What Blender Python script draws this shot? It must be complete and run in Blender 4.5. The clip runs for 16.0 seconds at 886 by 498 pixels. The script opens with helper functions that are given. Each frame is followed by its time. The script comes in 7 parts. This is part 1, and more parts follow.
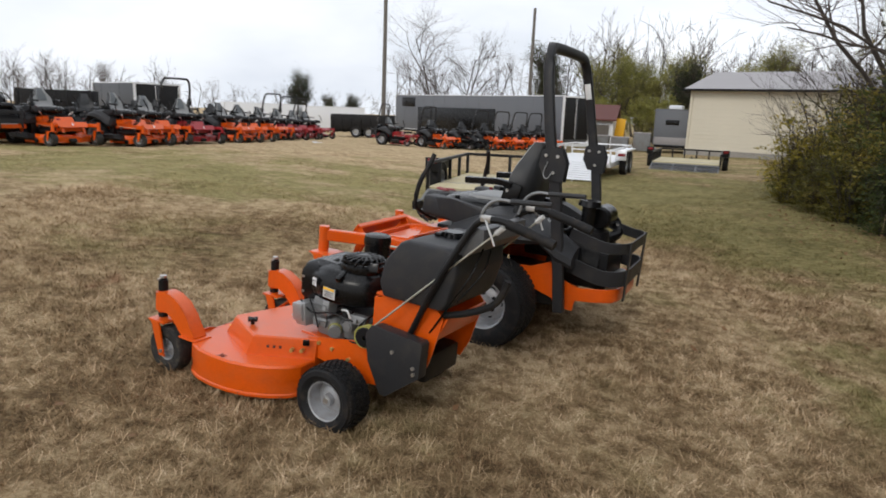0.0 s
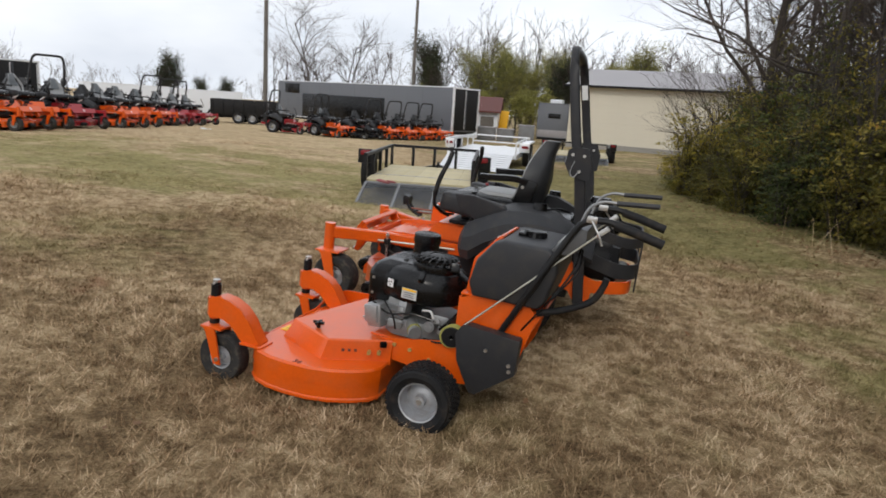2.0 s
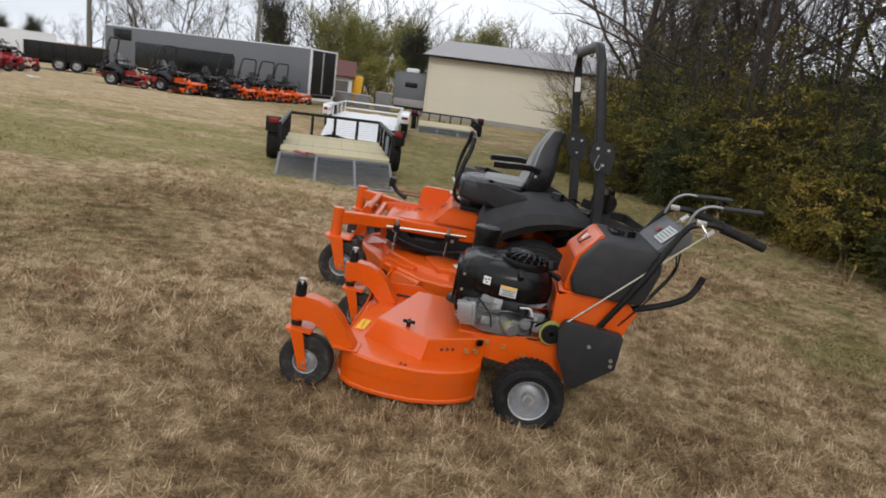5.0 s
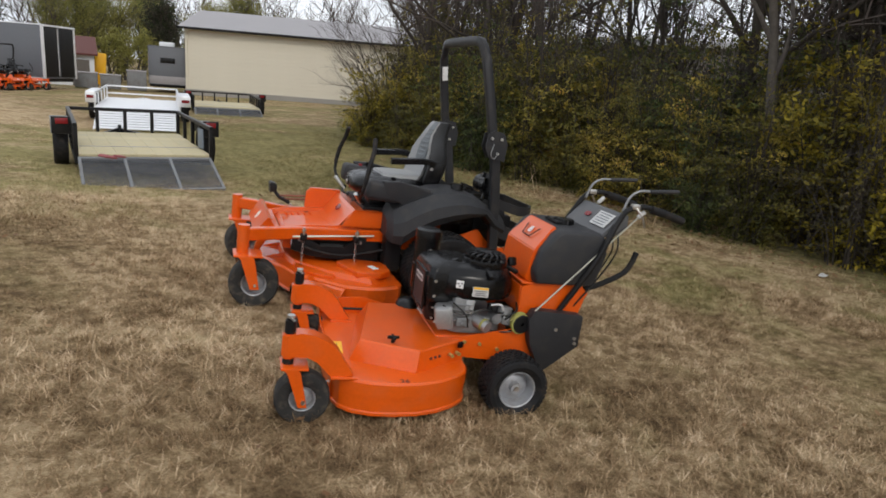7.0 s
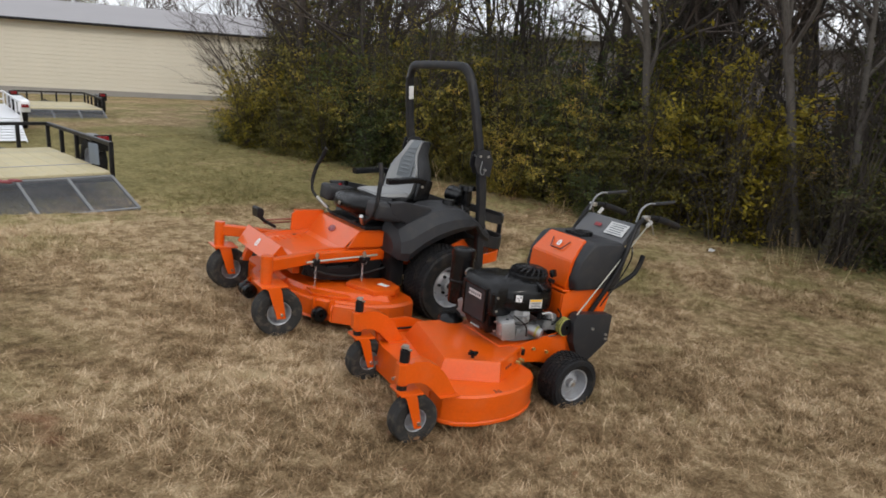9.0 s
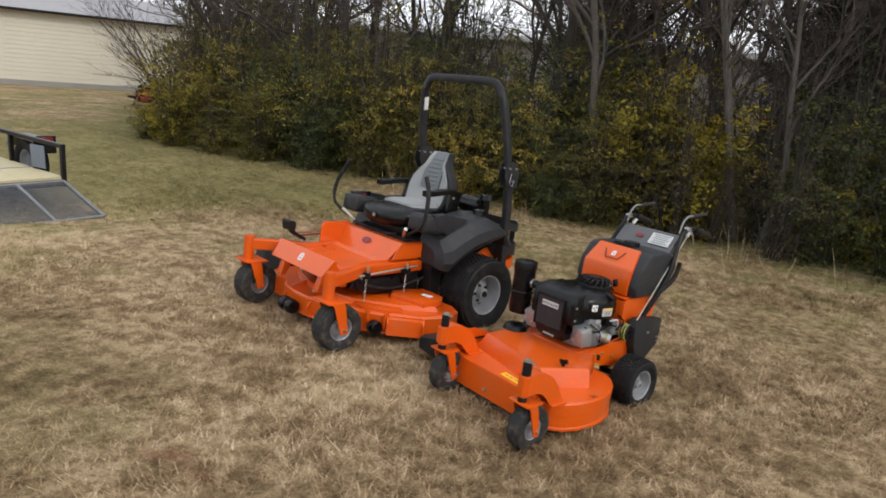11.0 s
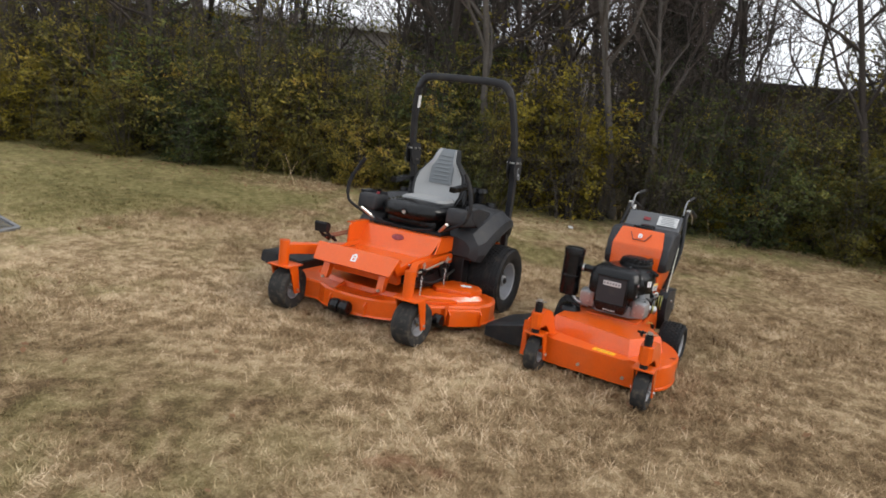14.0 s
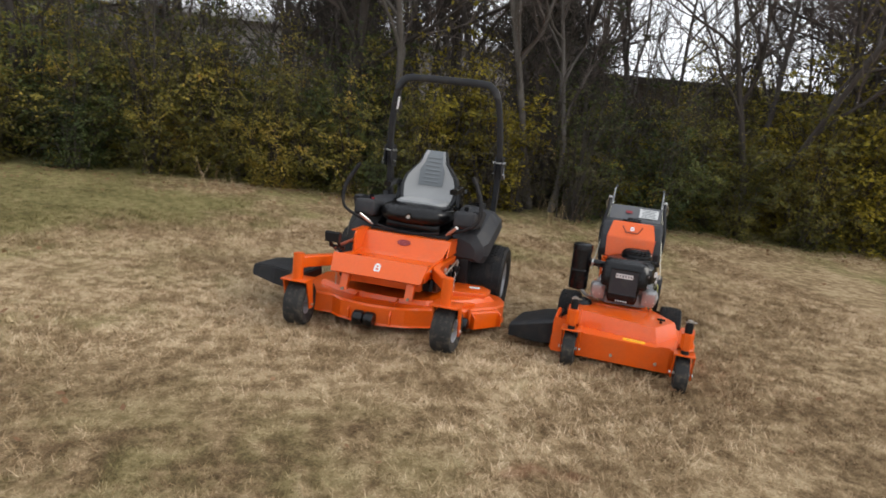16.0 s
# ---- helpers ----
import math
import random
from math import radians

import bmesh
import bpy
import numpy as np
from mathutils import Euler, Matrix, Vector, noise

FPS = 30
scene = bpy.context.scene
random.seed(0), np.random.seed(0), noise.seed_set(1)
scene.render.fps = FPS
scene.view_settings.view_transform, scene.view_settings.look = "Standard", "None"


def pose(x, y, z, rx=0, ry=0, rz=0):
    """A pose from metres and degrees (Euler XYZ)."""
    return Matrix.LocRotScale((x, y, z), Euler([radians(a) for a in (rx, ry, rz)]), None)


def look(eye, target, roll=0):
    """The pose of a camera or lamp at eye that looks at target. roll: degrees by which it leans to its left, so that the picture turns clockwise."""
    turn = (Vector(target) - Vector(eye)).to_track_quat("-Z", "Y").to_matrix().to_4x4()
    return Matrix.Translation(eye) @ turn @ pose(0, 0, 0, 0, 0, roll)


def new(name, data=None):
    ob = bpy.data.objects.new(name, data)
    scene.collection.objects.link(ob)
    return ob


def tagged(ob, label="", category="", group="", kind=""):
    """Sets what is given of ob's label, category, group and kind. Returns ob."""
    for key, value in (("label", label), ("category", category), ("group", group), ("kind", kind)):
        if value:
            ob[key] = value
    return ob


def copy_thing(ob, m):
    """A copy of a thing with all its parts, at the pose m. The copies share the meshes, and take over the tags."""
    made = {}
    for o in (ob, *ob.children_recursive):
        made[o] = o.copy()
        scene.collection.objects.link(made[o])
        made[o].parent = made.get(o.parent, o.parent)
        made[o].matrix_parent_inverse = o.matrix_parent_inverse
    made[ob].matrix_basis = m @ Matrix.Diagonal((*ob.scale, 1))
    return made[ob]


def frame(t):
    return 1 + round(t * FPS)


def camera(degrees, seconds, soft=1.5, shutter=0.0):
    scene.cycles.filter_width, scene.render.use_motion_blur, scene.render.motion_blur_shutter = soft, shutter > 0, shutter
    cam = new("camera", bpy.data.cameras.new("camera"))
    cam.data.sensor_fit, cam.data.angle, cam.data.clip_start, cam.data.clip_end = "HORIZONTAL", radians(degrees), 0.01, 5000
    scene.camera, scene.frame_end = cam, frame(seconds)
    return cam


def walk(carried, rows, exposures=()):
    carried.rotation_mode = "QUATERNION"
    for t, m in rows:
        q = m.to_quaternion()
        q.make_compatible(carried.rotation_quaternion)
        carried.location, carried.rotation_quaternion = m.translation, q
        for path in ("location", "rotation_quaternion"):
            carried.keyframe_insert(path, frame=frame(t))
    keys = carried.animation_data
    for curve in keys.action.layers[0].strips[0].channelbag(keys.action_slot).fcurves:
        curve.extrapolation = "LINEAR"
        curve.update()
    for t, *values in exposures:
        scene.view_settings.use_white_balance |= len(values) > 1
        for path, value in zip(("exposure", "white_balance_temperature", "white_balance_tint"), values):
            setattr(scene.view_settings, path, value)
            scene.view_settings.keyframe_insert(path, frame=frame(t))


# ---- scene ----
cam = camera(68.0, 16.0, soft=1.7, shutter=0.3)
PATH = [
    (0, (0.479, -4.082, 1.556), (0.518, -2.125, 1.145), 2.2),
    (0.5, (0.205, -4.122, 1.556), (0.402, -2.184, 1.102), 4.3),
    (1, (-0.076, -4.039, 1.545), (0.188, -2.109, 1.093), 4.3),
    (1.5, (-0.319, -3.977, 1.546), (-0.021, -2.048, 1.108), 5.6),
    (2, (-0.595, -4.001, 1.566), (-0.174, -2.092, 1.141), 3.8),
    (2.5, (-0.845, -3.941, 1.554), (-0.306, -2.063, 1.128), 6.0),
    (3, (-1.068, -3.838, 1.558), (-0.486, -1.977, 1.113), 5.3),
    (5.5, (-2.108, -3.382, 1.604), (-1.041, -1.759, 1.126), 6.7),
    (6, (-2.351, -3.268, 1.657), (-1.084, -1.792, 1.192), 4.6),
    (6.5, (-2.549, -3.122, 1.672), (-1.187, -1.742, 1.182), 6.4),
    (7, (-2.718, -2.891, 1.715), (-1.288, -1.586, 1.211), 4.7),
    (7.5, (-2.902, -2.7, 1.747), (-1.469, -1.401, 1.238), 6.1),
    (8, (-3.19, -2.492, 1.816), (-1.658, -1.307, 1.318), 4.5),
    (10.5, (-4.241, -1.228, 2.015), (-2.415, -0.597, 1.497), 6.3),
    (11, (-4.342, -0.936, 2.027), (-2.499, -0.35, 1.516), 5.3),
    (11.5, (-4.464, -0.619, 2.005), (-2.61, -0.07, 1.493), 5.6),
    (12, (-4.641, -0.285, 2.011), (-2.745, 0.108, 1.511), 3.8),
    (12.5, (-4.708, 0.023, 1.974), (-2.807, 0.395, 1.478), 4.2),
    (13, (-4.745, 0.329, 1.969), (-2.822, 0.583, 1.483), 5.4),
    (13.5, (-4.853, 0.647, 1.937), (-2.908, 0.784, 1.49), 5.8),
    (14, (-4.942, 0.986, 1.974), (-3.004, 0.959, 1.479), 6.3),
    (14.5, (-4.891, 1.327, 1.949), (-2.956, 1.183, 1.463), 6.1),
    (15, (-4.802, 1.697, 1.955), (-2.869, 1.535, 1.468), 7.3),
    (15.5, (-4.826, 2.032, 1.961), (-2.903, 1.742, 1.49), 6.2),
    (16, (-4.777, 2.314, 1.949), (-2.895, 1.838, 1.471), 6.3),
]
walk(cam, [(t, look(eye, target, roll)) for t, eye, target, roll in PATH], [(0.0, 0.0), (3.0, -0.03), (5.5, -0.02), (8.0, 0.03), (11.0, 0.25), (16.0, 0.38)])

# ---- light: overcast winter sky with a weak, wide sun ----
world = bpy.data.worlds.new("world")
scene.world = world
world.use_nodes = True
wn, wl = world.node_tree.nodes, world.node_tree.links
sky = wn.new("ShaderNodeTexSky")
sky.sky_type, sky.sun_disc = "NISHITA", False
sky.sun_elevation, sky.sun_rotation = radians(38), radians(200)
sky.air_density, sky.dust_density, sky.ozone_density = 1.0, 6.0, 1.0
# cloud cover: mostly even white with soft grey patches over the clear sky's light
coord = wn.new("ShaderNodeTexCoord")
stretch = wn.new("ShaderNodeMapping")
stretch.inputs["Scale"].default_value = (1.0, 1.0, 2.6)
clouds = wn.new("ShaderNodeTexNoise")
clouds.inputs["Scale"].default_value, clouds.inputs["Detail"].default_value = 2.2, 5.0
tone = wn.new("ShaderNodeValToRGB")
tone.color_ramp.elements[0].position, tone.color_ramp.elements[0].color = 0.34, (10.6, 11.3, 12.5, 1)
tone.color_ramp.elements[1].position, tone.color_ramp.elements[1].color = 0.64, (14.6, 15.0, 15.6, 1)
cover = wn.new("ShaderNodeMix")
cover.data_type = "RGBA"
cover.inputs[0].default_value = 0.88
wl.new(coord.outputs["Generated"], stretch.inputs["Vector"])
wl.new(stretch.outputs[0], clouds.inputs["Vector"])
wl.new(clouds.outputs[0], tone.inputs[0])
wl.new(sky.outputs[0], cover.inputs[6])
wl.new(tone.outputs[0], cover.inputs[7])
wl.new(cover.outputs[2], wn["Background"].inputs["Color"])
wn["Background"].inputs["Strength"].default_value = 0.083
sun = new("sun", bpy.data.lights.new("sun", "SUN"))
sun.data.energy, sun.data.angle, sun.data.color = 0.9, radians(14), (1.0, 0.95, 0.88)
sun.matrix_world = look((0, 0, 30), (9, 22, 30 - 18))
scene.view_settings.exposure = 0.0

# ---- materials ----
def mat(name, color, rough=0.5, metal=0.0, var=0.15, scale=6.0, fine=60.0, bump=0.1, dirt=None, dirt_amount=0.0, island=0.0, coat=0.0, spec=0.5, piece=0.0):
    m = bpy.data.materials.new(name)
    m.use_nodes = True
    n, l = m.node_tree.nodes, m.node_tree.links
    b = n["Principled BSDF"]
    tc = n.new("ShaderNodeTexCoord")
    big, small = n.new("ShaderNodeTexNoise"), n.new("ShaderNodeTexNoise")
    big.inputs["Scale"].default_value, big.inputs["Detail"].default_value = scale, 4.0
    small.inputs["Scale"].default_value, small.inputs["Detail"].default_value = fine, 3.0
    l.new(tc.outputs["Object"], big.inputs["Vector"])
    l.new(tc.outputs["Object"], small.inputs["Vector"])
    add = n.new("ShaderNodeMath")
    add.operation = "MULTIPLY_ADD"
    add.inputs[1].default_value = 0.5
    l.new(small.outputs[0], add.inputs[0])
    half = n.new("ShaderNodeMath")
    half.operation = "MULTIPLY"
    half.inputs[1].default_value = 0.5
    l.new(big.outputs[0], half.inputs[0])
    l.new(half.outputs[0], add.inputs[2])
    value = add.outputs[0]
    if island or piece:
        info = n.new("ShaderNodeNewGeometry") if island else n.new("ShaderNodeObjectInfo")
        mix = n.new("ShaderNodeMath")
        mix.operation = "MULTIPLY_ADD"
        mix.inputs[1].default_value = island or piece
        l.new(info.outputs["Random Per Island" if island else "Random"], mix.inputs[0])
        l.new(value, mix.inputs[2])
        sub = n.new("ShaderNodeMath")
        sub.operation = "SUBTRACT"
        sub.inputs[1].default_value = (island or piece) / 2
        l.new(mix.outputs[0], sub.inputs[0])
        value = sub.outputs[0]
    ramp = n.new("ShaderNodeValToRGB")
    c = Vector(color)
    ramp.color_ramp.elements[0].position, ramp.color_ramp.elements[1].position = 0.25, 0.75
    ramp.color_ramp.elements[0].color = (*(c * (1 - var)), 1)
    ramp.color_ramp.elements[1].color = (*(c * (1 + var)), 1)
    l.new(value, ramp.inputs[0])
    out = ramp.outputs[0]
    if dirt:
        spots = n.new("ShaderNodeTexNoise")
        spots.inputs["Scale"].default_value, spots.inputs["Detail"].default_value = scale * 1.7, 8.0
        l.new(tc.outputs["Object"], spots.inputs["Vector"])
        edge = n.new("ShaderNodeValToRGB")
        edge.color_ramp.elements[0].position, edge.color_ramp.elements[1].position = 0.5, 0.72
        edge.color_ramp.elements[1].color = (dirt_amount,) * 3 + (1,)
        l.new(spots.outputs[0], edge.inputs[0])
        over = n.new("ShaderNodeMix")
        over.data_type = "RGBA"
        l.new(edge.outputs[0], over.inputs[0])
        l.new(out, over.inputs[6])
        over.inputs[7].default_value = (*dirt, 1)
        out = over.outputs[2]
    l.new(out, b.inputs["Base Color"])
    b.inputs["Metallic"].default_value = metal
    b.inputs["Specular IOR Level"].default_value = spec
    b.inputs["Coat Weight"].default_value = coat
    b.inputs["Coat Roughness"].default_value = 0.12
    rr = n.new("ShaderNodeMapRange")
    rr.inputs["To Min"].default_value, rr.inputs["To Max"].default_value = max(rough - 0.12, 0.04), min(rough + 0.12, 1)
    l.new(value, rr.inputs["Value"])
    l.new(rr.outputs[0], b.inputs["Roughness"])
    if bump:
        bn = n.new("ShaderNodeBump")
        bn.inputs["Strength"].default_value, bn.inputs["Distance"].default_value = bump, 0.01
        l.new(small.outputs[0], bn.inputs["Height"])
        l.new(bn.outputs[0], b.inputs["Normal"])
    return m


DUST = (0.22, 0.17, 0.11)
M = dict(
    orange=mat("orange_paint", (0.68, 0.092, 0.002), 0.36, var=0.10, scale=5, bump=0.03, dirt=DUST, dirt_amount=0.10, coat=0.48, spec=0.36),
    dusty_rubber=mat("dusty_rubber", (0.03, 0.029, 0.028), 0.8, var=0.3, scale=14, fine=90, bump=0.15, dirt=(0.16, 0.13, 0.095), dirt_amount=0.42, spec=0.2),
    rubber_flap=mat("moulded_rubber", (0.012, 0.0125, 0.014), 0.5, var=0.2, scale=9, fine=160, bump=0.12, dirt=(0.13, 0.10, 0.07), dirt_amount=0.12, spec=0.3),
    red=mat("red_paint", (0.30, 0.012, 0.018), 0.35, var=0.1, bump=0.02, coat=0.4),
    grey_plastic=mat("grey_plastic", (0.025, 0.026, 0.029), 0.5, var=0.12, scale=8, fine=300, bump=0.12, dirt=DUST, dirt_amount=0.06, spec=0.3),
    black_plastic=mat("black_plastic", (0.004, 0.004, 0.0045), 0.26, var=0.2, fine=200, bump=0.05, spec=0.32),
    black_steel=mat("black_steel", (0.008, 0.008, 0.009), 0.42, var=0.2, bump=0.03, dirt=DUST, dirt_amount=0.04, spec=0.25),
    dark_steel=mat("dark_grey_steel", (0.024, 0.0245, 0.027), 0.45, var=0.15, bump=0.05, dirt=DUST, dirt_amount=0.07, spec=0.25),
    rubber=mat("tyre_rubber", (0.012, 0.012, 0.013), 0.62, var=0.25, scale=10, fine=90, bump=0.15, dirt=(0.13, 0.10, 0.07), dirt_amount=0.2, spec=0.22),
    rim=mat("silver_rim", (0.36, 0.37, 0.39), 0.42, metal=0.3, var=0.12, scale=14, bump=0.03, dirt=DUST, dirt_amount=0.35),
    steel=mat("bare_steel", (0.55, 0.54, 0.52), 0.32, metal=0.9, var=0.12, bump=0.05),
    cast=mat("cast_aluminium", (0.24, 0.245, 0.25), 0.45, metal=0.5, var=0.2, scale=12, bump=0.2),
    brass=mat("yellow_zinc", (0.55, 0.47, 0.18), 0.35, metal=0.7, var=0.2, bump=0.05),
    seat=mat("grey_vinyl", (0.30, 0.305, 0.305), 0.62, var=0.08, fine=250, bump=0.15),
    console_grey=mat("grey_console_paint", (0.085, 0.087, 0.092), 0.45, var=0.12, bump=0.03, dirt=DUST, dirt_amount=0.1),
    seat_shell=mat("black_vinyl", (0.02, 0.021, 0.023), 0.5, var=0.1, fine=250, bump=0.15),
    seat_dark=mat("dark_grey_vinyl", (0.15, 0.165, 0.175), 0.65, var=0.1, fine=250, bump=0.2),
    white=mat("white_label", (0.75, 0.76, 0.76), 0.5, var=0.04, bump=0.0),
    ink=mat("dark_print", (0.06, 0.06, 0.07), 0.5, var=0.05, bump=0.0),
    yellow=mat("yellow_label", (0.85, 0.48, 0.02), 0.45, var=0.05, bump=0.0),
    yellow_steel=mat("yellow_painted_steel", (0.80, 0.42, 0.01), 0.45, var=0.08, bump=0.03),
    scrap=mat("faded_red_cloth", (0.27, 0.07, 0.075), 0.8, var=0.2, bump=0.2),
    board=mat("blue_grey_board", (0.16, 0.19, 0.23), 0.6, var=0.15, scale=3, bump=0.05),
    red_lens=mat("red_lens", (0.20, 0.012, 0.016), 0.25, var=0.1, bump=0.0),
    label_white=mat("worn_white_label", (0.55, 0.55, 0.54), 0.5, var=0.1, bump=0.0),
    belt=mat("yellow_green_belt", (0.30, 0.29, 0.075), 0.5, var=0.15, bump=0.02),
    silver=mat("bare_aluminium_casting", (0.36, 0.365, 0.37), 0.35, metal=0.6, var=0.12, scale=10, bump=0.08),
    rod=mat("pale_rod", (0.46, 0.45, 0.38), 0.35, metal=0.6, var=0.1, bump=0.02),
    rust_rod=mat("red_brown_rod", (0.22, 0.06, 0.03), 0.5, var=0.2),
    siding=mat("cream_siding", (0.62, 0.575, 0.47), 0.6, var=0.05, scale=0.8, fine=20, bump=0.05, piece=0.06),
    roofing=mat("grey_metal_roof", (0.30, 0.285, 0.29), 0.5, metal=0.2, var=0.12, scale=0.6, fine=8, bump=0.05),
    bin_grey=mat("weathered_bin_metal", (0.19, 0.195, 0.2), 0.6, metal=0.2, var=0.25, scale=2, fine=14, bump=0.1, dirt=(0.12, 0.09, 0.07), dirt_amount=0.5),
    concrete=mat("concrete_footing", (0.30, 0.285, 0.26), 0.85, var=0.15, scale=1.5, fine=30, bump=0.3),
    trailer_dark=mat("dark_trailer_skin", (0.04, 0.043, 0.05), 0.4, var=0.1, scale=0.5, fine=10, bump=0.02),
    trailer_grey=mat("charcoal_trailer_skin", (0.125, 0.133, 0.15), 0.42, var=0.08, scale=0.5, fine=10, bump=0.02),
    trailer_white=mat("white_trailer_skin", (0.72, 0.74, 0.77), 0.4, var=0.04, scale=0.6, bump=0.02),
    aluminium=mat("bright_aluminium", (0.78, 0.79, 0.81), 0.38, metal=0.55, var=0.06, bump=0.03),
    plank=mat("trailer_planks", (0.50, 0.435, 0.27), 0.8, var=0.16, scale=1.6, fine=40, bump=0.3, piece=0.12, dirt=(0.40, 0.38, 0.30), dirt_amount=0.6),
    mesh=mat("gate_mesh", (0.11, 0.115, 0.125), 0.6, var=0.2, bump=0.1),
    brown_board=mat("brown_board_wall", (0.115, 0.085, 0.065), 0.8, var=0.2, scale=0.6, fine=9.0, bump=0.1),
    brown_roof=mat("brown_roof_edge", (0.045, 0.032, 0.027), 0.7, var=0.15, scale=0.8, bump=0.05),
    grey_board=mat("grey_board_wall", (0.30, 0.275, 0.27), 0.8, var=0.18, scale=0.5, fine=8.0, bump=0.08),
    pale_roof=mat("pale_metal_roof", (0.6, 0.6, 0.61), 0.6, var=0.12, scale=0.5, bump=0.05),
    barn_red=mat("barn_red_roof", (0.10, 0.028, 0.022), 0.75, var=0.12, scale=0.5, bump=0.05),
    pole=mat("weathered_pole_wood", (0.13, 0.115, 0.10), 0.85, var=0.2, scale=2, fine=30, bump=0.4),
    bark=mat("grey_bark", (0.052, 0.042, 0.035), 0.9, var=0.35, scale=3, fine=25, bump=0.6),
    bark_pale=mat("pale_bark", (0.105, 0.092, 0.08), 0.9, var=0.4, scale=2.5, fine=18, bump=0.6),
    twig=mat("bare_twigs", (0.085, 0.066, 0.056), 0.9, var=0.3, bump=0.0, island=0.3),
)


def leaf_material(name, stops, rough=0.5, scale=0.55, thin=0.3, each=0.0):
    """Leaves coloured along a ramp by patch, by leaf and, with each, by plant; thin: the share of light that passes through."""
    m = bpy.data.materials.new(name)
    m.use_nodes = True
    n, l = m.node_tree.nodes, m.node_tree.links
    b = n["Principled BSDF"]
    geo, info = n.new("ShaderNodeNewGeometry"), n.new("ShaderNodeObjectInfo")
    patch = n.new("ShaderNodeTexNoise")
    patch.inputs["Scale"].default_value, patch.inputs["Detail"].default_value = scale, 3.0
    l.new(geo.outputs["Position"], patch.inputs["Vector"])
    mix = n.new("ShaderNodeMath")
    mix.operation = "MULTIPLY_ADD"
    mix.inputs[1].default_value = 0.37
    l.new(geo.outputs["Random Per Island"], mix.inputs[0])
    wide = n.new("ShaderNodeMapRange")
    wide.inputs["From Min"].default_value, wide.inputs["From Max"].default_value = 0.32, 0.68
    wide.inputs["To Min"].default_value, wide.inputs["To Max"].default_value = -0.5 * each, 0.6 - 0.5 * each
    l.new(patch.outputs[0], wide.inputs["Value"])
    plant = n.new("ShaderNodeMath")
    plant.operation = "MULTIPLY_ADD"
    plant.inputs[1].default_value = each
    l.new(info.outputs["Random"], plant.inputs[0])
    l.new(wide.outputs[0], plant.inputs[2])
    l.new(plant.outputs[0], mix.inputs[2])
    ramp = n.new("ShaderNodeValToRGB")
    els = ramp.color_ramp.elements
    els[0].position, els[0].color = stops[0][0], (*stops[0][1], 1)
    els[1].position, els[1].color = stops[-1][0], (*stops[-1][1], 1)
    for p, c in stops[1:-1]:
        els.new(p).color = (*c, 1)
    l.new(mix.outputs[0], ramp.inputs[0])
    l.new(ramp.outputs[0], b.inputs["Base Color"])
    b.inputs["Roughness"].default_value = rough
    b.inputs["Specular IOR Level"].default_value = 0.15
    glow = n.new("ShaderNodeBsdfTranslucent")
    l.new(ramp.outputs[0], glow.inputs["Color"])
    both = n.new("ShaderNodeMixShader")
    both.inputs[0].default_value = thin
    l.new(b.outputs[0], both.inputs[1])
    l.new(glow.outputs[0], both.inputs[2])
    l.new(both.outputs[0], n["Material Output"].inputs["Surface"])
    return m


M["privet"] = leaf_material("privet_leaves", [(0.0, (0.027, 0.039, 0.018)), (0.45, (0.073, 0.096, 0.033)), (0.75, (0.158, 0.158, 0.041)), (1.0, (0.319, 0.285, 0.064))], scale=0.9, each=0.25)
M["privet_olive"] = leaf_material("olive_privet_leaves", [(0.0, (0.039, 0.049, 0.017)), (0.4, (0.130, 0.120, 0.030)), (0.7, (0.275, 0.222, 0.045)), (0.93, (0.50, 0.355, 0.072)), (1.0, (0.390, 0.215, 0.078))], scale=1.0, each=0.25)
M["privet_yellow"] = leaf_material("yellowing_privet_leaves", [(0.0, (0.053, 0.055, 0.013)), (0.35, (0.185, 0.150, 0.022)), (0.65, (0.346, 0.277, 0.032)), (0.9, (0.496, 0.374, 0.053)), (1.0, (0.420, 0.196, 0.053))], scale=0.9, each=0.2)
M["brush_brown"] = leaf_material("withered_brush_leaves", [(0.0, (0.039, 0.035, 0.019)), (0.5, (0.088, 0.078, 0.035)), (0.8, (0.166, 0.121, 0.058)), (1.0, (0.312, 0.166, 0.088))], scale=0.8, each=0.3)
M["cedar"] = leaf_material("cedar_needles", [(0.0, (0.014, 0.018, 0.013)), (0.6, (0.034, 0.039, 0.022)), (1.0, (0.070, 0.064, 0.036))], scale=0.5, thin=0.15)
M["olive"] = leaf_material("olive_leaves", [(0.0, (0.14, 0.145, 0.04)), (0.5, (0.25, 0.24, 0.065)), (1.0, (0.36, 0.32, 0.12))], scale=0.2)
M["evergreen"] = leaf_material("evergreen_needles", [(0.0, (0.025, 0.034, 0.018)), (0.6, (0.052, 0.064, 0.030)), (1.0, (0.085, 0.09, 0.045))], scale=0.3)
M["dead_leaf"] = leaf_material("dead_leaves", [(0.0, (0.16, 0.08, 0.04)), (0.6, (0.26, 0.15, 0.08)), (1.0, (0.36, 0.24, 0.14))])


CLAY = (-2.1, 1.1)


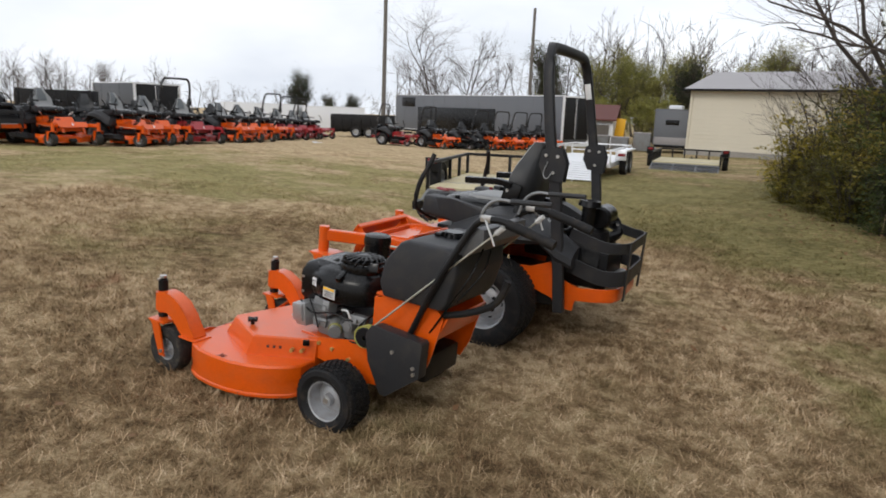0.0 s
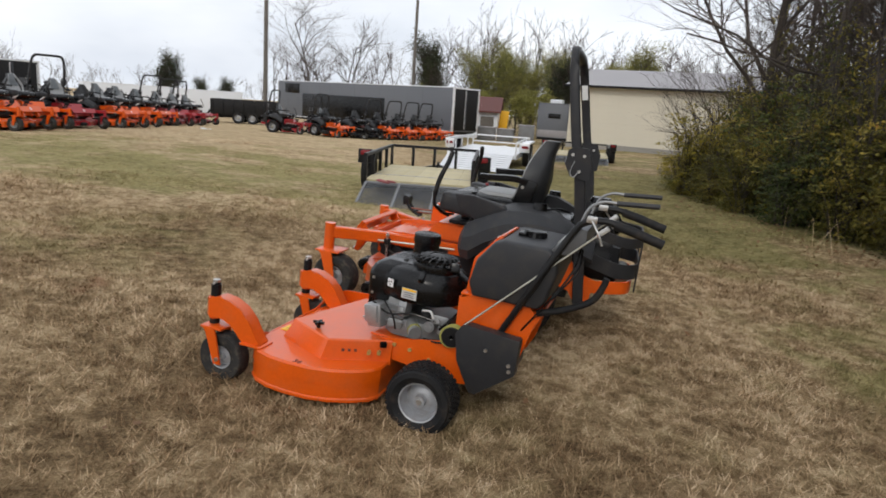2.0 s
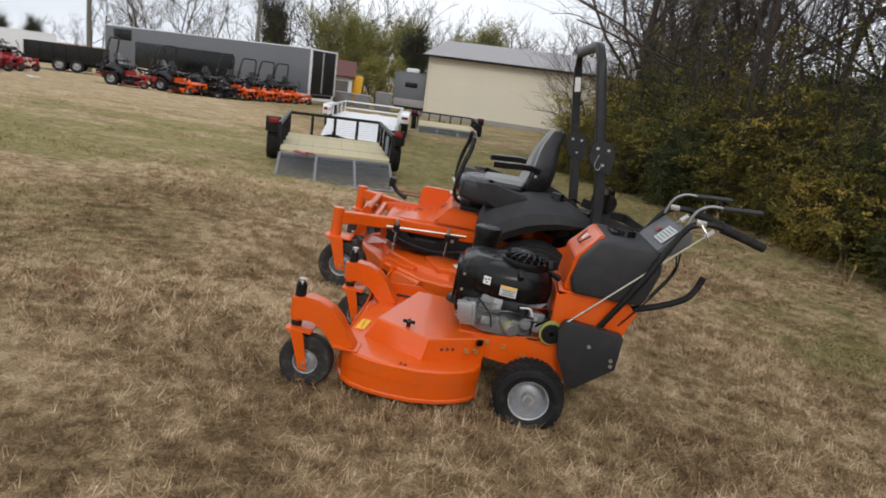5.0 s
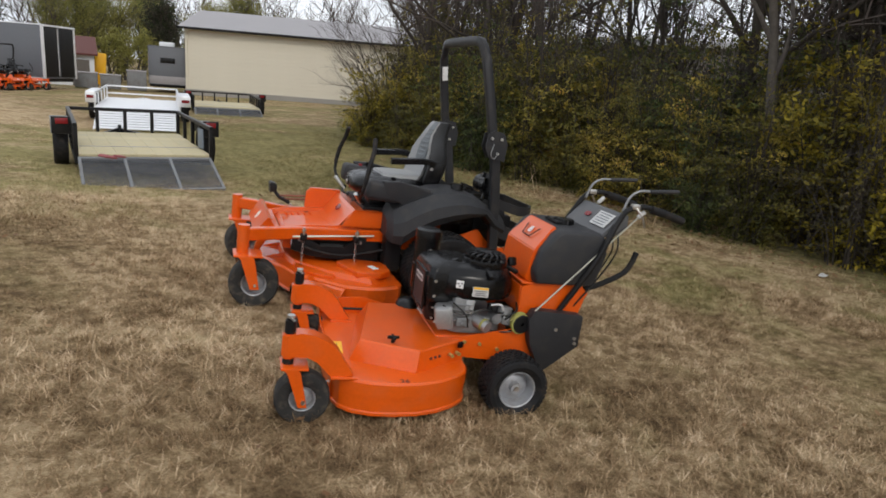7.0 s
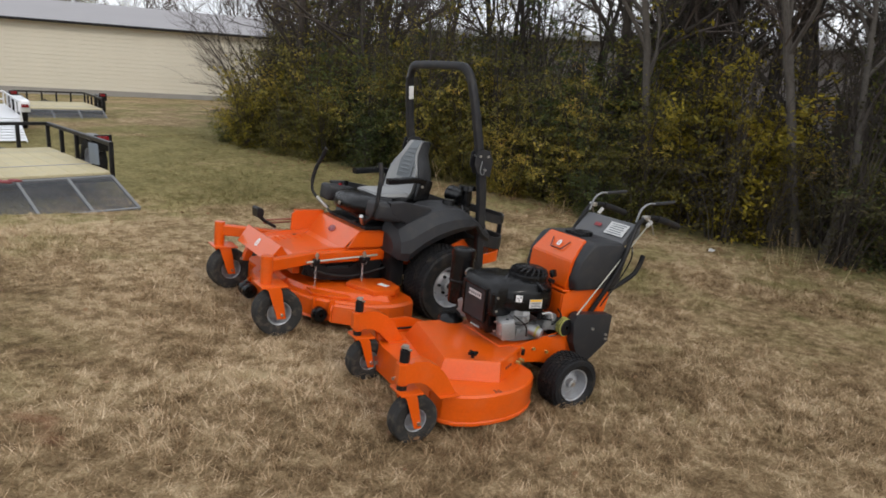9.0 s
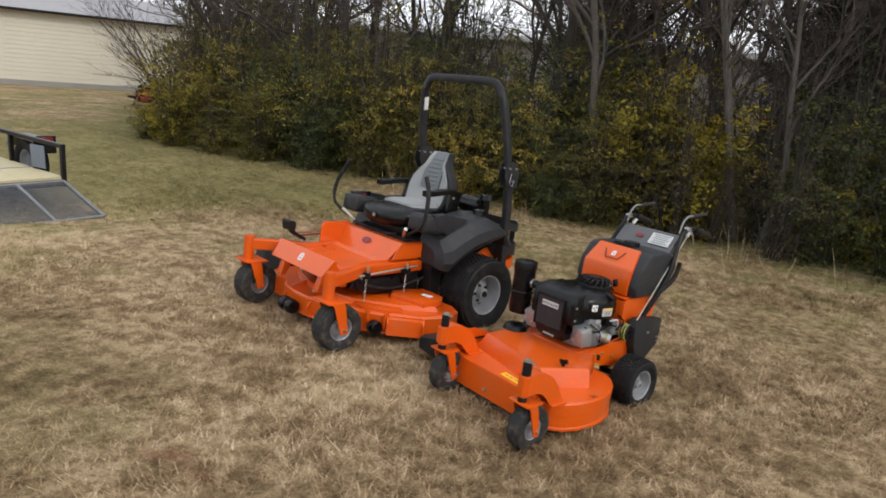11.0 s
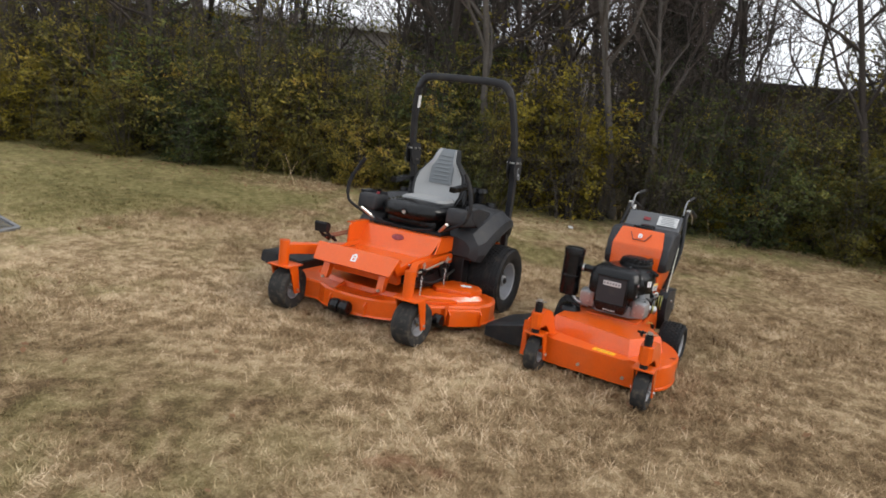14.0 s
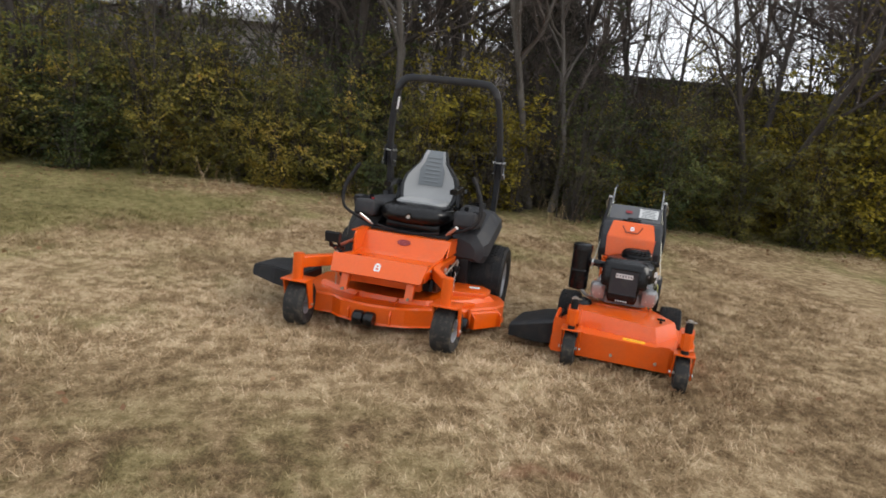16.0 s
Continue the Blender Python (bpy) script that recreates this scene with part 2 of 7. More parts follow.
def turf_material(name, blades):
    """Dormant turf: straw and brown patches, dull green towards the hedge and over the middle of the lawn."""
    m = bpy.data.materials.new(name)
    m.use_nodes = True
    n, l = m.node_tree.nodes, m.node_tree.links
    b, geo = n["Principled BSDF"], n.new("ShaderNodeNewGeometry")

    def noise_at(scale, detail=4.0, rough=0.55):
        t = n.new("ShaderNodeTexNoise")
        t.inputs["Scale"].default_value, t.inputs["Detail"].default_value, t.inputs["Roughness"].default_value = scale, detail, rough
        l.new(geo.outputs["Position"], t.inputs["Vector"])
        return t.outputs[0]

    def math_of(op, *args):
        t = n.new("ShaderNodeMath")
        t.operation = op
        for k, a in enumerate(args):
            if isinstance(a, (int, float)):
                t.inputs[k].default_value = a
            else:
                l.new(a, t.inputs[k])
        return t.outputs[0]

    def span(source, lo, hi, top=1.0, base=0.0):
        t = n.new("ShaderNodeMapRange")
        t.interpolation_type = "SMOOTHSTEP"
        l.new(source, t.inputs["Value"])
        for key, v in (("From Min", lo), ("From Max", hi), ("To Min", base), ("To Max", top)):
            t.inputs[key].default_value = v
        return t.outputs[0]

    def ramp_of(source, stops):
        r = n.new("ShaderNodeValToRGB")
        els = r.color_ramp.elements
        els[0].position, els[0].color = stops[0][0], (*stops[0][1], 1)
        els[1].position, els[1].color = stops[-1][0], (*stops[-1][1], 1)
        for p, c in stops[1:-1]:
            els.new(p).color = (*c, 1)
        l.new(source, r.inputs[0])
        return r.outputs[0]

    xyz = n.new("ShaderNodeSeparateXYZ")
    l.new(geo.outputs["Position"], xyz.inputs[0])
    wide = math_of("ADD", math_of("MULTIPLY", noise_at(0.42, 4.0, 0.6), 1.0), math_of("ADD", math_of("MULTIPLY", noise_at(2.6, 3.0), 0.35), math_of("MULTIPLY", math_of("SUBTRACT", noise_at(1.1, 4.0, 0.6), 0.56), 0.4)))
    near_hedge = span(xyz.outputs[0], 2.2, 5.2, 0.16)
    middle = math_of("MULTIPLY", span(xyz.outputs[1], 2.5, 6.5, 0.25), span(xyz.outputs[1], 11.0, 17.0, 0.0, 1.0))
    where = span(math_of("ADD", wide, math_of("ADD", math_of("ADD", near_hedge, middle), math_of("MULTIPLY", span(xyz.outputs[0], -3.0, 0.5, 0.0, -0.14), span(xyz.outputs[1], 4.0, 8.0, 0.0, 1.0)))), 0.70, 0.95, 0.85)
    warp = n.new("ShaderNodeTexNoise")
    warp.inputs["Scale"].default_value, warp.inputs["Detail"].default_value = 1.6, 4.0
    l.new(geo.outputs["Position"], warp.inputs["Vector"])
    bend = n.new("ShaderNodeVectorMath")
    bend.operation = "MULTIPLY_ADD"
    bend.inputs[1].default_value = (1.5, 1.5, 0.0)
    l.new(warp.outputs["Color"], bend.inputs[0])
    l.new(geo.outputs["Position"], bend.inputs[2])

    def spot(x, y, radius, amount):
        d = n.new("ShaderNodeVectorMath")
        d.operation = "DISTANCE"
        d.inputs[1].default_value = (x + 0.75, y + 0.75, 0.05)
        l.new(bend.outputs[0], d.inputs[0])
        return span(d.outputs["Value"], radius * 0.3, radius, 0.0, amount)

    blotch = spot(-0.2, 2.6, 1.7, 0.12)
    for x, y, radius, amount in ((1.5, -1.9, 2.4, -0.05), (4.6, 5.2, 2.4, -0.11), (3.6, -2.4, 1.6, -0.08), (-2.6, 2.9, 1.5, 0.07), (0.2, 5.2, 1.3, 0.12), (-1.7, -0.5, 1.8, -0.10), (-1.7, 3.2, 1.4, -0.1), (-2.3, 1.7, 0.9, -0.08), (1.2, 2.4, 1.0, 0.08), (-0.9, 0.6, 0.9, 0.08), (-1.6, -2.2, 1.6, -0.06), (-1.2, 2.7, 1.9, -0.13), (0.9, -1.6, 0.5, -0.14)):
        blotch = math_of("ADD", blotch, spot(x, y, radius, amount))
    for x, y, radius, amount in ((-2.4, 2.7, 1.7, 0.36), (-1.2, 4.4, 1.3, 0.25), (2.6, -2.3, 1.3, 0.25), (-3.1, 0.4, 1.1, 0.22), (2.2, 3.8, 1.6, 0.2)):
        where = math_of("MAXIMUM", where, math_of("MULTIPLY", spot(x, y, radius, amount * 1.5), span(noise_at(2.2, 4.0, 0.65), 0.38, 0.62)))
    clay = spot(CLAY[0], CLAY[1], 0.2, 0.45)
    patch = span(math_of("ADD", math_of("MULTIPLY", noise_at(1.15, 3.0, 0.6), 0.5), math_of("MULTIPLY", noise_at(4.5, 4.0, 0.65), 0.5)), 0.36, 0.64)
    tuft = span(noise_at(9.0, 5.0, 0.75), 0.36, 0.64)
    far_pale = math_of("ADD", math_of("MULTIPLY", span(xyz.outputs[1], 2.0, 8.0, 0.22), span(xyz.outputs[0], 1.5, 5.0, 0.0, 1.0)), 0.085)
    value = math_of("ADD", math_of("MULTIPLY", patch, 0.32), math_of("ADD", math_of("ADD", blotch, far_pale), math_of("MULTIPLY", tuft, 0.33)))
    if blades:
        value = math_of("ADD", value, math_of("SUBTRACT", math_of("MULTIPLY", geo.outputs["Random Per Island"], 0.46), 0.12))
        straw = ramp_of(value, [(0.05, (0.13, 0.082, 0.044)), (0.33, (0.225, 0.148, 0.081)), (0.6, (0.415, 0.295, 0.174)), (0.95, (0.72, 0.56, 0.385))])
        green = ramp_of(value, [(0.1, (0.10, 0.097, 0.034)), (0.5, (0.18, 0.168, 0.06)), (0.95, (0.36, 0.31, 0.14))])
        where = math_of("MULTIPLY", where, span(geo.outputs["Random Per Island"], 0.1, 0.9, 1.1, 0.5))
    else:
        value = math_of("ADD", value, math_of("MULTIPLY", span(noise_at(60.0, 5.0, 0.75), 0.3, 0.7), 0.3))
        straw = ramp_of(value, [(0.1, (0.105, 0.068, 0.035)), (0.5, (0.275, 0.193, 0.105)), (0.95, (0.52, 0.40, 0.245))])
        green = ramp_of(value, [(0.1, (0.10, 0.092, 0.034)), (0.95, (0.27, 0.24, 0.095))])
    mix = n.new("ShaderNodeMix")
    mix.data_type = "RGBA"
    l.new(where, mix.inputs[0])
    l.new(straw, mix.inputs[6])
    l.new(green, mix.inputs[7])
    bare = n.new("ShaderNodeMix")
    bare.data_type = "RGBA"
    l.new(clay, bare.inputs[0])
    l.new(mix.outputs[2], bare.inputs[6])
    bare.inputs[7].default_value = (0.25, 0.10, 0.06, 1)
    l.new(bare.outputs[2], b.inputs["Base Color"])
    b.inputs["Roughness"].default_value = 0.95
    b.inputs["Specular IOR Level"].default_value = 0.1
    if not blades:
        bump = n.new("ShaderNodeBump")
        bump.inputs["Strength"].default_value, bump.inputs["Distance"].default_value = 0.7, 0.04
        l.new(noise_at(40.0, 6.0, 0.7), bump.inputs["Height"])
        l.new(bump.outputs[0], b.inputs["Normal"])
    return m


M["straw"] = turf_material("dormant_grass", True)
M["lawn"] = turf_material("lawn_turf", False)


# ---- mesh helpers ----
def finish(bm, name, smooth=35):
    bmesh.ops.recalc_face_normals(bm, faces=bm.faces)
    me = bpy.data.meshes.new(name)
    bm.to_mesh(me)
    bm.free()
    me.polygons.foreach_set("use_smooth", [True] * len(me.polygons))
    me.set_sharp_from_angle(angle=radians(smooth))
    return me


def part(name, bm, material, parent, label="", smooth=35):
    me = bm if isinstance(bm, bpy.types.Mesh) else finish(bm, name, smooth)
    if not me.materials:
        me.materials.append(material)
    ob = new(name, me)
    ob.parent = parent
    return tagged(ob, label)


def thing(name, m, label, category, group="", kind=""):
    ob = new(name)
    ob.empty_display_size = 0.1
    ob.matrix_world = m
    return tagged(ob, label, category, group, kind)


def box(bm, c, s, rot=(0, 0, 0), bevel=0.0, taper=None):
    m = Matrix.Translation(c) @ Euler([radians(a) for a in rot]).to_matrix().to_4x4() @ Matrix.Diagonal((*s, 1))
    got = bmesh.ops.create_cube(bm, size=1.0, matrix=m)["verts"]
    if bevel:
        edges = list({e for v in got for e in v.link_edges})
        bmesh.ops.bevel(bm, geom=edges, offset=bevel, segments=2, profile=0.6, affect="EDGES")
    return bm


def cyl(bm, a, b, r, r2=None, seg=16):
    a, b = Vector(a), Vector(b)
    d = b - a
    m = Matrix.Translation((a + b) / 2) @ d.to_track_quat("Z", "Y").to_matrix().to_4x4()
    bmesh.ops.create_cone(bm, cap_ends=True, segments=seg, radius1=r, radius2=r if r2 is None else r2, depth=d.length, matrix=m)
    return bm


def skin(bm, rings, caps=True, closed=True):
    vs = [[bm.verts.new(p) for p in ring] for ring in rings]
    k = len(vs[0])
    for a, b in zip(vs, vs[1:]):
        for i in range(k if closed else k - 1):
            bm.faces.new((a[i], a[(i + 1) % k], b[(i + 1) % k], b[i]))
    if caps:
        bm.faces.new(vs[0][::-1])
        bm.faces.new(vs[-1])
    return bm


def smooth_line(pts, n=5):
    pts = [Vector(p) for p in pts]
    if len(pts) < 3:
        return pts
    ext = [2 * pts[0] - pts[1], *pts, 2 * pts[-1] - pts[-2]]
    out = []
    for i in range(1, len(ext) - 2):
        p0, p1, p2, p3 = ext[i - 1:i + 3]
        for k in range(n):
            t = k / n
            out.append(0.5 * (2 * p1 + (p2 - p0) * t + (2 * p0 - 5 * p1 + 4 * p2 - p3) * t * t + (3 * p1 - p0 - 3 * p2 + p3) * t ** 3))
    return out + [pts[-1]]


def tube(bm, pts, r, seg=8, soft=5, square=None):
    """A bar swept along a line; square: (width, height) for a box section, else round with radius r (or radii)."""
    line = smooth_line(pts, soft) if soft else [Vector(p) for p in pts]
    rings, up = [], Vector((0.03, 0.05, 1)).normalized()
    for i, p in enumerate(line):
        d = (line[min(i + 1, len(line) - 1)] - line[max(i - 1, 0)]).normalized()
        ref = up if abs(d.dot(up)) < 0.9 else Vector((1, 0.02, 0.03)).normalized()
        side = d.cross(ref).normalized()
        if rings and side.dot(last) < 0:
            side = -side
        last = side
        top = side.cross(d).normalized()
        if square:
            w, h = square[0] / 2, square[1] / 2
            c = min(w, h) * 0.25
            ring = [(w, h - c), (w - c, h), (-w + c, h), (-w, h - c), (-w, -h + c), (-w + c, -h), (w - c, -h), (w, -h + c)]
            rings.append([p + side * x + top * y for x, y in ring])
        else:
            rad = r[min(int(i / max(len(line) - 1, 1) * (len(r) - 1) + 0.5), len(r) - 1)] if isinstance(r, (list, tuple)) else r
            rings.append([p + side * rad * math.cos(2 * math.pi * k / seg) + top * rad * math.sin(2 * math.pi * k / seg) for k in range(seg)])
    return skin(bm, rings)


def prism(bm, outline, lo, hi, axis="z", bevel=0.0):
    """A plate: a flat outline pushed from lo to hi along an axis. Outline pairs are (x, y), (x, z) for y, (y, z) for x."""
    place = {"z": lambda a, b, h: (a, b, h), "y": lambda a, b, h: (a, h, b), "x": lambda a, b, h: (h, a, b)}[axis]
    before = set(bm.edges)
    skin(bm, [[place(a, b, lo) for a, b in outline], [place(a, b, hi) for a, b in outline]])
    if bevel:
        bmesh.ops.bevel(bm, geom=[e for e in bm.edges if e not in before], offset=bevel, segments=2, profile=0.6, affect="EDGES")
    return bm


def lathe(bm, profile, m, seg=32):
    """A turned body: profile of (radius, along) about the y axis of m."""
    rings = [[m @ Vector((r * math.cos(2 * math.pi * k / seg), y, r * math.sin(2 * math.pi * k / seg))) for k in range(seg)] for r, y in profile]
    vs = [[bm.verts.new(p) for p in ring] for ring in rings]
    for a, b in zip(vs, vs[1:]):
        for i in range(seg):
            bm.faces.new((a[i], a[(i + 1) % seg], b[(i + 1) % seg], b[i]))
    return bm


def wheel(parent, at, r, w, rim_r, side=1, turn=0.0, tread=0, name="wheel", label="", holes=0, rubber="rubber"):
    """Tyre, rim and hub; side: +1 where the dish faces +y."""
    hub = new(name)
    hub.parent = parent
    hub.matrix_local = pose(*at, 0, 0, turn) @ Matrix.Diagonal((1, side, 1, 1))
    tagged(hub, label)
    one = Matrix.Identity(4)
    h = w / 2
    bm = bmesh.new()
    lathe(bm, [(rim_r, -h * 0.72), (rim_r + 0.01, -h * 0.82), ((rim_r + r) / 2, -h * 1.0), (r * 0.93, -h * 0.96), (r * 0.985, -h * 0.76), (r, -h * 0.4), (r, 0), (r, h * 0.4), (r * 0.985, h * 0.76),
               (r * 0.93, h * 0.96), ((rim_r + r) / 2, h * 1.0), (rim_r + 0.01, h * 0.82), (rim_r, h * 0.72)], one, 40)
    if tread:
        rows = 9 if w > 0.2 else 6
        for j in range(rows):
            y = (j - (rows - 1) / 2) / rows * 1.75 * h
            for k in range(tread):
                a = 2 * math.pi * (k + 0.5 * (j % 2)) / tread
                rr = r * (1.0 if abs(y) < h * 0.5 else 0.975)
                box(bm, (rr * math.cos(a), y, rr * math.sin(a)), (0.013, 1.25 * h / rows, 4.2 * r / tread), (0, -math.degrees(a), 0))
    part("tyre", bm, M[rubber], hub)
    bm = bmesh.new()
    lathe(bm, [(rim_r, -h * 0.75), (rim_r * 0.93, -h * 0.7), (rim_r * 0.9, -h * 0.3), (rim_r * 0.86, h * 0.02), (rim_r * 0.74, h * 0.08), (rim_r * 0.5, h * 0.28), (rim_r * 0.32, h * 0.3), (rim_r * 0.28, h * 0.62),
               (0.001, h * 0.6)], one, 32)
    lathe(bm, [(rim_r * 0.86, h * 0.02), (rim_r * 0.93, h * 0.6), (rim_r * 0.96, h * 0.78), (rim_r * 1.03, h * 0.82), (rim_r * 1.03, h * 0.7)], one, 32)
    part("rim", bm, M["rim"], hub)
    bm = bmesh.new()
    cyl(bm, (0, h * 0.55, 0), (0, h * 0.7, 0), rim_r * 0.16, seg=6)
    part("hub_nut", bm, M["black_steel"] if holes else M["steel"] if tread else M["brass"], hub)
    nut = bmesh.new()
    cyl(nut, (0, h * 0.28, 0), (0, h * 0.40, 0), rim_r * 0.075, seg=6)
    nut_mesh = finish(nut, "lug_nut")
    # black dished discs give the dark of open holes; the rim is not pierced
    slot = bmesh.new()
    lathe(slot, [(0.001, h * 0.175), (rim_r * 0.06, h * 0.18), (rim_r * 0.085, h * 0.20), (rim_r * 0.095, h * 0.19), (rim_r * 0.095, h * 0.1)], Matrix.Identity(4), 12)
    slot_mesh = finish(slot, "rim_hole")
    for k in range(holes):
        a = 2 * math.pi * k / holes
        part("lug_nut", nut_mesh, M["black_steel"], hub).location = (rim_r * 0.42 * math.cos(a), 0, rim_r * 0.42 * math.sin(a))
        a += math.pi / holes
        part("rim_hole", slot_mesh, M["black_steel"], hub).location = (rim_r * 0.62 * math.cos(a), -h * 0.02, rim_r * 0.62 * math.sin(a))
    return hub


def mesh_of(name, verts, faces):
    me = bpy.data.meshes.new(name)
    me.from_pydata(verts, [], faces)
    return me


def quads(name, verts):
    """A mesh of loose quads from an array (n, 4, 3)."""
    n = len(verts)
    me = bpy.data.meshes.new(name)
    me.vertices.add(4 * n)
    me.vertices.foreach_set("co", np.asarray(verts, np.float32).ravel())
    me.loops.add(4 * n)
    me.loops.foreach_set("vertex_index", np.arange(4 * n, dtype=np.int32))
    me.polygons.add(n)
    me.polygons.foreach_set("loop_start", np.arange(0, 4 * n, 4, dtype=np.int32))
    me.update(calc_edges=True)
    return me


# ---- ground ----
def ease(v, stops):
    xs, ys = zip(*stops)
    return np.interp(v, xs, ys)


def ground_z(x, y):
    """Height of the lawn: falls gently towards the hedge, and away over the far lot."""
    across = ease(x, [(-60, 0.3), (-10, 0.36), (-5, 0.27), (-2.5, 0.14), (0, 0.0), (2.5, -0.13), (4, -0.165), (7, -0.13), (14, -0.15), (60, -0.3)])
    fade = ease(y, [(10, 1.0), (30, 0.35), (60, 0.0)])
    along = ease(y, [(-60, -0.2), (-5, 0.03), (-1, -0.01), (1, 0.015), (5, 0.06), (9, 0.05), (16, 0.0), (26, -0.14), (36, -0.33), (60, -0.75), (150, -1.2)])
    return across * fade + along


def ground_sheet():
    inner = np.concatenate([np.linspace(-300, -40, 14), np.linspace(-36, 36, 145), np.linspace(40, 300, 14)])
    xs, ys = np.meshgrid(inner, inner + 8)
    zs = ground_z(xs, ys) + 0.012 * np.sin(xs * 1.7 + 0.6 * np.sin(ys)) * np.cos(ys * 1.3)
    n = len(inner)
    ids = np.arange(n * n).reshape(n, n)
    faces = np.stack([ids[:-1, :-1], ids[:-1, 1:], ids[1:, 1:], ids[1:, :-1]], -1).reshape(-1, 4)
    me = mesh_of("ground", np.stack([xs, ys, zs], -1).reshape(-1, 3).tolist(), faces.tolist())
    me.polygons.foreach_set("use_smooth", [True] * len(me.polygons))
    me.materials.append(M["lawn"])
    return tagged(new("ground", me), "dormant straw-brown lawn with patches of dull green", "ground", kind="structure")


ground_sheet()
HEDGE = [(12.8, 17.0), (11.3, 15.3), (9.4, 12.8), (7.9, 9.8), (7.0, 7.3), (6.9, 5.5), (6.75, 3.4), (6.1, 0.3), (5.6, -2.4), (4.9, -4.6), (4.2, -7.0), (3.7, -10.0)]


def hedge_x(y):
    pts = sorted((b, a) for a, b in HEDGE)
    return np.interp(y, [p[0] for p in pts], [p[1] for p in pts])


def grass(name, count, xr, yr, tall, wide, seed, clump=0.034):
    rng = np.random.default_rng(seed)
    # tufts: most blades spread outwards from clump centres, the rest lie between them
    tufts = count // 14
    cx, cy, cs = rng.uniform(*xr, tufts), rng.uniform(*yr, tufts), rng.uniform(0.5, 1.5, tufts)
    which = rng.integers(0, tufts, count)
    loose = rng.uniform(0, 1, count) < 0.35
    ox, oy = rng.normal(0, clump, count) * cs[which], rng.normal(0, clump, count) * cs[which]
    x = np.where(loose, rng.uniform(*xr, count), cx[which] + ox)
    y = np.where(loose, rng.uniform(*yr, count), cy[which] + oy)
    keep = (x < hedge_x(y) + 0.3) & (rng.uniform(0, 1, count) < ease(y, [(yr[0], 1.0), (yr[0] + 0.6 * (yr[1] - yr[0]), 1.0), (yr[1], 0.25)]))
    x, y, ox, oy, size = x[keep], y[keep], ox[keep], oy[keep], np.where(loose, 0.7, cs[which])[keep]
    n = len(x)
    z = ground_z(x, y)
    patch = 0.5 + 0.5 * np.sin(x * 1.3 + 1.7 * np.sin(y * 0.9)) * np.sin(y * 1.1 + 1.3 * np.sin(x * 0.7))
    h = tall * rng.uniform(0.3, 1.25, n) * (0.6 + 0.6 * patch) * (0.55 + 0.5 * size)
    b = np.arctan2(oy, ox) + rng.normal(0, 1.0, n)
    lean = h * rng.uniform(0.4, 2.4, n)
    dx, dy = np.cos(b) * lean, np.sin(b) * lean
    a = b + np.pi / 2 + rng.normal(0, 0.5, n)
    wx, wy = np.cos(a) * wide / 2, np.sin(a) * wide / 2
    base = np.stack([x, y, z - 0.004], -1)
    side = np.stack([wx, wy, 0 * z], -1)
    v = np.empty((n, 4, 3))
    v[:, 0], v[:, 1] = base - side, base + side
    tip = base + np.stack([dx, dy, h], -1)
    v[:, 2], v[:, 3] = tip + 0.35 * side, tip - 0.35 * side
    me = quads(name, v)
    me.materials.append(M["straw"])
    return tagged(new(name, me), "short dry straw-coloured winter grass blades on the lawn", "grass", kind="stuff")


grass("near_grass", 360000, (-4.6, 4.6), (-4.2, 7.0), 0.038, 0.0048, 1)
grass("hedge_grass", 60000, (3.5, 8.5), (-9.0, 9.0), 0.045, 0.007, 2)
grass("far_grass", 120000, (-12.0, 10.0), (4.0, 20.0), 0.022, 0.010, 3, 0.06)


def ground_litter():
    """Fallen leaves and a few scraps lying on the turf."""
    rng = np.random.default_rng(8)
    n = 1500
    x, y = rng.uniform(-5, 6.5, n), rng.uniform(-8, 9, n)
    near = rng.uniform(0, 1, n) < 0.82
    x = np.where(near, hedge_x(y) + 0.45 - np.abs(rng.normal(0, 0.7, n)), x)
    c = np.stack([x, y, ground_z(x, y) + 0.028], -1)
    a = rng.uniform(0, 2 * np.pi, n)
    s = rng.uniform(0.014, 0.035, n)[:, None]
    u = np.stack([np.cos(a), np.sin(a), rng.normal(0, 0.3, n)], -1) * s
    w = np.stack([-np.sin(a), np.cos(a), rng.normal(0, 0.4, n)], -1) * s * 0.6
    me = quads("fallen_leaves", np.stack([c - u, c + w, c + u, c - w], 1))
    me.materials.append(M["dead_leaf"])
    return tagged(new("fallen_leaves", me), "dry brown fallen leaves scattered on the lawn", "leaves", kind="stuff")


ground_litter()


def dry_weeds():
    """Tall dead stalks along the foot of the hedge."""
    rng = np.random.default_rng(9)
    cy = np.concatenate([[-2.1, -2.2, -3.4], rng.uniform(-6, 6, 4)])
    which = rng.integers(0, len(cy), 75)
    y = cy[which] + rng.normal(0, 0.16, 75)
    x = hedge_x(y) - 0.25 + rng.normal(0, 0.2, 75)
    base = np.stack([x, y, ground_z(x, y)], -1)
    h = rng.uniform(0.12, 0.55, 75)
    tip = base + np.stack([rng.normal(0, 0.3, 75) * h, rng.normal(0, 0.3, 75) * h, h], -1)
    a = rng.uniform(0, 2 * np.pi, 75)
    side = np.stack([np.cos(a), np.sin(a), 0 * a], -1) * 0.004
    me = quads("dry_weeds", np.stack([base - side, base + side, tip + side * 0.4, tip - side * 0.4], 1))
    me.materials.append(M["straw"])
    return tagged(new("dry_weeds", me), "tall dead grass stalks along the hedge foot", "grass", kind="stuff")


dry_weeds()


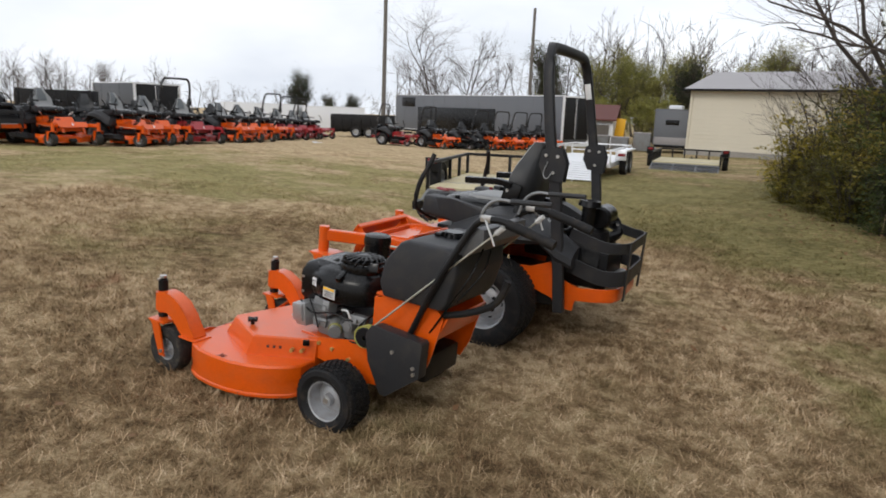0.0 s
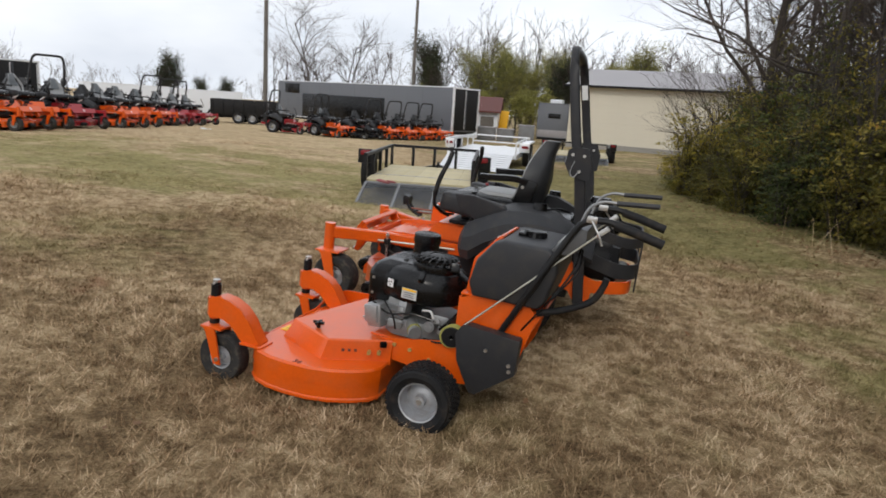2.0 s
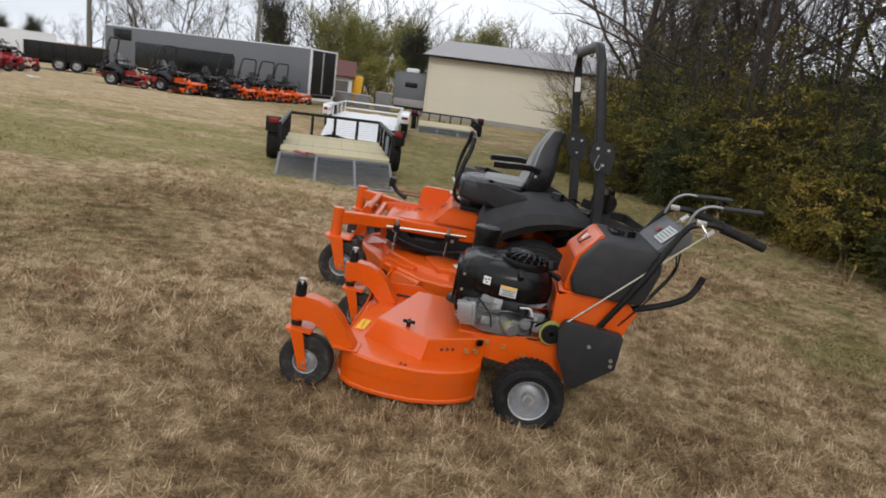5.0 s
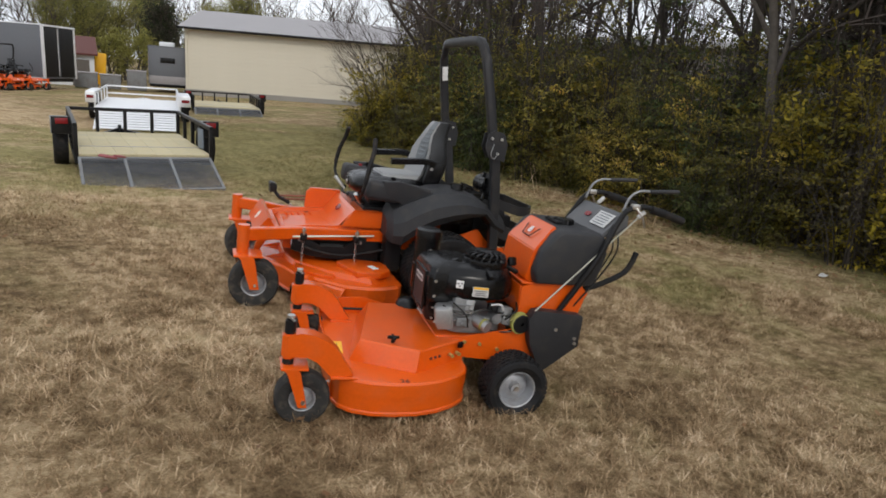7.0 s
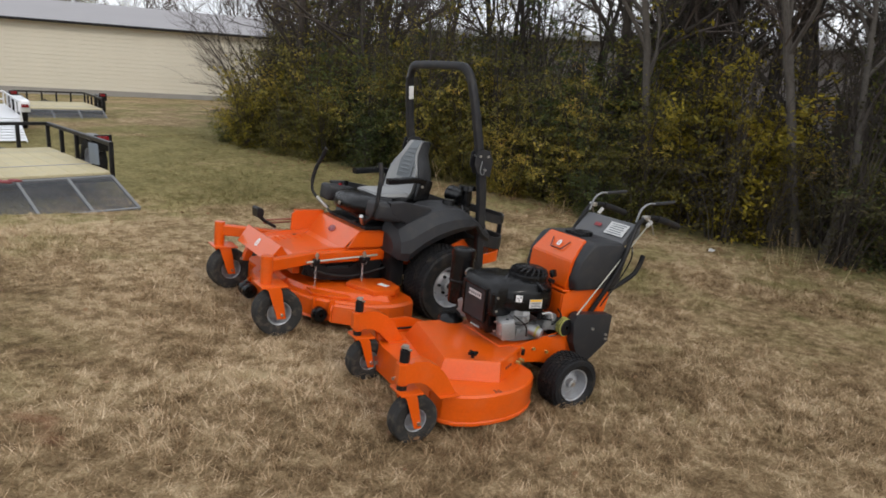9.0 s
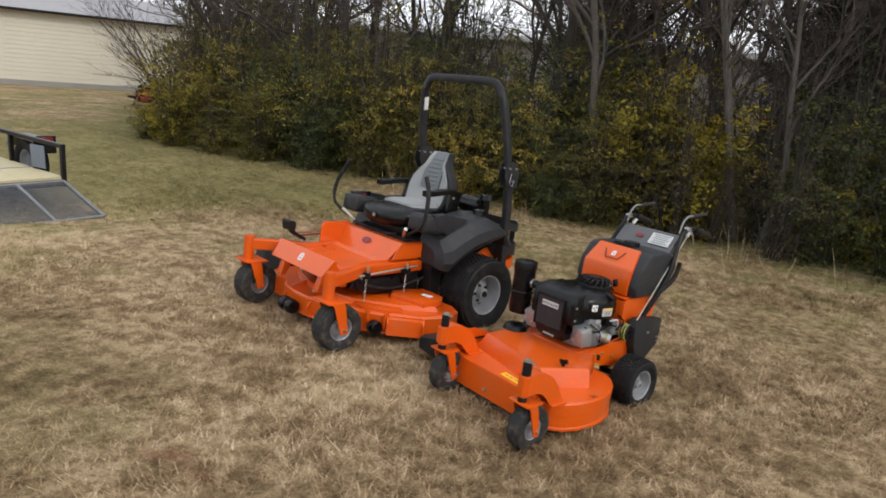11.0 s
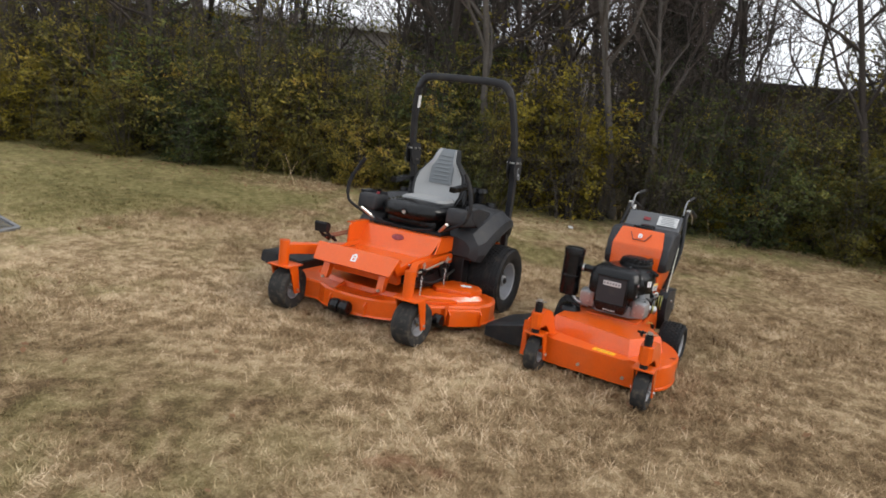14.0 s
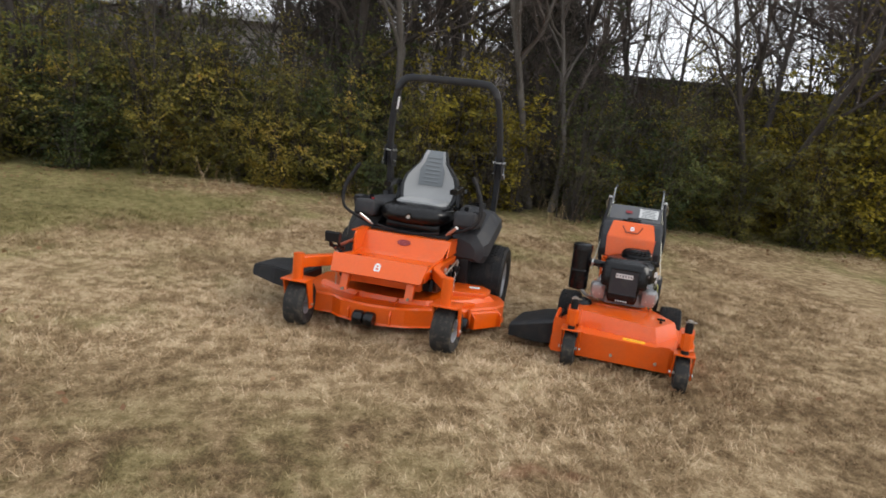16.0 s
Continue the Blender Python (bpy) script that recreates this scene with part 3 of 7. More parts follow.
def crumpled_paper(x, y, size, label):
    ob = thing("paper_scrap", pose(x, y, float(ground_z(x, y)) + 0.02), label, "litter", "paper scraps")
    rng = np.random.default_rng(int(abs(x) * 100))
    bm = bmesh.new()
    grid = [[bm.verts.new((size * (i / 3 - 0.5), size * 0.7 * (j / 3 - 0.5), abs(rng.normal(0, size * 0.13)))) for j in range(4)] for i in range(4)]
    for i in range(3):
        for j in range(3):
            bm.faces.new((grid[i][j], grid[i + 1][j], grid[i + 1][j + 1], grid[i][j + 1]))
    part("paper_sheet", bm, M["label_white"], ob, smooth=10)


crumpled_paper(5.6, -1.2, 0.11, "crumpled pale litter by the hedge foot")
crumpled_paper(-4.4, 23.8, 0.4, "white paper scrap on the far lawn")


# ---- plants ----
def leaves(name, centres, size, rng, facing=None, along=None):
    """Small leaves, one quad each; facing: the way most of their upper sides look, along: the way their stalks run."""
    n = len(centres)
    a = rng.normal(0, 1, (n, 3)) if along is None else np.asarray(along) + rng.normal(0, 0.55, (n, 3))
    a /= np.linalg.norm(a, axis=1)[:, None]
    up = rng.normal(0, 1, (n, 3)) if facing is None else np.asarray(facing) + rng.normal(0, 0.5, (n, 3))
    b = np.cross(a, up)
    b /= np.linalg.norm(b, axis=1)[:, None]
    s = (size * rng.uniform(0.6, 1.35, n))[:, None]
    c = np.asarray(centres)
    v = np.stack([c - a * s, c + b * s * 0.46, c + a * s, c - b * s * 0.46], 1)
    return quads(name, v)


def twig_tree(name, rng, height, spread, depth, trunk_r, first=0.3, limbs=6, up=0.75, thin=0.62, twig=1.0):
    """Tapered trunk and limbs as swept tubes. Returns (thick mesh, thin mesh, tips)."""
    thick, fine, tips = ([], []), ([], []), []

    def limb(p, d, length, r, level):
        store = thick if level < 2 else fine
        sides = 7 if level == 0 else 5 if level == 1 else 3
        steps = 7 if level == 0 else 5 if level == 1 else 3 if level == 2 else 2
        pts, dirs = [p.copy()], [d.copy()]
        for _ in range(steps):
            d = d + rng.normal(0, 0.07 if level == 0 else 0.2, 3) + np.array([0, 0, 0.05 * up])
            d[2] = max(d[2], 0.05 if level < 2 else -0.3)
            d /= np.linalg.norm(d)
            p = p + d * length / steps
            pts.append(p.copy())
            dirs.append(d.copy())
        vs, fs = store
        start = len(vs)
        for i, (q, e) in enumerate(zip(pts, dirs)):
            side = np.cross(e, [0.3, 0.2, 1.0] if abs(e[2]) < 0.95 else [1.0, 0.1, 0.0])
            side /= np.linalg.norm(side)
            top = np.cross(side, e)
            r = r * (twig if i == 0 and level == depth else 1)
            rad = r * (1 - (1 - thin * 0.6) * i / steps) if level < 3 else r * (1 - 0.7 * i / steps)
            if level == 0 and i == 0:
                rad *= 1.35
            for k in range(sides):
                w = 2 * math.pi * k / sides
                vs.append((q + side * rad * math.cos(w) + top * rad * math.sin(w)).tolist())
        for i in range(steps):
            for k in range(sides):
                a, b = start + i * sides + k, start + i * sides + (k + 1) % sides
                fs.append((a, b, b + sides, a + sides))
        tips.append(pts[-1])
        if level >= depth:
            return
        kids = limbs if level == 0 else max(3, limbs - 1 - level)
        for k in range(kids):
            u = first + (1 - first) * (k + rng.uniform(0.2, 0.9)) / kids if level == 0 else 0.25 + 0.75 * (k + rng.uniform(0, 0.9)) / kids
            i = min(int(u * steps), steps - 1)
            f = u * steps - i
            q = pts[i] * (1 - f) + pts[i + 1] * f
            w = rng.uniform(0, 2 * math.pi)
            out = np.array([math.cos(w), math.sin(w), 0])
            e = dirs[i] * rng.uniform(0.5, 0.95) + out * spread * rng.uniform(0.5, 1.0) + np.array([0, 0, up * 0.35])
            e /= np.linalg.norm(e)
            limb(q, e, length * thin * rng.uniform(0.6, 1.05) * (1.15 - 0.5 * u if level == 0 else 1), r * 0.5 * (1.1 - 0.4 * u), level + 1)

    limb(np.zeros(3), np.array([rng.normal(0, 0.13), rng.normal(0, 0.13), 1.0]), height * 0.72, trunk_r, 0)
    return mesh_of(name + "_trunk", *thick), mesh_of(name + "_twigs", *fine), np.array(tips)


def make_tree(kind_name, seed, height, spread, depth, trunk_r, label, bark="bark", leaf=None, leaf_count=0, leaf_size=0.06, **more):
    rng = np.random.default_rng(seed)
    thick, fine, tips = twig_tree(kind_name, rng, height, spread, depth, trunk_r, **more)
    ob = thing(kind_name, pose(0, 0, -50), label, "tree")
    tagged(part("trunk", thick, M[bark], ob), kind="stuff" if kind_name == "bare_sapling" else "")
    for p in thick.polygons:
        p.use_smooth = True
    if len(fine.polygons):
        part("twig_crown", fine, M["twig"], ob)
    if leaf:
        at = tips[rng.integers(0, len(tips), leaf_count)] + rng.normal(0, 1, (leaf_count, 3)) * height * 0.035
        part("crown", leaves("crown", at, leaf_size, rng), M[leaf], ob)
    return ob


def scaled_copy(src, m, size):
    ob = copy_thing(src, m)
    ob.scale = (size, size, size)
    return ob


def drop(src):
    for o in (*src.children_recursive, src):
        bpy.data.objects.remove(o)


def thin_stem(vs, fs, line, r0, r1):
    start, steps = len(vs), len(line) - 1
    for i, q in enumerate(line):
        r = r0 + (r1 - r0) * i / steps
        for k in range(3):
            vs.append((q + np.array([math.cos(k * 2.1), math.sin(k * 2.1), 0.3 * (k - 1)]) * r).tolist())
    for i in range(steps):
        for k in range(3):
            a, b = start + 3 * i + k, start + 3 * i + (k + 1) % 3
            fs.append((a, b, b + 3, a + 3))


def shrub(seed, width, tall, count, label, leaf="privet", size=0.034, stems=26, low=0.04, droop=0.25, whips=5):
    """A bush: arching stems from one foot, drooping sprays along them with leaves laid like shingles, and a few bare whips on top."""
    rng = np.random.default_rng(seed)
    ob = thing("shrub", pose(0, 0, -50), label, "shrub")
    vs, fs, sprays = [], [], []
    for j in range(stems + whips):
        whip = j >= stems
        w, lean = rng.uniform(0, 2 * math.pi), rng.uniform(0.05, 1.0) * (0.7 if whip else 1)
        out = np.array([math.cos(w), math.sin(w), 0.0])
        top = out * lean * width / 2 + np.array([0, 0, tall * (1.05 - 0.5 * lean ** 2) * (rng.uniform(1.15, 1.5) if whip else rng.uniform(0.55, 1.1))])
        foot = out * 0.12 * lean * width
        mid = (foot + top) / 2 + np.array([0, 0, 0.18 * tall]) - out * 0.1 * width + rng.normal(0, 0.06, 3)
        at = lambda t: (1 - t) ** 2 * foot + 2 * t * (1 - t) * mid + t * t * top
        thin_stem(vs, fs, [at(t) for t in np.linspace(0, 1, 7)], 0.014, 0.003)
        if whip:
            for t in rng.uniform(0.6, 0.98, 5):
                sprays.append((at(t), out * 0.08 + rng.normal(0, 0.09, 3), 0.25))
            continue
        for t in low + (1 - low) * rng.uniform(0, 1, 10) ** 1.25:
            way = out * rng.uniform(-0.2, 1.1) + rng.normal(0, 0.55, 3) * np.array([1, 1, 0.5])
            way = way / np.linalg.norm(way) * rng.uniform(0.2, 0.6)
            sprays.append((at(t), way, rng.uniform(0.4, 1.6)))
    for q, way, _ in sprays:
        thin_stem(vs, fs, [q, q + way * 0.55 - np.array([0, 0, 0.3 * droop * 0.3]), q + way * 1.1 - np.array([0, 0, droop * 0.35])], 0.006, 0.0015)
    q, way, many = (np.array(c) for c in zip(*sprays))
    pick = rng.choice(len(q), count, p=many / many.sum())
    u = rng.uniform(0.05, 1, (count, 1)) ** 0.8
    at = q[pick] + way[pick] * u * 1.08 - np.array([0, 0, droop * 0.35]) * u * u + rng.normal(0, 1, (count, 3)) * np.array([1, 1, 0.55]) * (0.075 - 0.035 * u)
    at[:, 2] = np.abs(at[:, 2])
    radial = at * np.array([1, 1, 0]) / (width / 2)
    facing = np.array([0, 0, 0.85]) + 0.55 * radial
    tagged(part("stem_growth", mesh_of("stem_growth", vs, fs), M["bark"], ob), kind="stuff")
    tagged(part("foliage", leaves("foliage", at, size, rng, facing, way[pick] / np.linalg.norm(way[pick], axis=1)[:, None]), M[leaf], ob), kind="stuff")
    return ob


def past_end(x, y, margin):
    """The hedge and the wood stop along this slanting line, short of the building."""
    return y - 9.7 > 0.83 * (x - 7.9) - margin


SHRUB_KINDS = {
    "green": ("privet", "dense privet shrub with dull dark green leaves in the hedge", 6400, 0.030, 2),
    "olive": ("privet_olive", "olive-green privet shrub with speckled leaves in the hedge", 6400, 0.031, 3),
    "yellow": ("privet_yellow", "privet shrub with yellowing leaves in the hedge", 5600, 0.033, 3),
    "brown": ("brush_brown", "bare twiggy brown brush with few withered leaves", 1500, 0.034, 2),
}
shrubs = {kind: [shrub(11 + 7 * k + 50 * i, 2.3, 2.2, count, label, leaf, size, whips=9 if kind == "brown" else 5) for k in range(n)] for i, (kind, (leaf, label, count, size, n)) in enumerate(SHRUB_KINDS.items())}
rng = np.random.default_rng(5)


def hedge_mix(y, row):
    """Shares of green, olive, yellow and brown along the hedge; the back rows are mostly bare brush."""
    if row > 2 and y < 7.3:
        return (0.2, 0.35, 0.2, 0.25)
    if y > 7.3:
        return (0.05, 0.4, 0.5, 0.05)
    if y > 4.6:
        return (0.4, 0.45, 0.1, 0.05)
    if y > 1.2:
        return (0.25, 0.65, 0.1, 0.0) if row < 2 else (0.3, 0.55, 0.15, 0.0)
    if y > -0.6:
        return (0.3, 0.55, 0.0, 0.15)
    if y > -2.3:
        return (0.55, 0.15, 0.0, 0.3) if row < 1 else (0.1, 0.2, 0.6, 0.1)
    if y > -4.6:
        return (0.6, 0.15, 0.0, 0.25) if row < 1 else (0.2, 0.05, 0.05, 0.7)
    if y > -6.0:
        return (0.4, 0.5, 0.1, 0.0)
    return (0.05, 0.25, 0.7, 0.0)


def plant(kind, x, y, size, turn):
    src = shrubs[kind][int(rng.integers(len(shrubs[kind])))]
    ob = scaled_copy(src, pose(x, y, float(ground_z(x, y)) - 0.03, rng.uniform(-7, 7), rng.uniform(-7, 7), turn), size)
    return tagged(ob, group="hedge shrubs")


ys = np.arange(-13.0, 17.0, 0.95)
for row, (back, tall) in enumerate([(0.75, 0.72), (1.4, 1.08), (2.4, 1.3), (3.8, 1.35), (6.2, 1.5), (9.0, 1.6)]):
    for k, y in enumerate(ys if 0 < row < 3 else ys[::2] if row else np.arange(-13.0, 17.0, 0.8)):
        yy = y + rng.uniform(-0.4, 0.4)
        x = float(hedge_x(yy)) + back + rng.uniform(-0.3, 0.35)
        s = tall * rng.uniform(0.7, 1.25)
        if row > 3 and -9 < yy < -4 or past_end(x, yy, 0.75 * s):
            continue
        s *= 1.22 if yy < -7.2 else 0.72 if row > 2 and yy < 4.0 else 1.0 if yy < -6.2 else 1.12 if yy > 4.0 and row > 1 else 0.95 if yy < -3.6 and row else 1.0
        plant(str(rng.choice(list(SHRUB_KINDS), p=hedge_mix(yy, row))), x, yy, s, rng.uniform(0, 360))
for kind, x, y, size, turn in (("yellow", 8.5, 9.5, 0.85, 250), ("olive", 9.5, 10.4, 0.95, 30), ("green", 8.5, 10.9, 0.38, 80), ("green", 9.2, 11.3, 0.45, 75), ("yellow", 8.05, 9.75, 0.78, 70), ("yellow", 8.9, 10.5, 0.8, 160), ("olive", 10.4, 11.3, 0.8, 10),
                               ("yellow", 6.9, -1.3, 1.15, 40), ("yellow", 7.3, -0.6, 1.2, 140), ("yellow", 5.5, -7.4, 1.5, 20), ("yellow", 5.9, -8.6, 1.6, 90), ("olive", 4.9, -6.6, 0.9, 200), ("yellow", 4.7, -7.6, 1.05, 310), ("yellow", 5.3, -8.0, 1.45, 120), ("yellow", 4.5, -8.8, 1.1, 60), ("olive", 6.2, -5.2, 1.0, 15), ("olive", 6.6, -6.3, 1.05, 260)):
    plant(kind, x, y, size, turn)
# low brush that closes the far side of the thin stretch
for k in range(9):
    y = -4.6 - 0.9 * k
    plant("brown" if k % 3 else "green", 10.5 + 0.35 * k + rng.uniform(-0.5, 0.5), y, rng.uniform(0.9, 1.1), 40 * k)
for k in range(10):
    plant("brown" if k % 2 else "green", 14.5 + rng.uniform(-1.0, 2.0), -5.0 - 0.85 * k, rng.uniform(0.95, 1.2), 70 * k)
for group_of in shrubs.values():
    for s in group_of:
        drop(s)

bare = [make_tree("bare_tree", 31 + k, 9.5, 0.8 if k % 2 else 1.2, 4, 0.085, "leafless winter tree with grey bark behind the hedge", bark="bark_pale" if k % 2 else "bark", limbs=9 if k % 2 else 8, first=0.3 if k % 2 else 0.2, up=0.75 if k % 2 else 0.4, thin=0.62 if k % 2 else 0.7) for k in range(4)]
far_bare = [make_tree("bare_tree", 41 + k, 9.5, 0.85, 3, 0.06 + 0.015 * k, "leafless winter tree with grey bark in the wood", bark="bark", limbs=8, first=0.25, twig=1.7) for k in range(4)]


distant = [make_tree("bare_tree", 46 + k, 9.0, 0.85, 3, 0.085, "leafless grey winter tree far behind the lot", limbs=6, first=0.2, twig=3.2) for k in range(3)]


def open_sky(x, y):
    """Where the wood thins out and the sky stands behind the hedge: a broad gap to the south, a narrow one further north."""
    south = -6.6 - 0.8 * (x - 5.0) < y < -3.5 - 0.5 * (x - 7.0)
    bearing = (y + 3.12) / (x + 2.55)
    chance = rng.uniform()
    return south and chance < 0.8 or 0.40 < bearing < 0.61 and chance < 0.85 or 0.25 < bearing < 0.75 and chance < 0.4


def stand_tree(src, x, y, size, turn, lean=0.0, label=""):
    ob = scaled_copy(src, pose(x, y, float(ground_z(x, y)) - 0.05, lean, 0, turn), size)
    return tagged(ob, label, group="trees behind the hedge")


# the trunks that stand out at the hedge: pale ones, and a leaning clump towards its end
stand_tree(far_bare[3], 9.0, 1.27, 1.05, 200, 3, "grey-barked leafless tree standing behind the hedge")
stand_tree(bare[1], 7.6, 0.05, 0.95, 20, 2, "pale-barked leafless tree standing in the hedge")
stand_tree(bare[3], 6.8, -2.18, 0.9, 130, 1, "pale-barked leafless tree standing in the hedge")
stand_tree(bare[1], 6.6, -2.55, 0.72, 250, 2, "pale-barked leafless tree standing in the hedge")
for lean, turn in ((16, 40), (9, 165), (20, 285)):
    stand_tree(far_bare[1], 6.0, -6.3, 0.95, turn, lean, "leaning leafless tree stem in a clump at the hedge")
for x, y, size, turn in ((9.6, -8.6, 0.85, 30), (11.8, -11.2, 0.95, 140), (8.4, -9.6, 0.8, 260), (10.6, -7.2, 0.8, 310), (13.5, -10.2, 1.0, 80)):
    stand_tree(far_bare[int(turn) % 4], x, y, size, turn, 4, "slender leafless tree in the thin end of the wood")
stand_tree(bare[0], 8.3, -4.8, 1.0, 75, 14, "leaning leafless tree behind the hedge")

for k in range(34):
    yy = 5.0 + 2.2 * k if k < 3 else -9.0 if k < 6 else rng.uniform(-13.5, -8.5) if k < 10 else rng.uniform(-10, 15)
    x = float(hedge_x(yy)) + (1.8 if k < 6 else rng.uniform(1.2, 5.0) if k < 10 else rng.uniform(2.8, 9.0))
    if open_sky(x, yy) or past_end(x, yy, 0.5):
        continue
    ob = scaled_copy(bare[2 * (k % 2)], pose(x, yy, float(ground_z(x, yy)) - 0.05, 0, 0, rng.uniform(0, 360)), rng.uniform(0.75, 1.2))
    tagged(ob, group="trees behind the hedge")


# ---- large structure: the metal building ----
def building():
    a, b = Vector((14.6, 33.0, 0)), Vector((25.3, 23.65, 0))
    along = (b - a).normalized()
    length = (b - a).length
    turn = math.degrees(math.atan2(along.y, along.x))
    ob = thing("metal_building", pose(a.x, a.y, -0.35, 0, 0, turn), "long cream metal-sided storage building with a low grey roof", "building")
    deep, eave, ridge = 9.0, 3.6, 4.75
    bm = bmesh.new()
    prism(bm, [(0.03, 0.03), (length, 0.03), (length, deep), (0.03, deep)], 0.3, eave - 0.02)
    prism(bm, [(0.04, eave - 0.02), (deep - 0.02, eave - 0.02), (deep / 2, ridge - 0.06)], 0.03, length, "x")
    part("wall", bm, M["siding"], ob)
    bm = bmesh.new()
    box(bm, (length / 2, deep / 2, 0.1), (length + 0.12, deep + 0.12, 0.5))
    part("footing", bm, M["concrete"], ob)
    board = bmesh.new()
    prism(board, [(0.0, 0.0), (-0.014, 0.006), (-0.004, 0.2), (0.0, 0.2)], 0, length, "x")
    board_mesh = finish(board, "siding_board")
    k = 0
    while 0.36 + 0.2 * k < eave - 0.15:
        s = part("siding_board", board_mesh, M["siding"], ob)
        s.location = (0, 0.03, 0.36 + 0.2 * k)
        k += 1
    for sign in (0, 1):
        bm = bmesh.new()
        y0, y1 = (-0.35, deep / 2) if sign == 0 else (deep + 0.35, deep / 2)
        z0 = eave - 0.08
        prism(bm, [(y0, z0), (y1, ridge), (y1, ridge + 0.06), (y0, z0 + 0.06)], -0.35, length + 0.35, "x")
        part("roof", bm, M["roofing"], ob)
    # black strip draws the dark line along the eave
    bm = bmesh.new()
    box(bm, (length / 2, -0.38, eave - 0.05), (length + 0.7, 0.1, 0.12), bevel=0.01)
    part("gutter", bm, M["black_steel"], ob)
    bm = bmesh.new()
    box(bm, (0.05, -0.02, eave / 2 + 0.15), (0.12, 0.06, eave - 0.35))
    part("corner_trim", bm, M["siding"], ob)
    return ob


building()


# ---- the walk-behind mower ----
def lettering(text, size):
    """Flat letters in the built-in font, as a mesh, centred."""
    curve = bpy.data.curves.new("lettering", "FONT")
    curve.body, curve.size, curve.align_x, curve.align_y, curve.extrude = text, size, "CENTER", "CENTER", 0.0008
    ob = bpy.data.objects.new("lettering", curve)
    me = bpy.data.meshes.new_from_object(ob)
    bpy.data.objects.remove(ob)
    me.materials.clear()
    return me



def on_slope(x, y, z, heading):
    """A pose on the lawn's slope, x ahead, y to the machine's left."""
    up = Vector((0.058, -0.019, 0.998)).normalized()
    ahead = Vector((math.cos(radians(heading)), math.sin(radians(heading)), 0))
    ahead = (ahead - up * ahead.dot(up)).normalized()
    left = up.cross(ahead)
    m = Matrix((ahead, left, up)).transposed().to_4x4()
    m.translation = (x, y, z)
    return m


def caster(parent, pin, axle, r, w, rim_r, low, high, arm, paint, heavy=False, turn=0.0):
    """A swivelling front wheel: pin in a sleeve, fork, tyre, and the arm that carries it."""
    px, py = pin
    ax, ay = axle
    swivel = new("caster")
    swivel.parent = parent
    k = 1.5 if heavy else 1.0
    wheel(swivel, (ax, ay, r), r, w, rim_r, side=1 if py > 0 else -1, turn=turn, rubber="dusty_rubber")
    bm = bmesh.new()
    half = w / 2 + 0.018
    top = 2 * r + 0.03
    box(bm, ((px + ax) / 2 + 0.01, (py + ay) / 2, top), (0.13 * k, 2 * half + 0.012, 0.012), bevel=0.003)
    for s in (-1, 1):
        wide = 0.026 * k
        rings = []
        for f, z in ((0.0, top), (0.25, top - 0.02), (1.0, r - 0.03)):
            cx = px + (ax - px) * (0.15 + 0.85 * f)
            ww = wide * (1.35 - 0.55 * f)
            y = ay + s * half
            rings.append([(cx - ww, y - 0.005, z), (cx + ww, y - 0.005, z), (cx + ww, y + 0.005, z), (cx - ww, y + 0.005, z)])
        skin(bm, rings)
    part("fork", bm, paint, swivel)
    bm = bmesh.new()
    cyl(bm, (ax, ay - half - 0.015, r), (ax, ay + half + 0.015, r), 0.011, seg=8)
    part("axle_bolt", bm, M["steel"], swivel)
    bm = bmesh.new()
    if heavy:
        cyl(bm, (px, py, low), (px, py, high), 0.042, seg=20)
        part("sleeve", bm, paint, swivel)
    else:
        cyl(bm, (px, py, low), (px, py, high), 0.02, seg=12)
        cyl(bm, (px, py, low + 0.005), (px, py, low + 0.05), 0.027, seg=14)
        cyl(bm, (px, py, high - 0.075), (px, py, high - 0.012), 0.027, seg=14)
        part("spacer", bm, M["black_steel"], swivel)
        bm = bmesh.new()
        cyl(bm, (px, py, high - 0.014), (px, py, high + 0.014), 0.019, seg=12)
        box(bm, (px, py + 0.01, high), (0.008, 0.075, 0.008), (0, 0, 20))
        part("pin_head", bm, M["steel"], swivel)
        bm = bmesh.new()
        cyl(bm, (px, py, low + 0.05), (px, py, high - 0.075), 0.03, seg=16)
        part("sleeve", bm, paint, swivel)
    return swivel


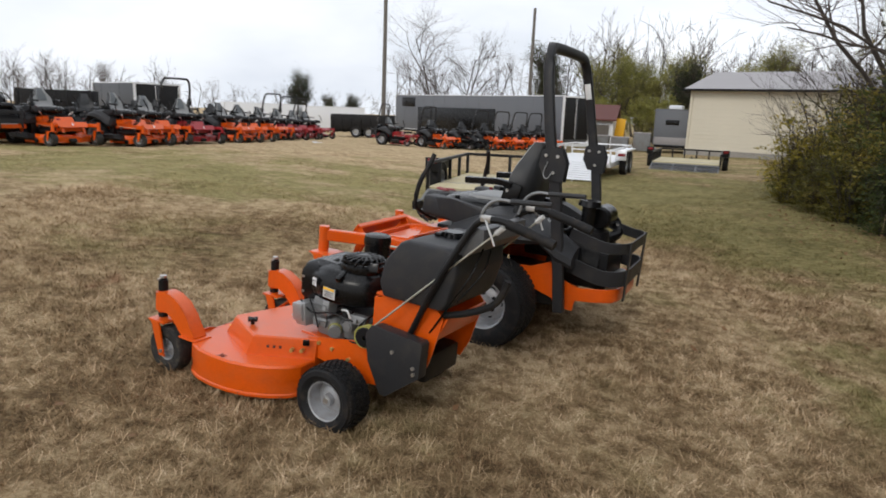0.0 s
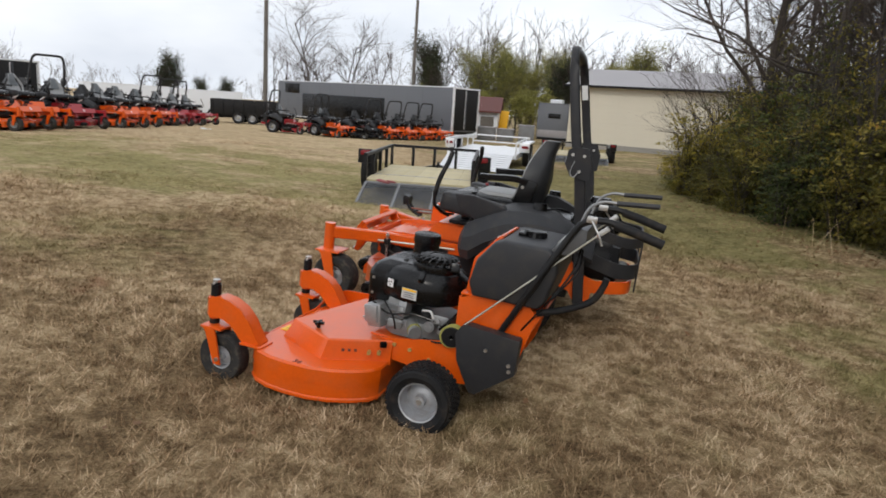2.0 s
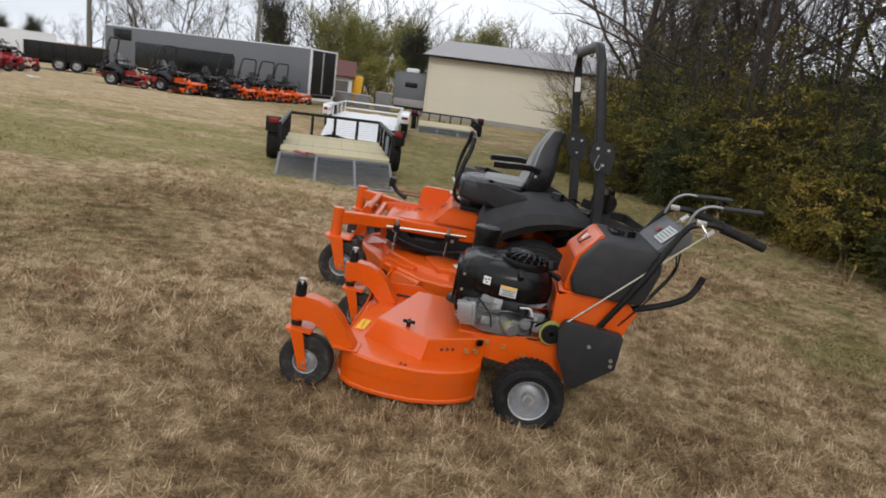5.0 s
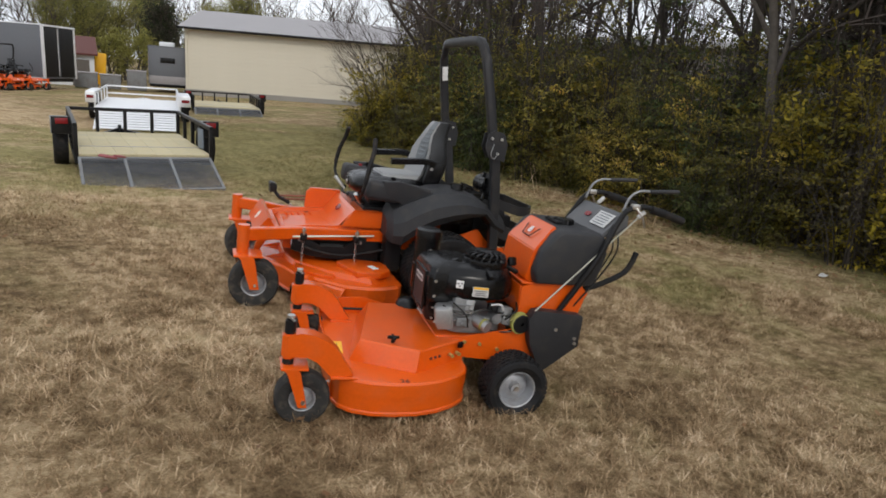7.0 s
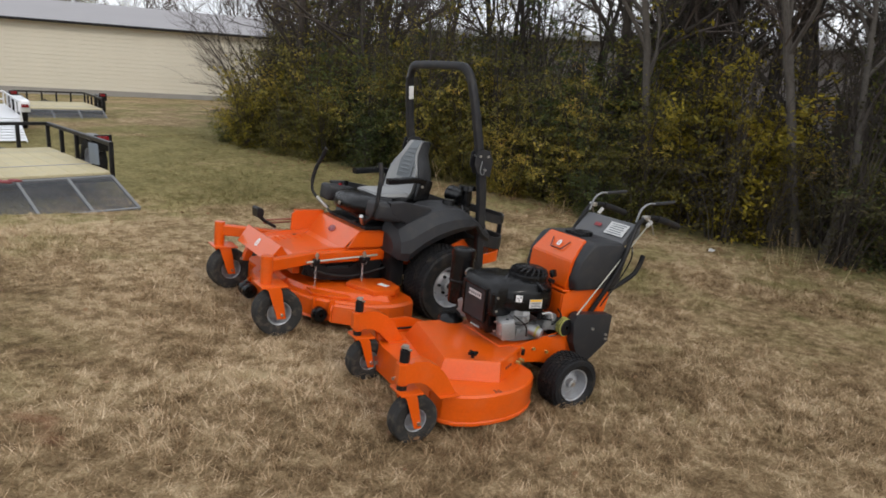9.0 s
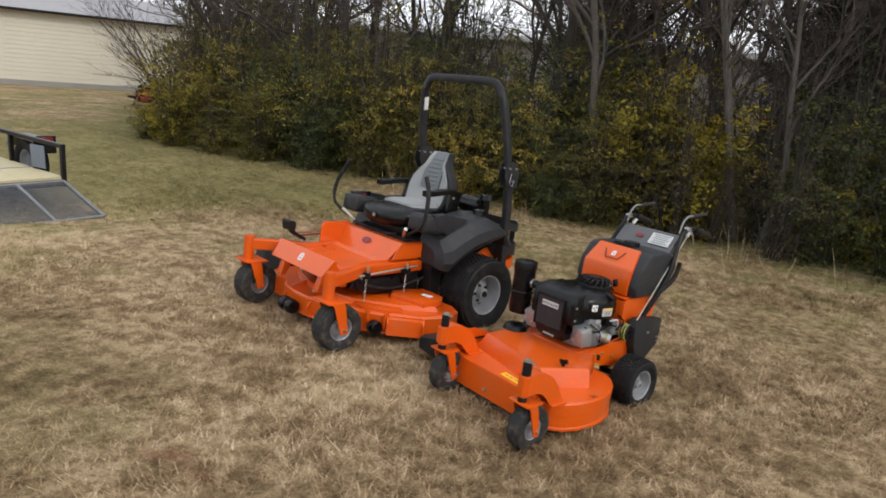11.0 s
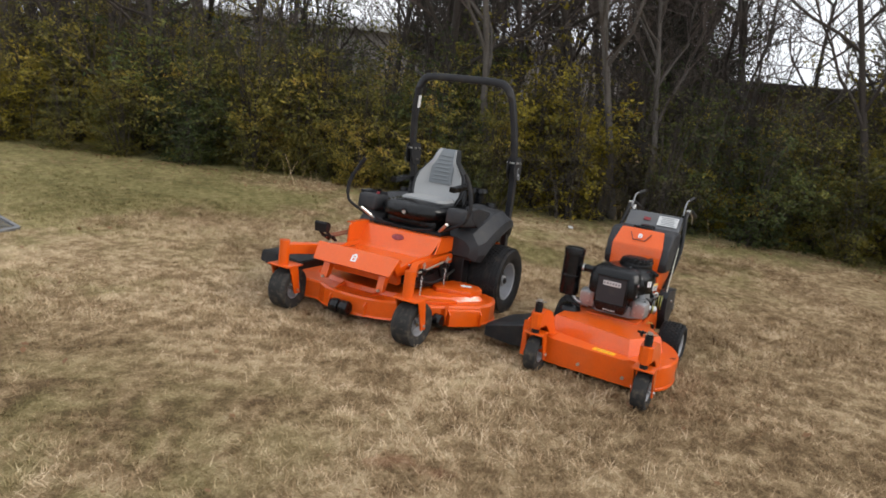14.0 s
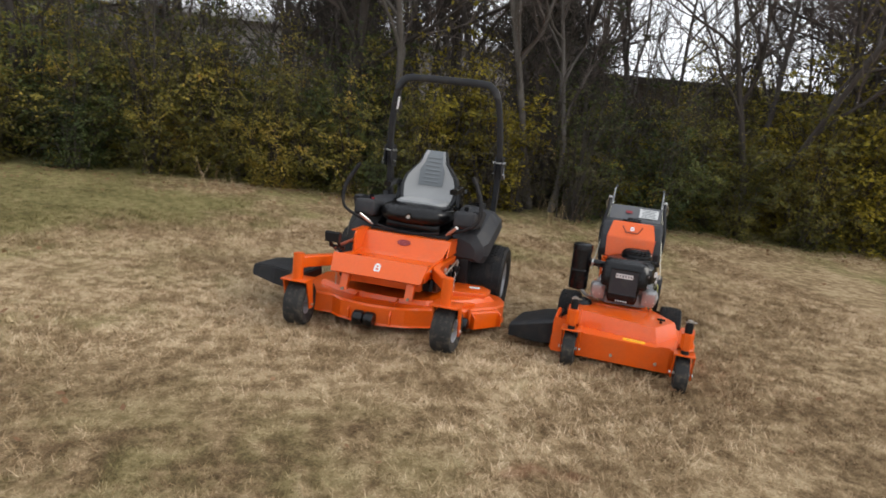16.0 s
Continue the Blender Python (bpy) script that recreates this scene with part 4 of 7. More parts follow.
def walk_behind(m):
    ob = thing("walk_behind_mower", m, "orange walk-behind mower with black engine and dark grey tank", "lawn mower")
    O, C = M["orange"], -0.06
    # deck shell
    deck = new("deck")
    deck.parent = ob
    side = [(0.988, 0.36), (0.958, 0.445), (0.895, 0.505), (0.805, 0.538), (0.69, 0.55), (0.57, 0.543), (0.46, 0.512), (0.365, 0.46), (0.29, 0.395), (0.258, 0.33)]
    outline = [(0.985, -0.47), *side, (0.262, -0.30), (0.40, -0.47), (0.55, -0.52), (0.93, -0.52)]
    bm = bmesh.new()
    rim = [(x - (x - 0.62) * 0.012, y - (y + 0.02) * 0.012) for x, y in outline]
    skin(bm, [[(x, y, 0.072) for x, y in outline], [(x, y, 0.086) for x, y in outline], [(*p, 0.092) for p in rim], [(*p, 0.168) for p in rim]])
    part("skirt", bm, O, deck, smooth=24)
    bm = bmesh.new()
    top_rim = [(x - (x - 0.62) * 0.004, y - (y + 0.02) * 0.004) for x, y in side]
    flange = [*top_rim, (0.258, -0.28), (0.42, -0.44), (0.56, -0.495), (0.93, -0.495), (0.984, -0.46)]
    skin(bm, [[(*p, 0.166) for p in flange], [(*p, 0.236) for p in flange], [(x - (x - 0.62) * 0.015, y - (y - 0.2) * 0.03, 0.247) for x, y in flange]])
    part("flange", bm, O, deck, smooth=24)
    bm = bmesh.new()
    foot = [(0.765, -0.41), (0.898, 0.262), (0.57, 0.425), (0.255, 0.226), (0.25, -0.31), (0.42, -0.42)]
    knee = [(0.755, -0.40), (0.888, 0.258), (0.565, 0.418), (0.258, 0.222), (0.25, -0.30), (0.42, -0.415)]
    crown = [(0.70, -0.375), (0.842, 0.24), (0.55, 0.388), (0.262, 0.205), (0.25, -0.28), (0.41, -0.37)]
    skin(bm, [[(*p, 0.225) for p in foot], [(*p, 0.256) for p in knee], [(*p, 0.347) for p in crown], [(x * 0.99 + 0.005, y * 0.975, 0.355) for x, y in crown]])
    part("hood", bm, O, deck, smooth=18)
    bm = bmesh.new()
    prism(bm, [(-0.50, 0.07), (0.36, 0.07), (0.36, 0.262), (0.30, 0.262), (0.25, 0.246), (-0.26, 0.252), (-0.34, 0.272), (-0.40, 0.335), (-0.50, 0.335)], 0.985, 0.993, "x")
    prism(bm, [(0.55, 0.20), (0.985, 0.20), (0.985, 0.30), (0.90, 0.335), (0.70, 0.345), (0.56, 0.30)], -0.505, -0.497, "y")
    part("front_plate", bm, O, deck, smooth=20)
    bm = bmesh.new()
    box(bm, (0.29, 0.262, 0.345), (0.035, 0.02, 0.03), (0, 0, 40), bevel=0.004)
    part("hood_latch", bm, M["black_plastic"], deck)
    number = lettering("36", 0.05)
    part("deck_number", number, M["barn_red"], deck).matrix_local = pose(0.645, 0.515, 0.2482, 0, 0, 176)
    bm = bmesh.new()
    for k in range(3):
        box(bm, (0.42 + 0.028 * k, 0.318 + 0.0175 * k, 0.30), (0.014, 0.006, 0.014), (0, 0, 31))
    part("cut_height_mark", bm, M["barn_red"], deck)
    for k, (x, y) in enumerate([(0.998, -0.30), (0.998, -0.05), (0.998, 0.27)]):
        bm = bmesh.new()
        cyl(bm, (x - 0.006, y, 0.125), (x + 0.012, y, 0.125), 0.012, seg=6)
        part("deck_bolt", bm, M["steel"], deck)
    for x in (0.31, 0.355):
        bm = bmesh.new()
        cyl(bm, (x, 0.225 + (x - 0.255) * 0.62, 0.30), (x - 0.01, 0.255 + (x - 0.255) * 0.62, 0.30), 0.011, seg=6)
        part("deck_bolt", bm, M["brass"], deck)
    bm = bmesh.new()
    cyl(bm, (0.672, 0.275, 0.355), (0.672, 0.275, 0.377), 0.011, seg=10)
    for a in range(4):
        box(bm, (0.672 + 0.018 * math.cos(a * 1.57), 0.275 + 0.018 * math.sin(a * 1.57), 0.384), (0.028, 0.014, 0.016), (0, 0, a * 90), bevel=0.003)
    part("hood_knob", bm, M["black_plastic"], deck, "black four-lobed hood knob")
    bm = bmesh.new()
    box(bm, (0.932, 0.10, 0.2495), (0.05, 0.16, 0.003), (0, 2, -4))
    part("warning_label", bm, M["yellow"], deck, "yellow warning label")
    bm = bmesh.new()
    for y in (0.09, 0.13, 0.17):
        box(bm, (0.932, y - 0.03, 0.2515), (0.004, 0.03, 0.002), (0, 2, -4))
    part("label_print", bm, M["ink"], deck)
    # discharge chute
    bm = bmesh.new()
    skin(bm, [[(0.41, -0.515, 0.085), (0.88, -0.515, 0.085), (0.88, -0.515, 0.255), (0.84, -0.515, 0.268), (0.45, -0.515, 0.268), (0.41, -0.515, 0.255)],
              [(0.41, -0.62, 0.08), (0.90, -0.62, 0.08), (0.90, -0.62, 0.237), (0.86, -0.62, 0.252), (0.45, -0.62, 0.252), (0.41, -0.62, 0.237)],
              [(0.44, -0.83, 0.09), (0.89, -0.86, 0.09), (0.89, -0.86, 0.172), (0.85, -0.86, 0.187), (0.48, -0.83, 0.187), (0.44, -0.83, 0.172)]])
    bmesh.ops.bevel(bm, geom=bm.edges[:], offset=0.004, segments=1, affect="EDGES")
    part("discharge_chute", bm, M["rubber_flap"], ob, "black rubber side discharge flap", smooth=15)
    bm = bmesh.new()
    cyl(bm, (0.44, -0.50, 0.265), (0.84, -0.50, 0.265), 0.009, seg=8)
    part("chute_hinge", bm, M["black_steel"], ob)
    # casters and their curved arms
    for pin, axle, lx in (((1.215, 0.44), (1.135, 0.445), 0.0), ((1.125, -0.355), (1.045, -0.355), -0.085)):
        c = caster(ob, pin, axle, 0.135, 0.095, 0.062, 0.285, 0.535, None, O)
        s = 1 if pin[1] > 0 else -1
        bm = bmesh.new()
        y = pin[1] - s * 0.0
        for off in (-0.038, 0.038):
            line_top = [(1.225 + lx, 0.452), (1.17 + lx, 0.470), (1.10 + lx, 0.462), (1.03 + lx, 0.430), (0.975 + lx, 0.375), (0.935 + lx, 0.31), (0.90 + lx, 0.262)]
            line_low = [(1.225 + lx, 0.350), (1.17 + lx, 0.352), (1.13 + lx, 0.350), (1.08 + lx, 0.325), (1.045 + lx, 0.29), (1.02 + lx, 0.262), (0.99 + lx, 0.246)]
            rings = [[(a, y + off - 0.004, b), (a, y + off + 0.004, b), (c2, y + off + 0.004, d), (c2, y + off - 0.004, d)] for (a, b), (c2, d) in zip(line_top, line_low)]
            skin(bm, rings)
        rings = [[(a, y - 0.038, b), (a, y + 0.038, b), (a, y + 0.038, b - 0.008), (a, y - 0.038, b - 0.008)] for a, b in line_top]
        skin(bm, rings)
        cap = [(1.225 + lx, y - 0.04), (1.25 + lx, y - 0.02), (1.25 + lx, y + 0.02), (1.225 + lx, y + 0.04), (1.20 + lx, y + 0.04), (1.20 + lx, y - 0.04)]
        prism(bm, cap, 0.352, 0.452)
        box(bm, (0.945 + lx, y, 0.25), (0.13, 0.12, 0.01), bevel=0.003)
        part("caster_arm", bm, O, ob, "curved orange caster arm")
    # rear wheels and chassis
    for s in (1, -1):
        wheel(ob, (0.0, C + s * 0.433, 0.167), 0.173, 0.18, 0.1, side=s, tread=38, name="rear_wheel")
        bm = bmesh.new()
        prism(bm, [(0.36, 0.26), (0.36, 0.352), (0.10, 0.40), (-0.12, 0.44), (-0.30, 0.43), (-0.37, 0.40), (-0.34, 0.34), (-0.18, 0.22), (-0.04, 0.20), (0.10, 0.235)], C + s * 0.255 - 0.005, C + s * 0.255 + 0.005, "y")
        part("side_plate", bm, O, ob)
        for x, z in ((0.25, 0.34), (0.16, 0.33), (0.05, 0.30)):
            bm = bmesh.new()
            cyl(bm, (x, C + s * 0.255, z), (x, C + s * 0.272, z), 0.011, seg=6)
            part("chassis_bolt", bm, M["brass"], ob)
        bm = bmesh.new()
        prism(bm, [(-0.06, 0.48), (-0.06, 0.66), (-0.13, 0.685), (-0.42, 0.70), (-0.47, 0.64), (-0.41, 0.40), (-0.36, 0.30), (-0.24, 0.34)], C + s * 0.215 - 0.006, C + s * 0.215 + 0.006, "y")
        part("tower_plate", bm, O, ob)
    bm = bmesh.new()
    cyl(bm, (0, C - 0.36, 0.165), (0, C + 0.36, 0.165), 0.02)
    box(bm, (0.02, C, 0.24), (0.16, 0.46, 0.10), bevel=0.01)
    box(bm, (-0.22, C, 0.33), (0.30, 0.34, 0.14), bevel=0.02)
    cyl(bm, (-0.12, C - 0.12, 0.30), (-0.12, C - 0.12, 0.44), 0.07)
    cyl(bm, (-0.12, C + 0.12, 0.30), (-0.12, C + 0.12, 0.44), 0.07)
    part("drive_unit", bm, M["black_steel"], ob)
    bm = bmesh.new()
    box(bm, (-0.06, C, 0.585), (0.012, 0.42, 0.16), bevel=0.003)
    box(bm, (-0.455, C, 0.585), (0.012, 0.42, 0.13), (0, -24, 0), bevel=0.003)
    box(bm, (-0.25, C, 0.682), (0.38, 0.42, 0.012), bevel=0.003)
    part("tank_shelf", bm, O, ob)
    bm = bmesh.new()
    box(bm, (0.13, C + 0.03, 0.353), (0.56, 0.40, 0.018), bevel=0.004)
    part("engine_plate", bm, O, ob)
    # belt shield, pulley and belt
    bm = bmesh.new()
    prism(bm, [(-0.09, 0.50), (-0.12, 0.548), (-0.15, 0.555), (-0.412, 0.535), (-0.422, 0.525), (-0.418, 0.352), (-0.235, 0.205), (-0.20, 0.205), (-0.115, 0.36)], 0.19, 0.262, "y", bevel=0.003)
    part("belt_shield", bm, M["dark_steel"], ob, "dark grey steel belt shield")
    for x, z in ((-0.26, 0.45), (-0.385, 0.40), (-0.39, 0.37)):
        bm = bmesh.new()
        cyl(bm, (x, 0.258, z), (x, 0.272, z), 0.010, seg=6)
        part("shield_bolt", bm, M["steel"], ob)
    bm = bmesh.new()
    lathe(bm, [(0.012, -0.03), (0.05, -0.03), (0.055, -0.024), (0.04, -0.012), (0.055, 0.0), (0.04, 0.012), (0.055, 0.024), (0.05, 0.03), (0.012, 0.03)], pose(-0.062, 0.205, 0.462, 0, 0, 8), 28)
    part("belt_pulley", bm, M["black_steel"], ob, "black drive pulley")
    for k in range(3):
        bm = bmesh.new()
        lathe(bm, [(0.05, -0.004), (0.058, -0.004), (0.06, 0.0), (0.058, 0.004), (0.05, 0.004), (0.05, -0.004)], pose(-0.062 + 0.003 * (k - 1), 0.205 + 0.021 * (k - 1), 0.462, 0, 0, 8), 28)
        part("belt", bm, M["belt"], ob, "yellow-green drive belt")
    # engine
    E = new("engine")
    E.parent = ob
    bm = bmesh.new()
    prism(bm, [(0.02, C - 0.13), (0.02, C + 0.17), (0.10, C + 0.23), (0.30, C + 0.22), (0.36, C + 0.16), (0.38, C - 0.12), (0.30, C - 0.18), (0.10, C - 0.18)], 0.372, 0.475, "z", bevel=0.02)
    part("crankcase", bm, M["cast"], E)
    for s in (1, -1):
        bm = bmesh.new()
        prism(bm, [(0.235, 0.43), (0.325, 0.425), (0.34, 0.50), (0.325, 0.585), (0.245, 0.585)], C + 0.02 + s * 0.06, C + 0.02 + s * 0.215, "y", bevel=0.012)
        part("cylinder", bm, M["cast"], E)
        fin = bmesh.new()
        prism(fin, [(0.225, 0), (0.345, 0), (0.345, 0.17), (0.225, 0.17)], 0, 0.004, "z")
        fin_mesh = finish(fin, "cooling_fin")
        for k in range(4):
            f = part("cooling_fin", fin_mesh, M["cast"], E)
            f.matrix_local = pose(0, C + 0.02 + (0.06 if s > 0 else -0.23), 0.455 + 0.03 * k)
        # valve cover: a rounded box with a proud lid and four bolts
        bm = bmesh.new()
        cx, cy = 0.375, C + 0.02 + s * 0.205
        box(bm, (cx, cy, 0.475), (0.09, 0.10, 0.13), (0, 8, -s * 12), bevel=0.014)
        part("head", bm, M["silver"], E)
        bm = bmesh.new()
        box(bm, (cx + 0.016, cy + s * 0.014, 0.482), (0.085, 0.092, 0.10), (0, 8, -s * 12), bevel=0.014)
        part("valve_cover", bm, M["silver"], E, "bare aluminium valve cover")
        for u, v in ((-0.03, -0.03), (-0.03, 0.03), (0.03, -0.03), (0.03, 0.03)):
            bm = bmesh.new()
            cyl(bm, (cx + 0.06, cy + u + s * 0.01, 0.482 + v), (cx + 0.072, cy + u + s * 0.01, 0.482 + v), 0.006, seg=6)
            part("cover_bolt", bm, M["steel"], E)
    # black front block: wide above, narrow between the heads, with a framed panel
    bm = bmesh.new()
    block = lambda x0, x1, y0, y1, c, z: [(x1, C + y0 + c, z), (x1, C + y1 - c, z), (x1 - c, C + y1, z), (x0, C + y1, z), (x0, C + y0, z), (x1 - c, C + y0, z)]
    skin(bm, [block(0.25, 0.455, -0.165, 0.185, 0.02, 0.535), block(0.25, 0.472, -0.175, 0.195, 0.02, 0.555), block(0.25, 0.478, -0.175, 0.195, 0.025, 0.685), block(0.24, 0.455, -0.16, 0.18, 0.03, 0.735), block(0.22, 0.40, -0.13, 0.15, 0.03, 0.76)])
    skin(bm, [block(0.30, 0.44, -0.10, 0.12, 0.012, 0.405), block(0.30, 0.462, -0.11, 0.13, 0.012, 0.44), block(0.28, 0.468, -0.12, 0.14, 0.012, 0.54)])
    bmesh.ops.bevel(bm, geom=bm.edges[:], offset=0.006, segments=2, affect="EDGES")
    part("front_shroud", bm, M["black_plastic"], E, "glossy black engine shroud", smooth=28)
    bm = bmesh.new()
    for y, z, w, h in ((-0.105, 0.585, 0.012, 0.20), (0.125, 0.585, 0.012, 0.20), (0.01, 0.69, 0.242, 0.012), (0.01, 0.48, 0.242, 0.012)):
        box(bm, (0.479, C + y, z), (0.016, w, h), bevel=0.003)
    part("panel_frame", bm, M["black_plastic"], E, "raised frame of the front panel")
    bm = bmesh.new()
    box(bm, (0.476, C + 0.01, 0.585), (0.010, 0.22, 0.198))
    part("front_panel", bm, M["grey_plastic"], E, "dark recessed front panel")
    bm = bmesh.new()
    box(bm, (0.4825, C + 0.01, 0.638), (0.004, 0.135, 0.036))
    part("engine_badge", bm, M["label_white"], E, "pale maker's badge")
    bm = bmesh.new()
    for k in range(6):
        box(bm, (0.485, C - 0.045 + 0.022 * k, 0.638), (0.003, 0.011, 0.015))
    part("badge_print", bm, M["console_grey"], E)
    bm = bmesh.new()
    for k in range(5):
        box(bm, (0.4565, C - 0.03 + 0.02 * k, 0.425), (0.004, 0.012, 0.010), (0, -32, 0))
    part("maker_print", bm, M["label_white"], E)
    for y in (-0.176, 0.196):
        for z in (0.575, 0.66):
            bm = bmesh.new()
            cyl(bm, (0.44, C + y - 0.004, z), (0.44, C + y + 0.004, z), 0.008, seg=8)
            part("shroud_screw", bm, M["steel"], E)
    bm = bmesh.new()
    ring = [(0.40, C - 0.10), (0.425, C + 0.06), (0.37, C + 0.215), (0.22, C + 0.262), (0.06, C + 0.24), (-0.035, C + 0.14), (-0.04, C - 0.03), (0.05, C - 0.15), (0.22, C - 0.18)]
    grow = lambda f: [(0.17 + (x - 0.17) * f, C + 0.04 + (y - C - 0.04) * f) for x, y in ring]
    skin(bm, [[(*p, 0.572) for p in grow(0.95)], [(*p, 0.59) for p in grow(1.0)], [(*p, 0.675) for p in grow(1.0)], [(*p, 0.725) for p in grow(0.92)], [(*p, 0.755) for p in grow(0.72)]])
    bmesh.ops.bevel(bm, geom=bm.edges[:], offset=0.014, segments=2, affect="EDGES")
    part("blower_housing", bm, M["black_plastic"], E, "glossy black blower housing", smooth=45)
    for a0 in (20, 95, 165):
        bm = bmesh.new()
        a = radians(a0)
        box(bm, (0.17 + 0.19 * math.cos(a), C + 0.04 + 0.17 * math.sin(a), 0.735), (0.13, 0.03, 0.03), (0, 22, a0), bevel=0.01)
        part("housing_rib", bm, M["black_plastic"], E)
    # recoil dome: open ribs round a centre cap over a dark well
    RX, RY = 0.13, C + 0.075
    bm = bmesh.new()
    lathe(bm, [(0.126, -0.02), (0.13, 0.0), (0.127, 0.018), (0.117, 0.022), (0.112, 0.01), (0.108, -0.012), (0.001, -0.014)], pose(RX, RY, 0.762, 90), 36)
    part("recoil_base", bm, M["black_plastic"], E)
    rib = bmesh.new()
    tube(rib, [(0.118, 0, 0.775), (0.108, 0.012, 0.80), (0.085, 0.02, 0.812), (0.04, 0.016, 0.818)], 0.004, soft=2, square=(0.011, 0.014))
    rib_mesh = finish(rib, "screen_rib")
    for k in range(18):
        f = part("screen_rib", rib_mesh, M["black_plastic"], E)
        f.matrix_local = pose(RX, RY, 0, 0, 0, 20 * k)
    bm = bmesh.new()
    lathe(bm, [(0.001, 0.05), (0.03, 0.05), (0.046, 0.042), (0.046, 0.034)], pose(RX, RY, 0.775, 90), 24)
    for r, z in ((0.085, 0.812), (0.112, 0.798)):
        lathe(bm, [(r - 0.005, -0.004), (r + 0.005, -0.004), (r + 0.005, 0.005), (r - 0.005, 0.005), (r - 0.005, -0.004)], pose(RX, RY, z, 90), 32)
    part("recoil_cap", bm, M["black_plastic"], E, "ribbed black recoil screen")
    bm = bmesh.new()
    box(bm, (0.0, C + 0.16, 0.79), (0.05, 0.03, 0.05), (15, 0, 20), bevel=0.01)
    part("starter_handle", bm, M["black_plastic"], E)
    bm = bmesh.new()
    box(bm, (0.20, C + 0.268, 0.632), (0.088, 0.004, 0.055), (0, 0, -8))
    part("spec_label", bm, M["label_white"], E, "white engine label with dark print")
    bm = bmesh.new()
    box(bm, (0.20, C + 0.2708, 0.653), (0.082, 0.003, 0.011), (0, 0, -8))
    part("label_stripe", bm, M["yellow"], E)
    bm = bmesh.new()
    for k in range(3):
        box(bm, (0.20, C + 0.2705, 0.637 - 0.011 * k), (0.066 - 0.01 * (k % 2), 0.003, 0.004), (0, 0, -8))
    part("label_print", bm, M["ink"], E)
    bm = bmesh.new()
    box(bm, (0.318, C + 0.248, 0.665), (0.04, 0.004, 0.042), (0, 0, -24))
    part("square_label", bm, M["white"], E)
    bm = bmesh.new()
    for u, v in ((-0.008, 0.008), (0.008, 0.004), (0.0, -0.009)):
        box(bm, (0.318 + u, C + 0.2505 - u * 0.4, 0.665 + v), (0.009, 0.003, 0.009), (0, 0, -24))
    part("label_square", bm, M["ink"], E)
    # lower castings, filter, hoses and wires on the left
    bm = bmesh.new()
    cyl(bm, (0.19, C + 0.20, 0.455), (0.135, C + 0.285, 0.435), 0.034, seg=20)
    part("oil_filter", bm, M["silver"], E, "grey oil filter with a yellow band")
    bm = bmesh.new()
    cyl(bm, (0.155, C + 0.254, 0.4425), (0.148, C + 0.265, 0.44), 0.0365, seg=20)
    part("filter_band", bm, M["belt"], E, "yellow filter band")
    for (x, y, z), size, turn, paint in (((0.275, 0.225, 0.445), (0.08, 0.05, 0.05), 12, "cast"), ((0.235, 0.21, 0.535), (0.05, 0.07, 0.09), -10, "silver"), ((0.03, 0.215, 0.515), (0.09, 0.06, 0.05), 15, "cast"),
                                         ((-0.01, 0.20, 0.455), (0.08, 0.08, 0.05), -8, "cast"), ((0.10, 0.225, 0.535), (0.06, 0.03, 0.05), 5, "black_steel")):
        bm = bmesh.new()
        box(bm, (x, C + y, z), size, (6, -5, turn), bevel=0.01)
        cyl(bm, (x, C + y + size[1] / 2, z), (x, C + y + size[1] / 2 + 0.012, z + 0.002), 0.012, seg=8)
        part("engine_casting", bm, M[paint], E)
    bm = bmesh.new()
    cyl(bm, (0.075, C + 0.17, 0.475), (0.075, C + 0.255, 0.475), 0.03, seg=18)
    cyl(bm, (0.075, C + 0.255, 0.475), (0.075, C + 0.262, 0.475), 0.022, seg=12)
    part("starter_end", bm, M["cast"], E)
    for pts, r, paint in (([(0.40, C + 0.255, 0.545), (0.30, C + 0.275, 0.505), (0.17, C + 0.27, 0.53), (0.04, C + 0.25, 0.51)], 0.005, "black_plastic"),
                          ([(0.34, C + 0.25, 0.56), (0.27, C + 0.285, 0.50), (0.25, C + 0.28, 0.43)], 0.0045, "black_plastic"),
                          ([(0.02, C + 0.24, 0.47), (-0.03, C + 0.26, 0.53), (-0.05, C + 0.2, 0.56)], 0.006, "black_plastic"),
                          ([(0.12, C + 0.25, 0.555), (0.07, C + 0.27, 0.565), (0.05, C + 0.27, 0.53)], 0.006, "label_white"),
                          ([(0.10, C + 0.24, 0.40), (0.0, C + 0.27, 0.41), (-0.06, C + 0.25, 0.44)], 0.005, "black_plastic")):
        bm = bmesh.new()
        tube(bm, pts, r, 6)
        part("wire", bm, M[paint], E)
    bm = bmesh.new()
    lathe(bm, [(0.001, 0.03), (0.05, 0.03), (0.075, 0.02), (0.085, 0.0), (0.088, -0.012)], pose(0.44, -0.36, 0.366, 90), 28)
    part("spindle_cover", bm, M["black_plastic"], deck, "black domed spindle cover")
    # canister air cleaner
    bm = bmesh.new()
    m1 = pose(0.355, -0.42, 0.0, 90)
    lathe(bm, [(0.001, 0.455), (0.074, 0.455), (0.078, 0.47), (0.078, 0.60), (0.082, 0.605), (0.082, 0.615), (0.078, 0.62), (0.078, 0.775), (0.083, 0.78), (0.083, 0.80), (0.08, 0.83), (0.06, 0.838), (0.001, 0.838)],
          pose(0.355, -0.42, 0.0, 90) @ Matrix.Identity(4), 28)
    part("air_canister", bm, M["black_plastic"], ob, "black canister air cleaner")
    bm = bmesh.new()
    tube(bm, [(0.355, -0.345, 0.69), (0.35, -0.29, 0.69), (0.33, -0.22, 0.68)], 0.03, 12)
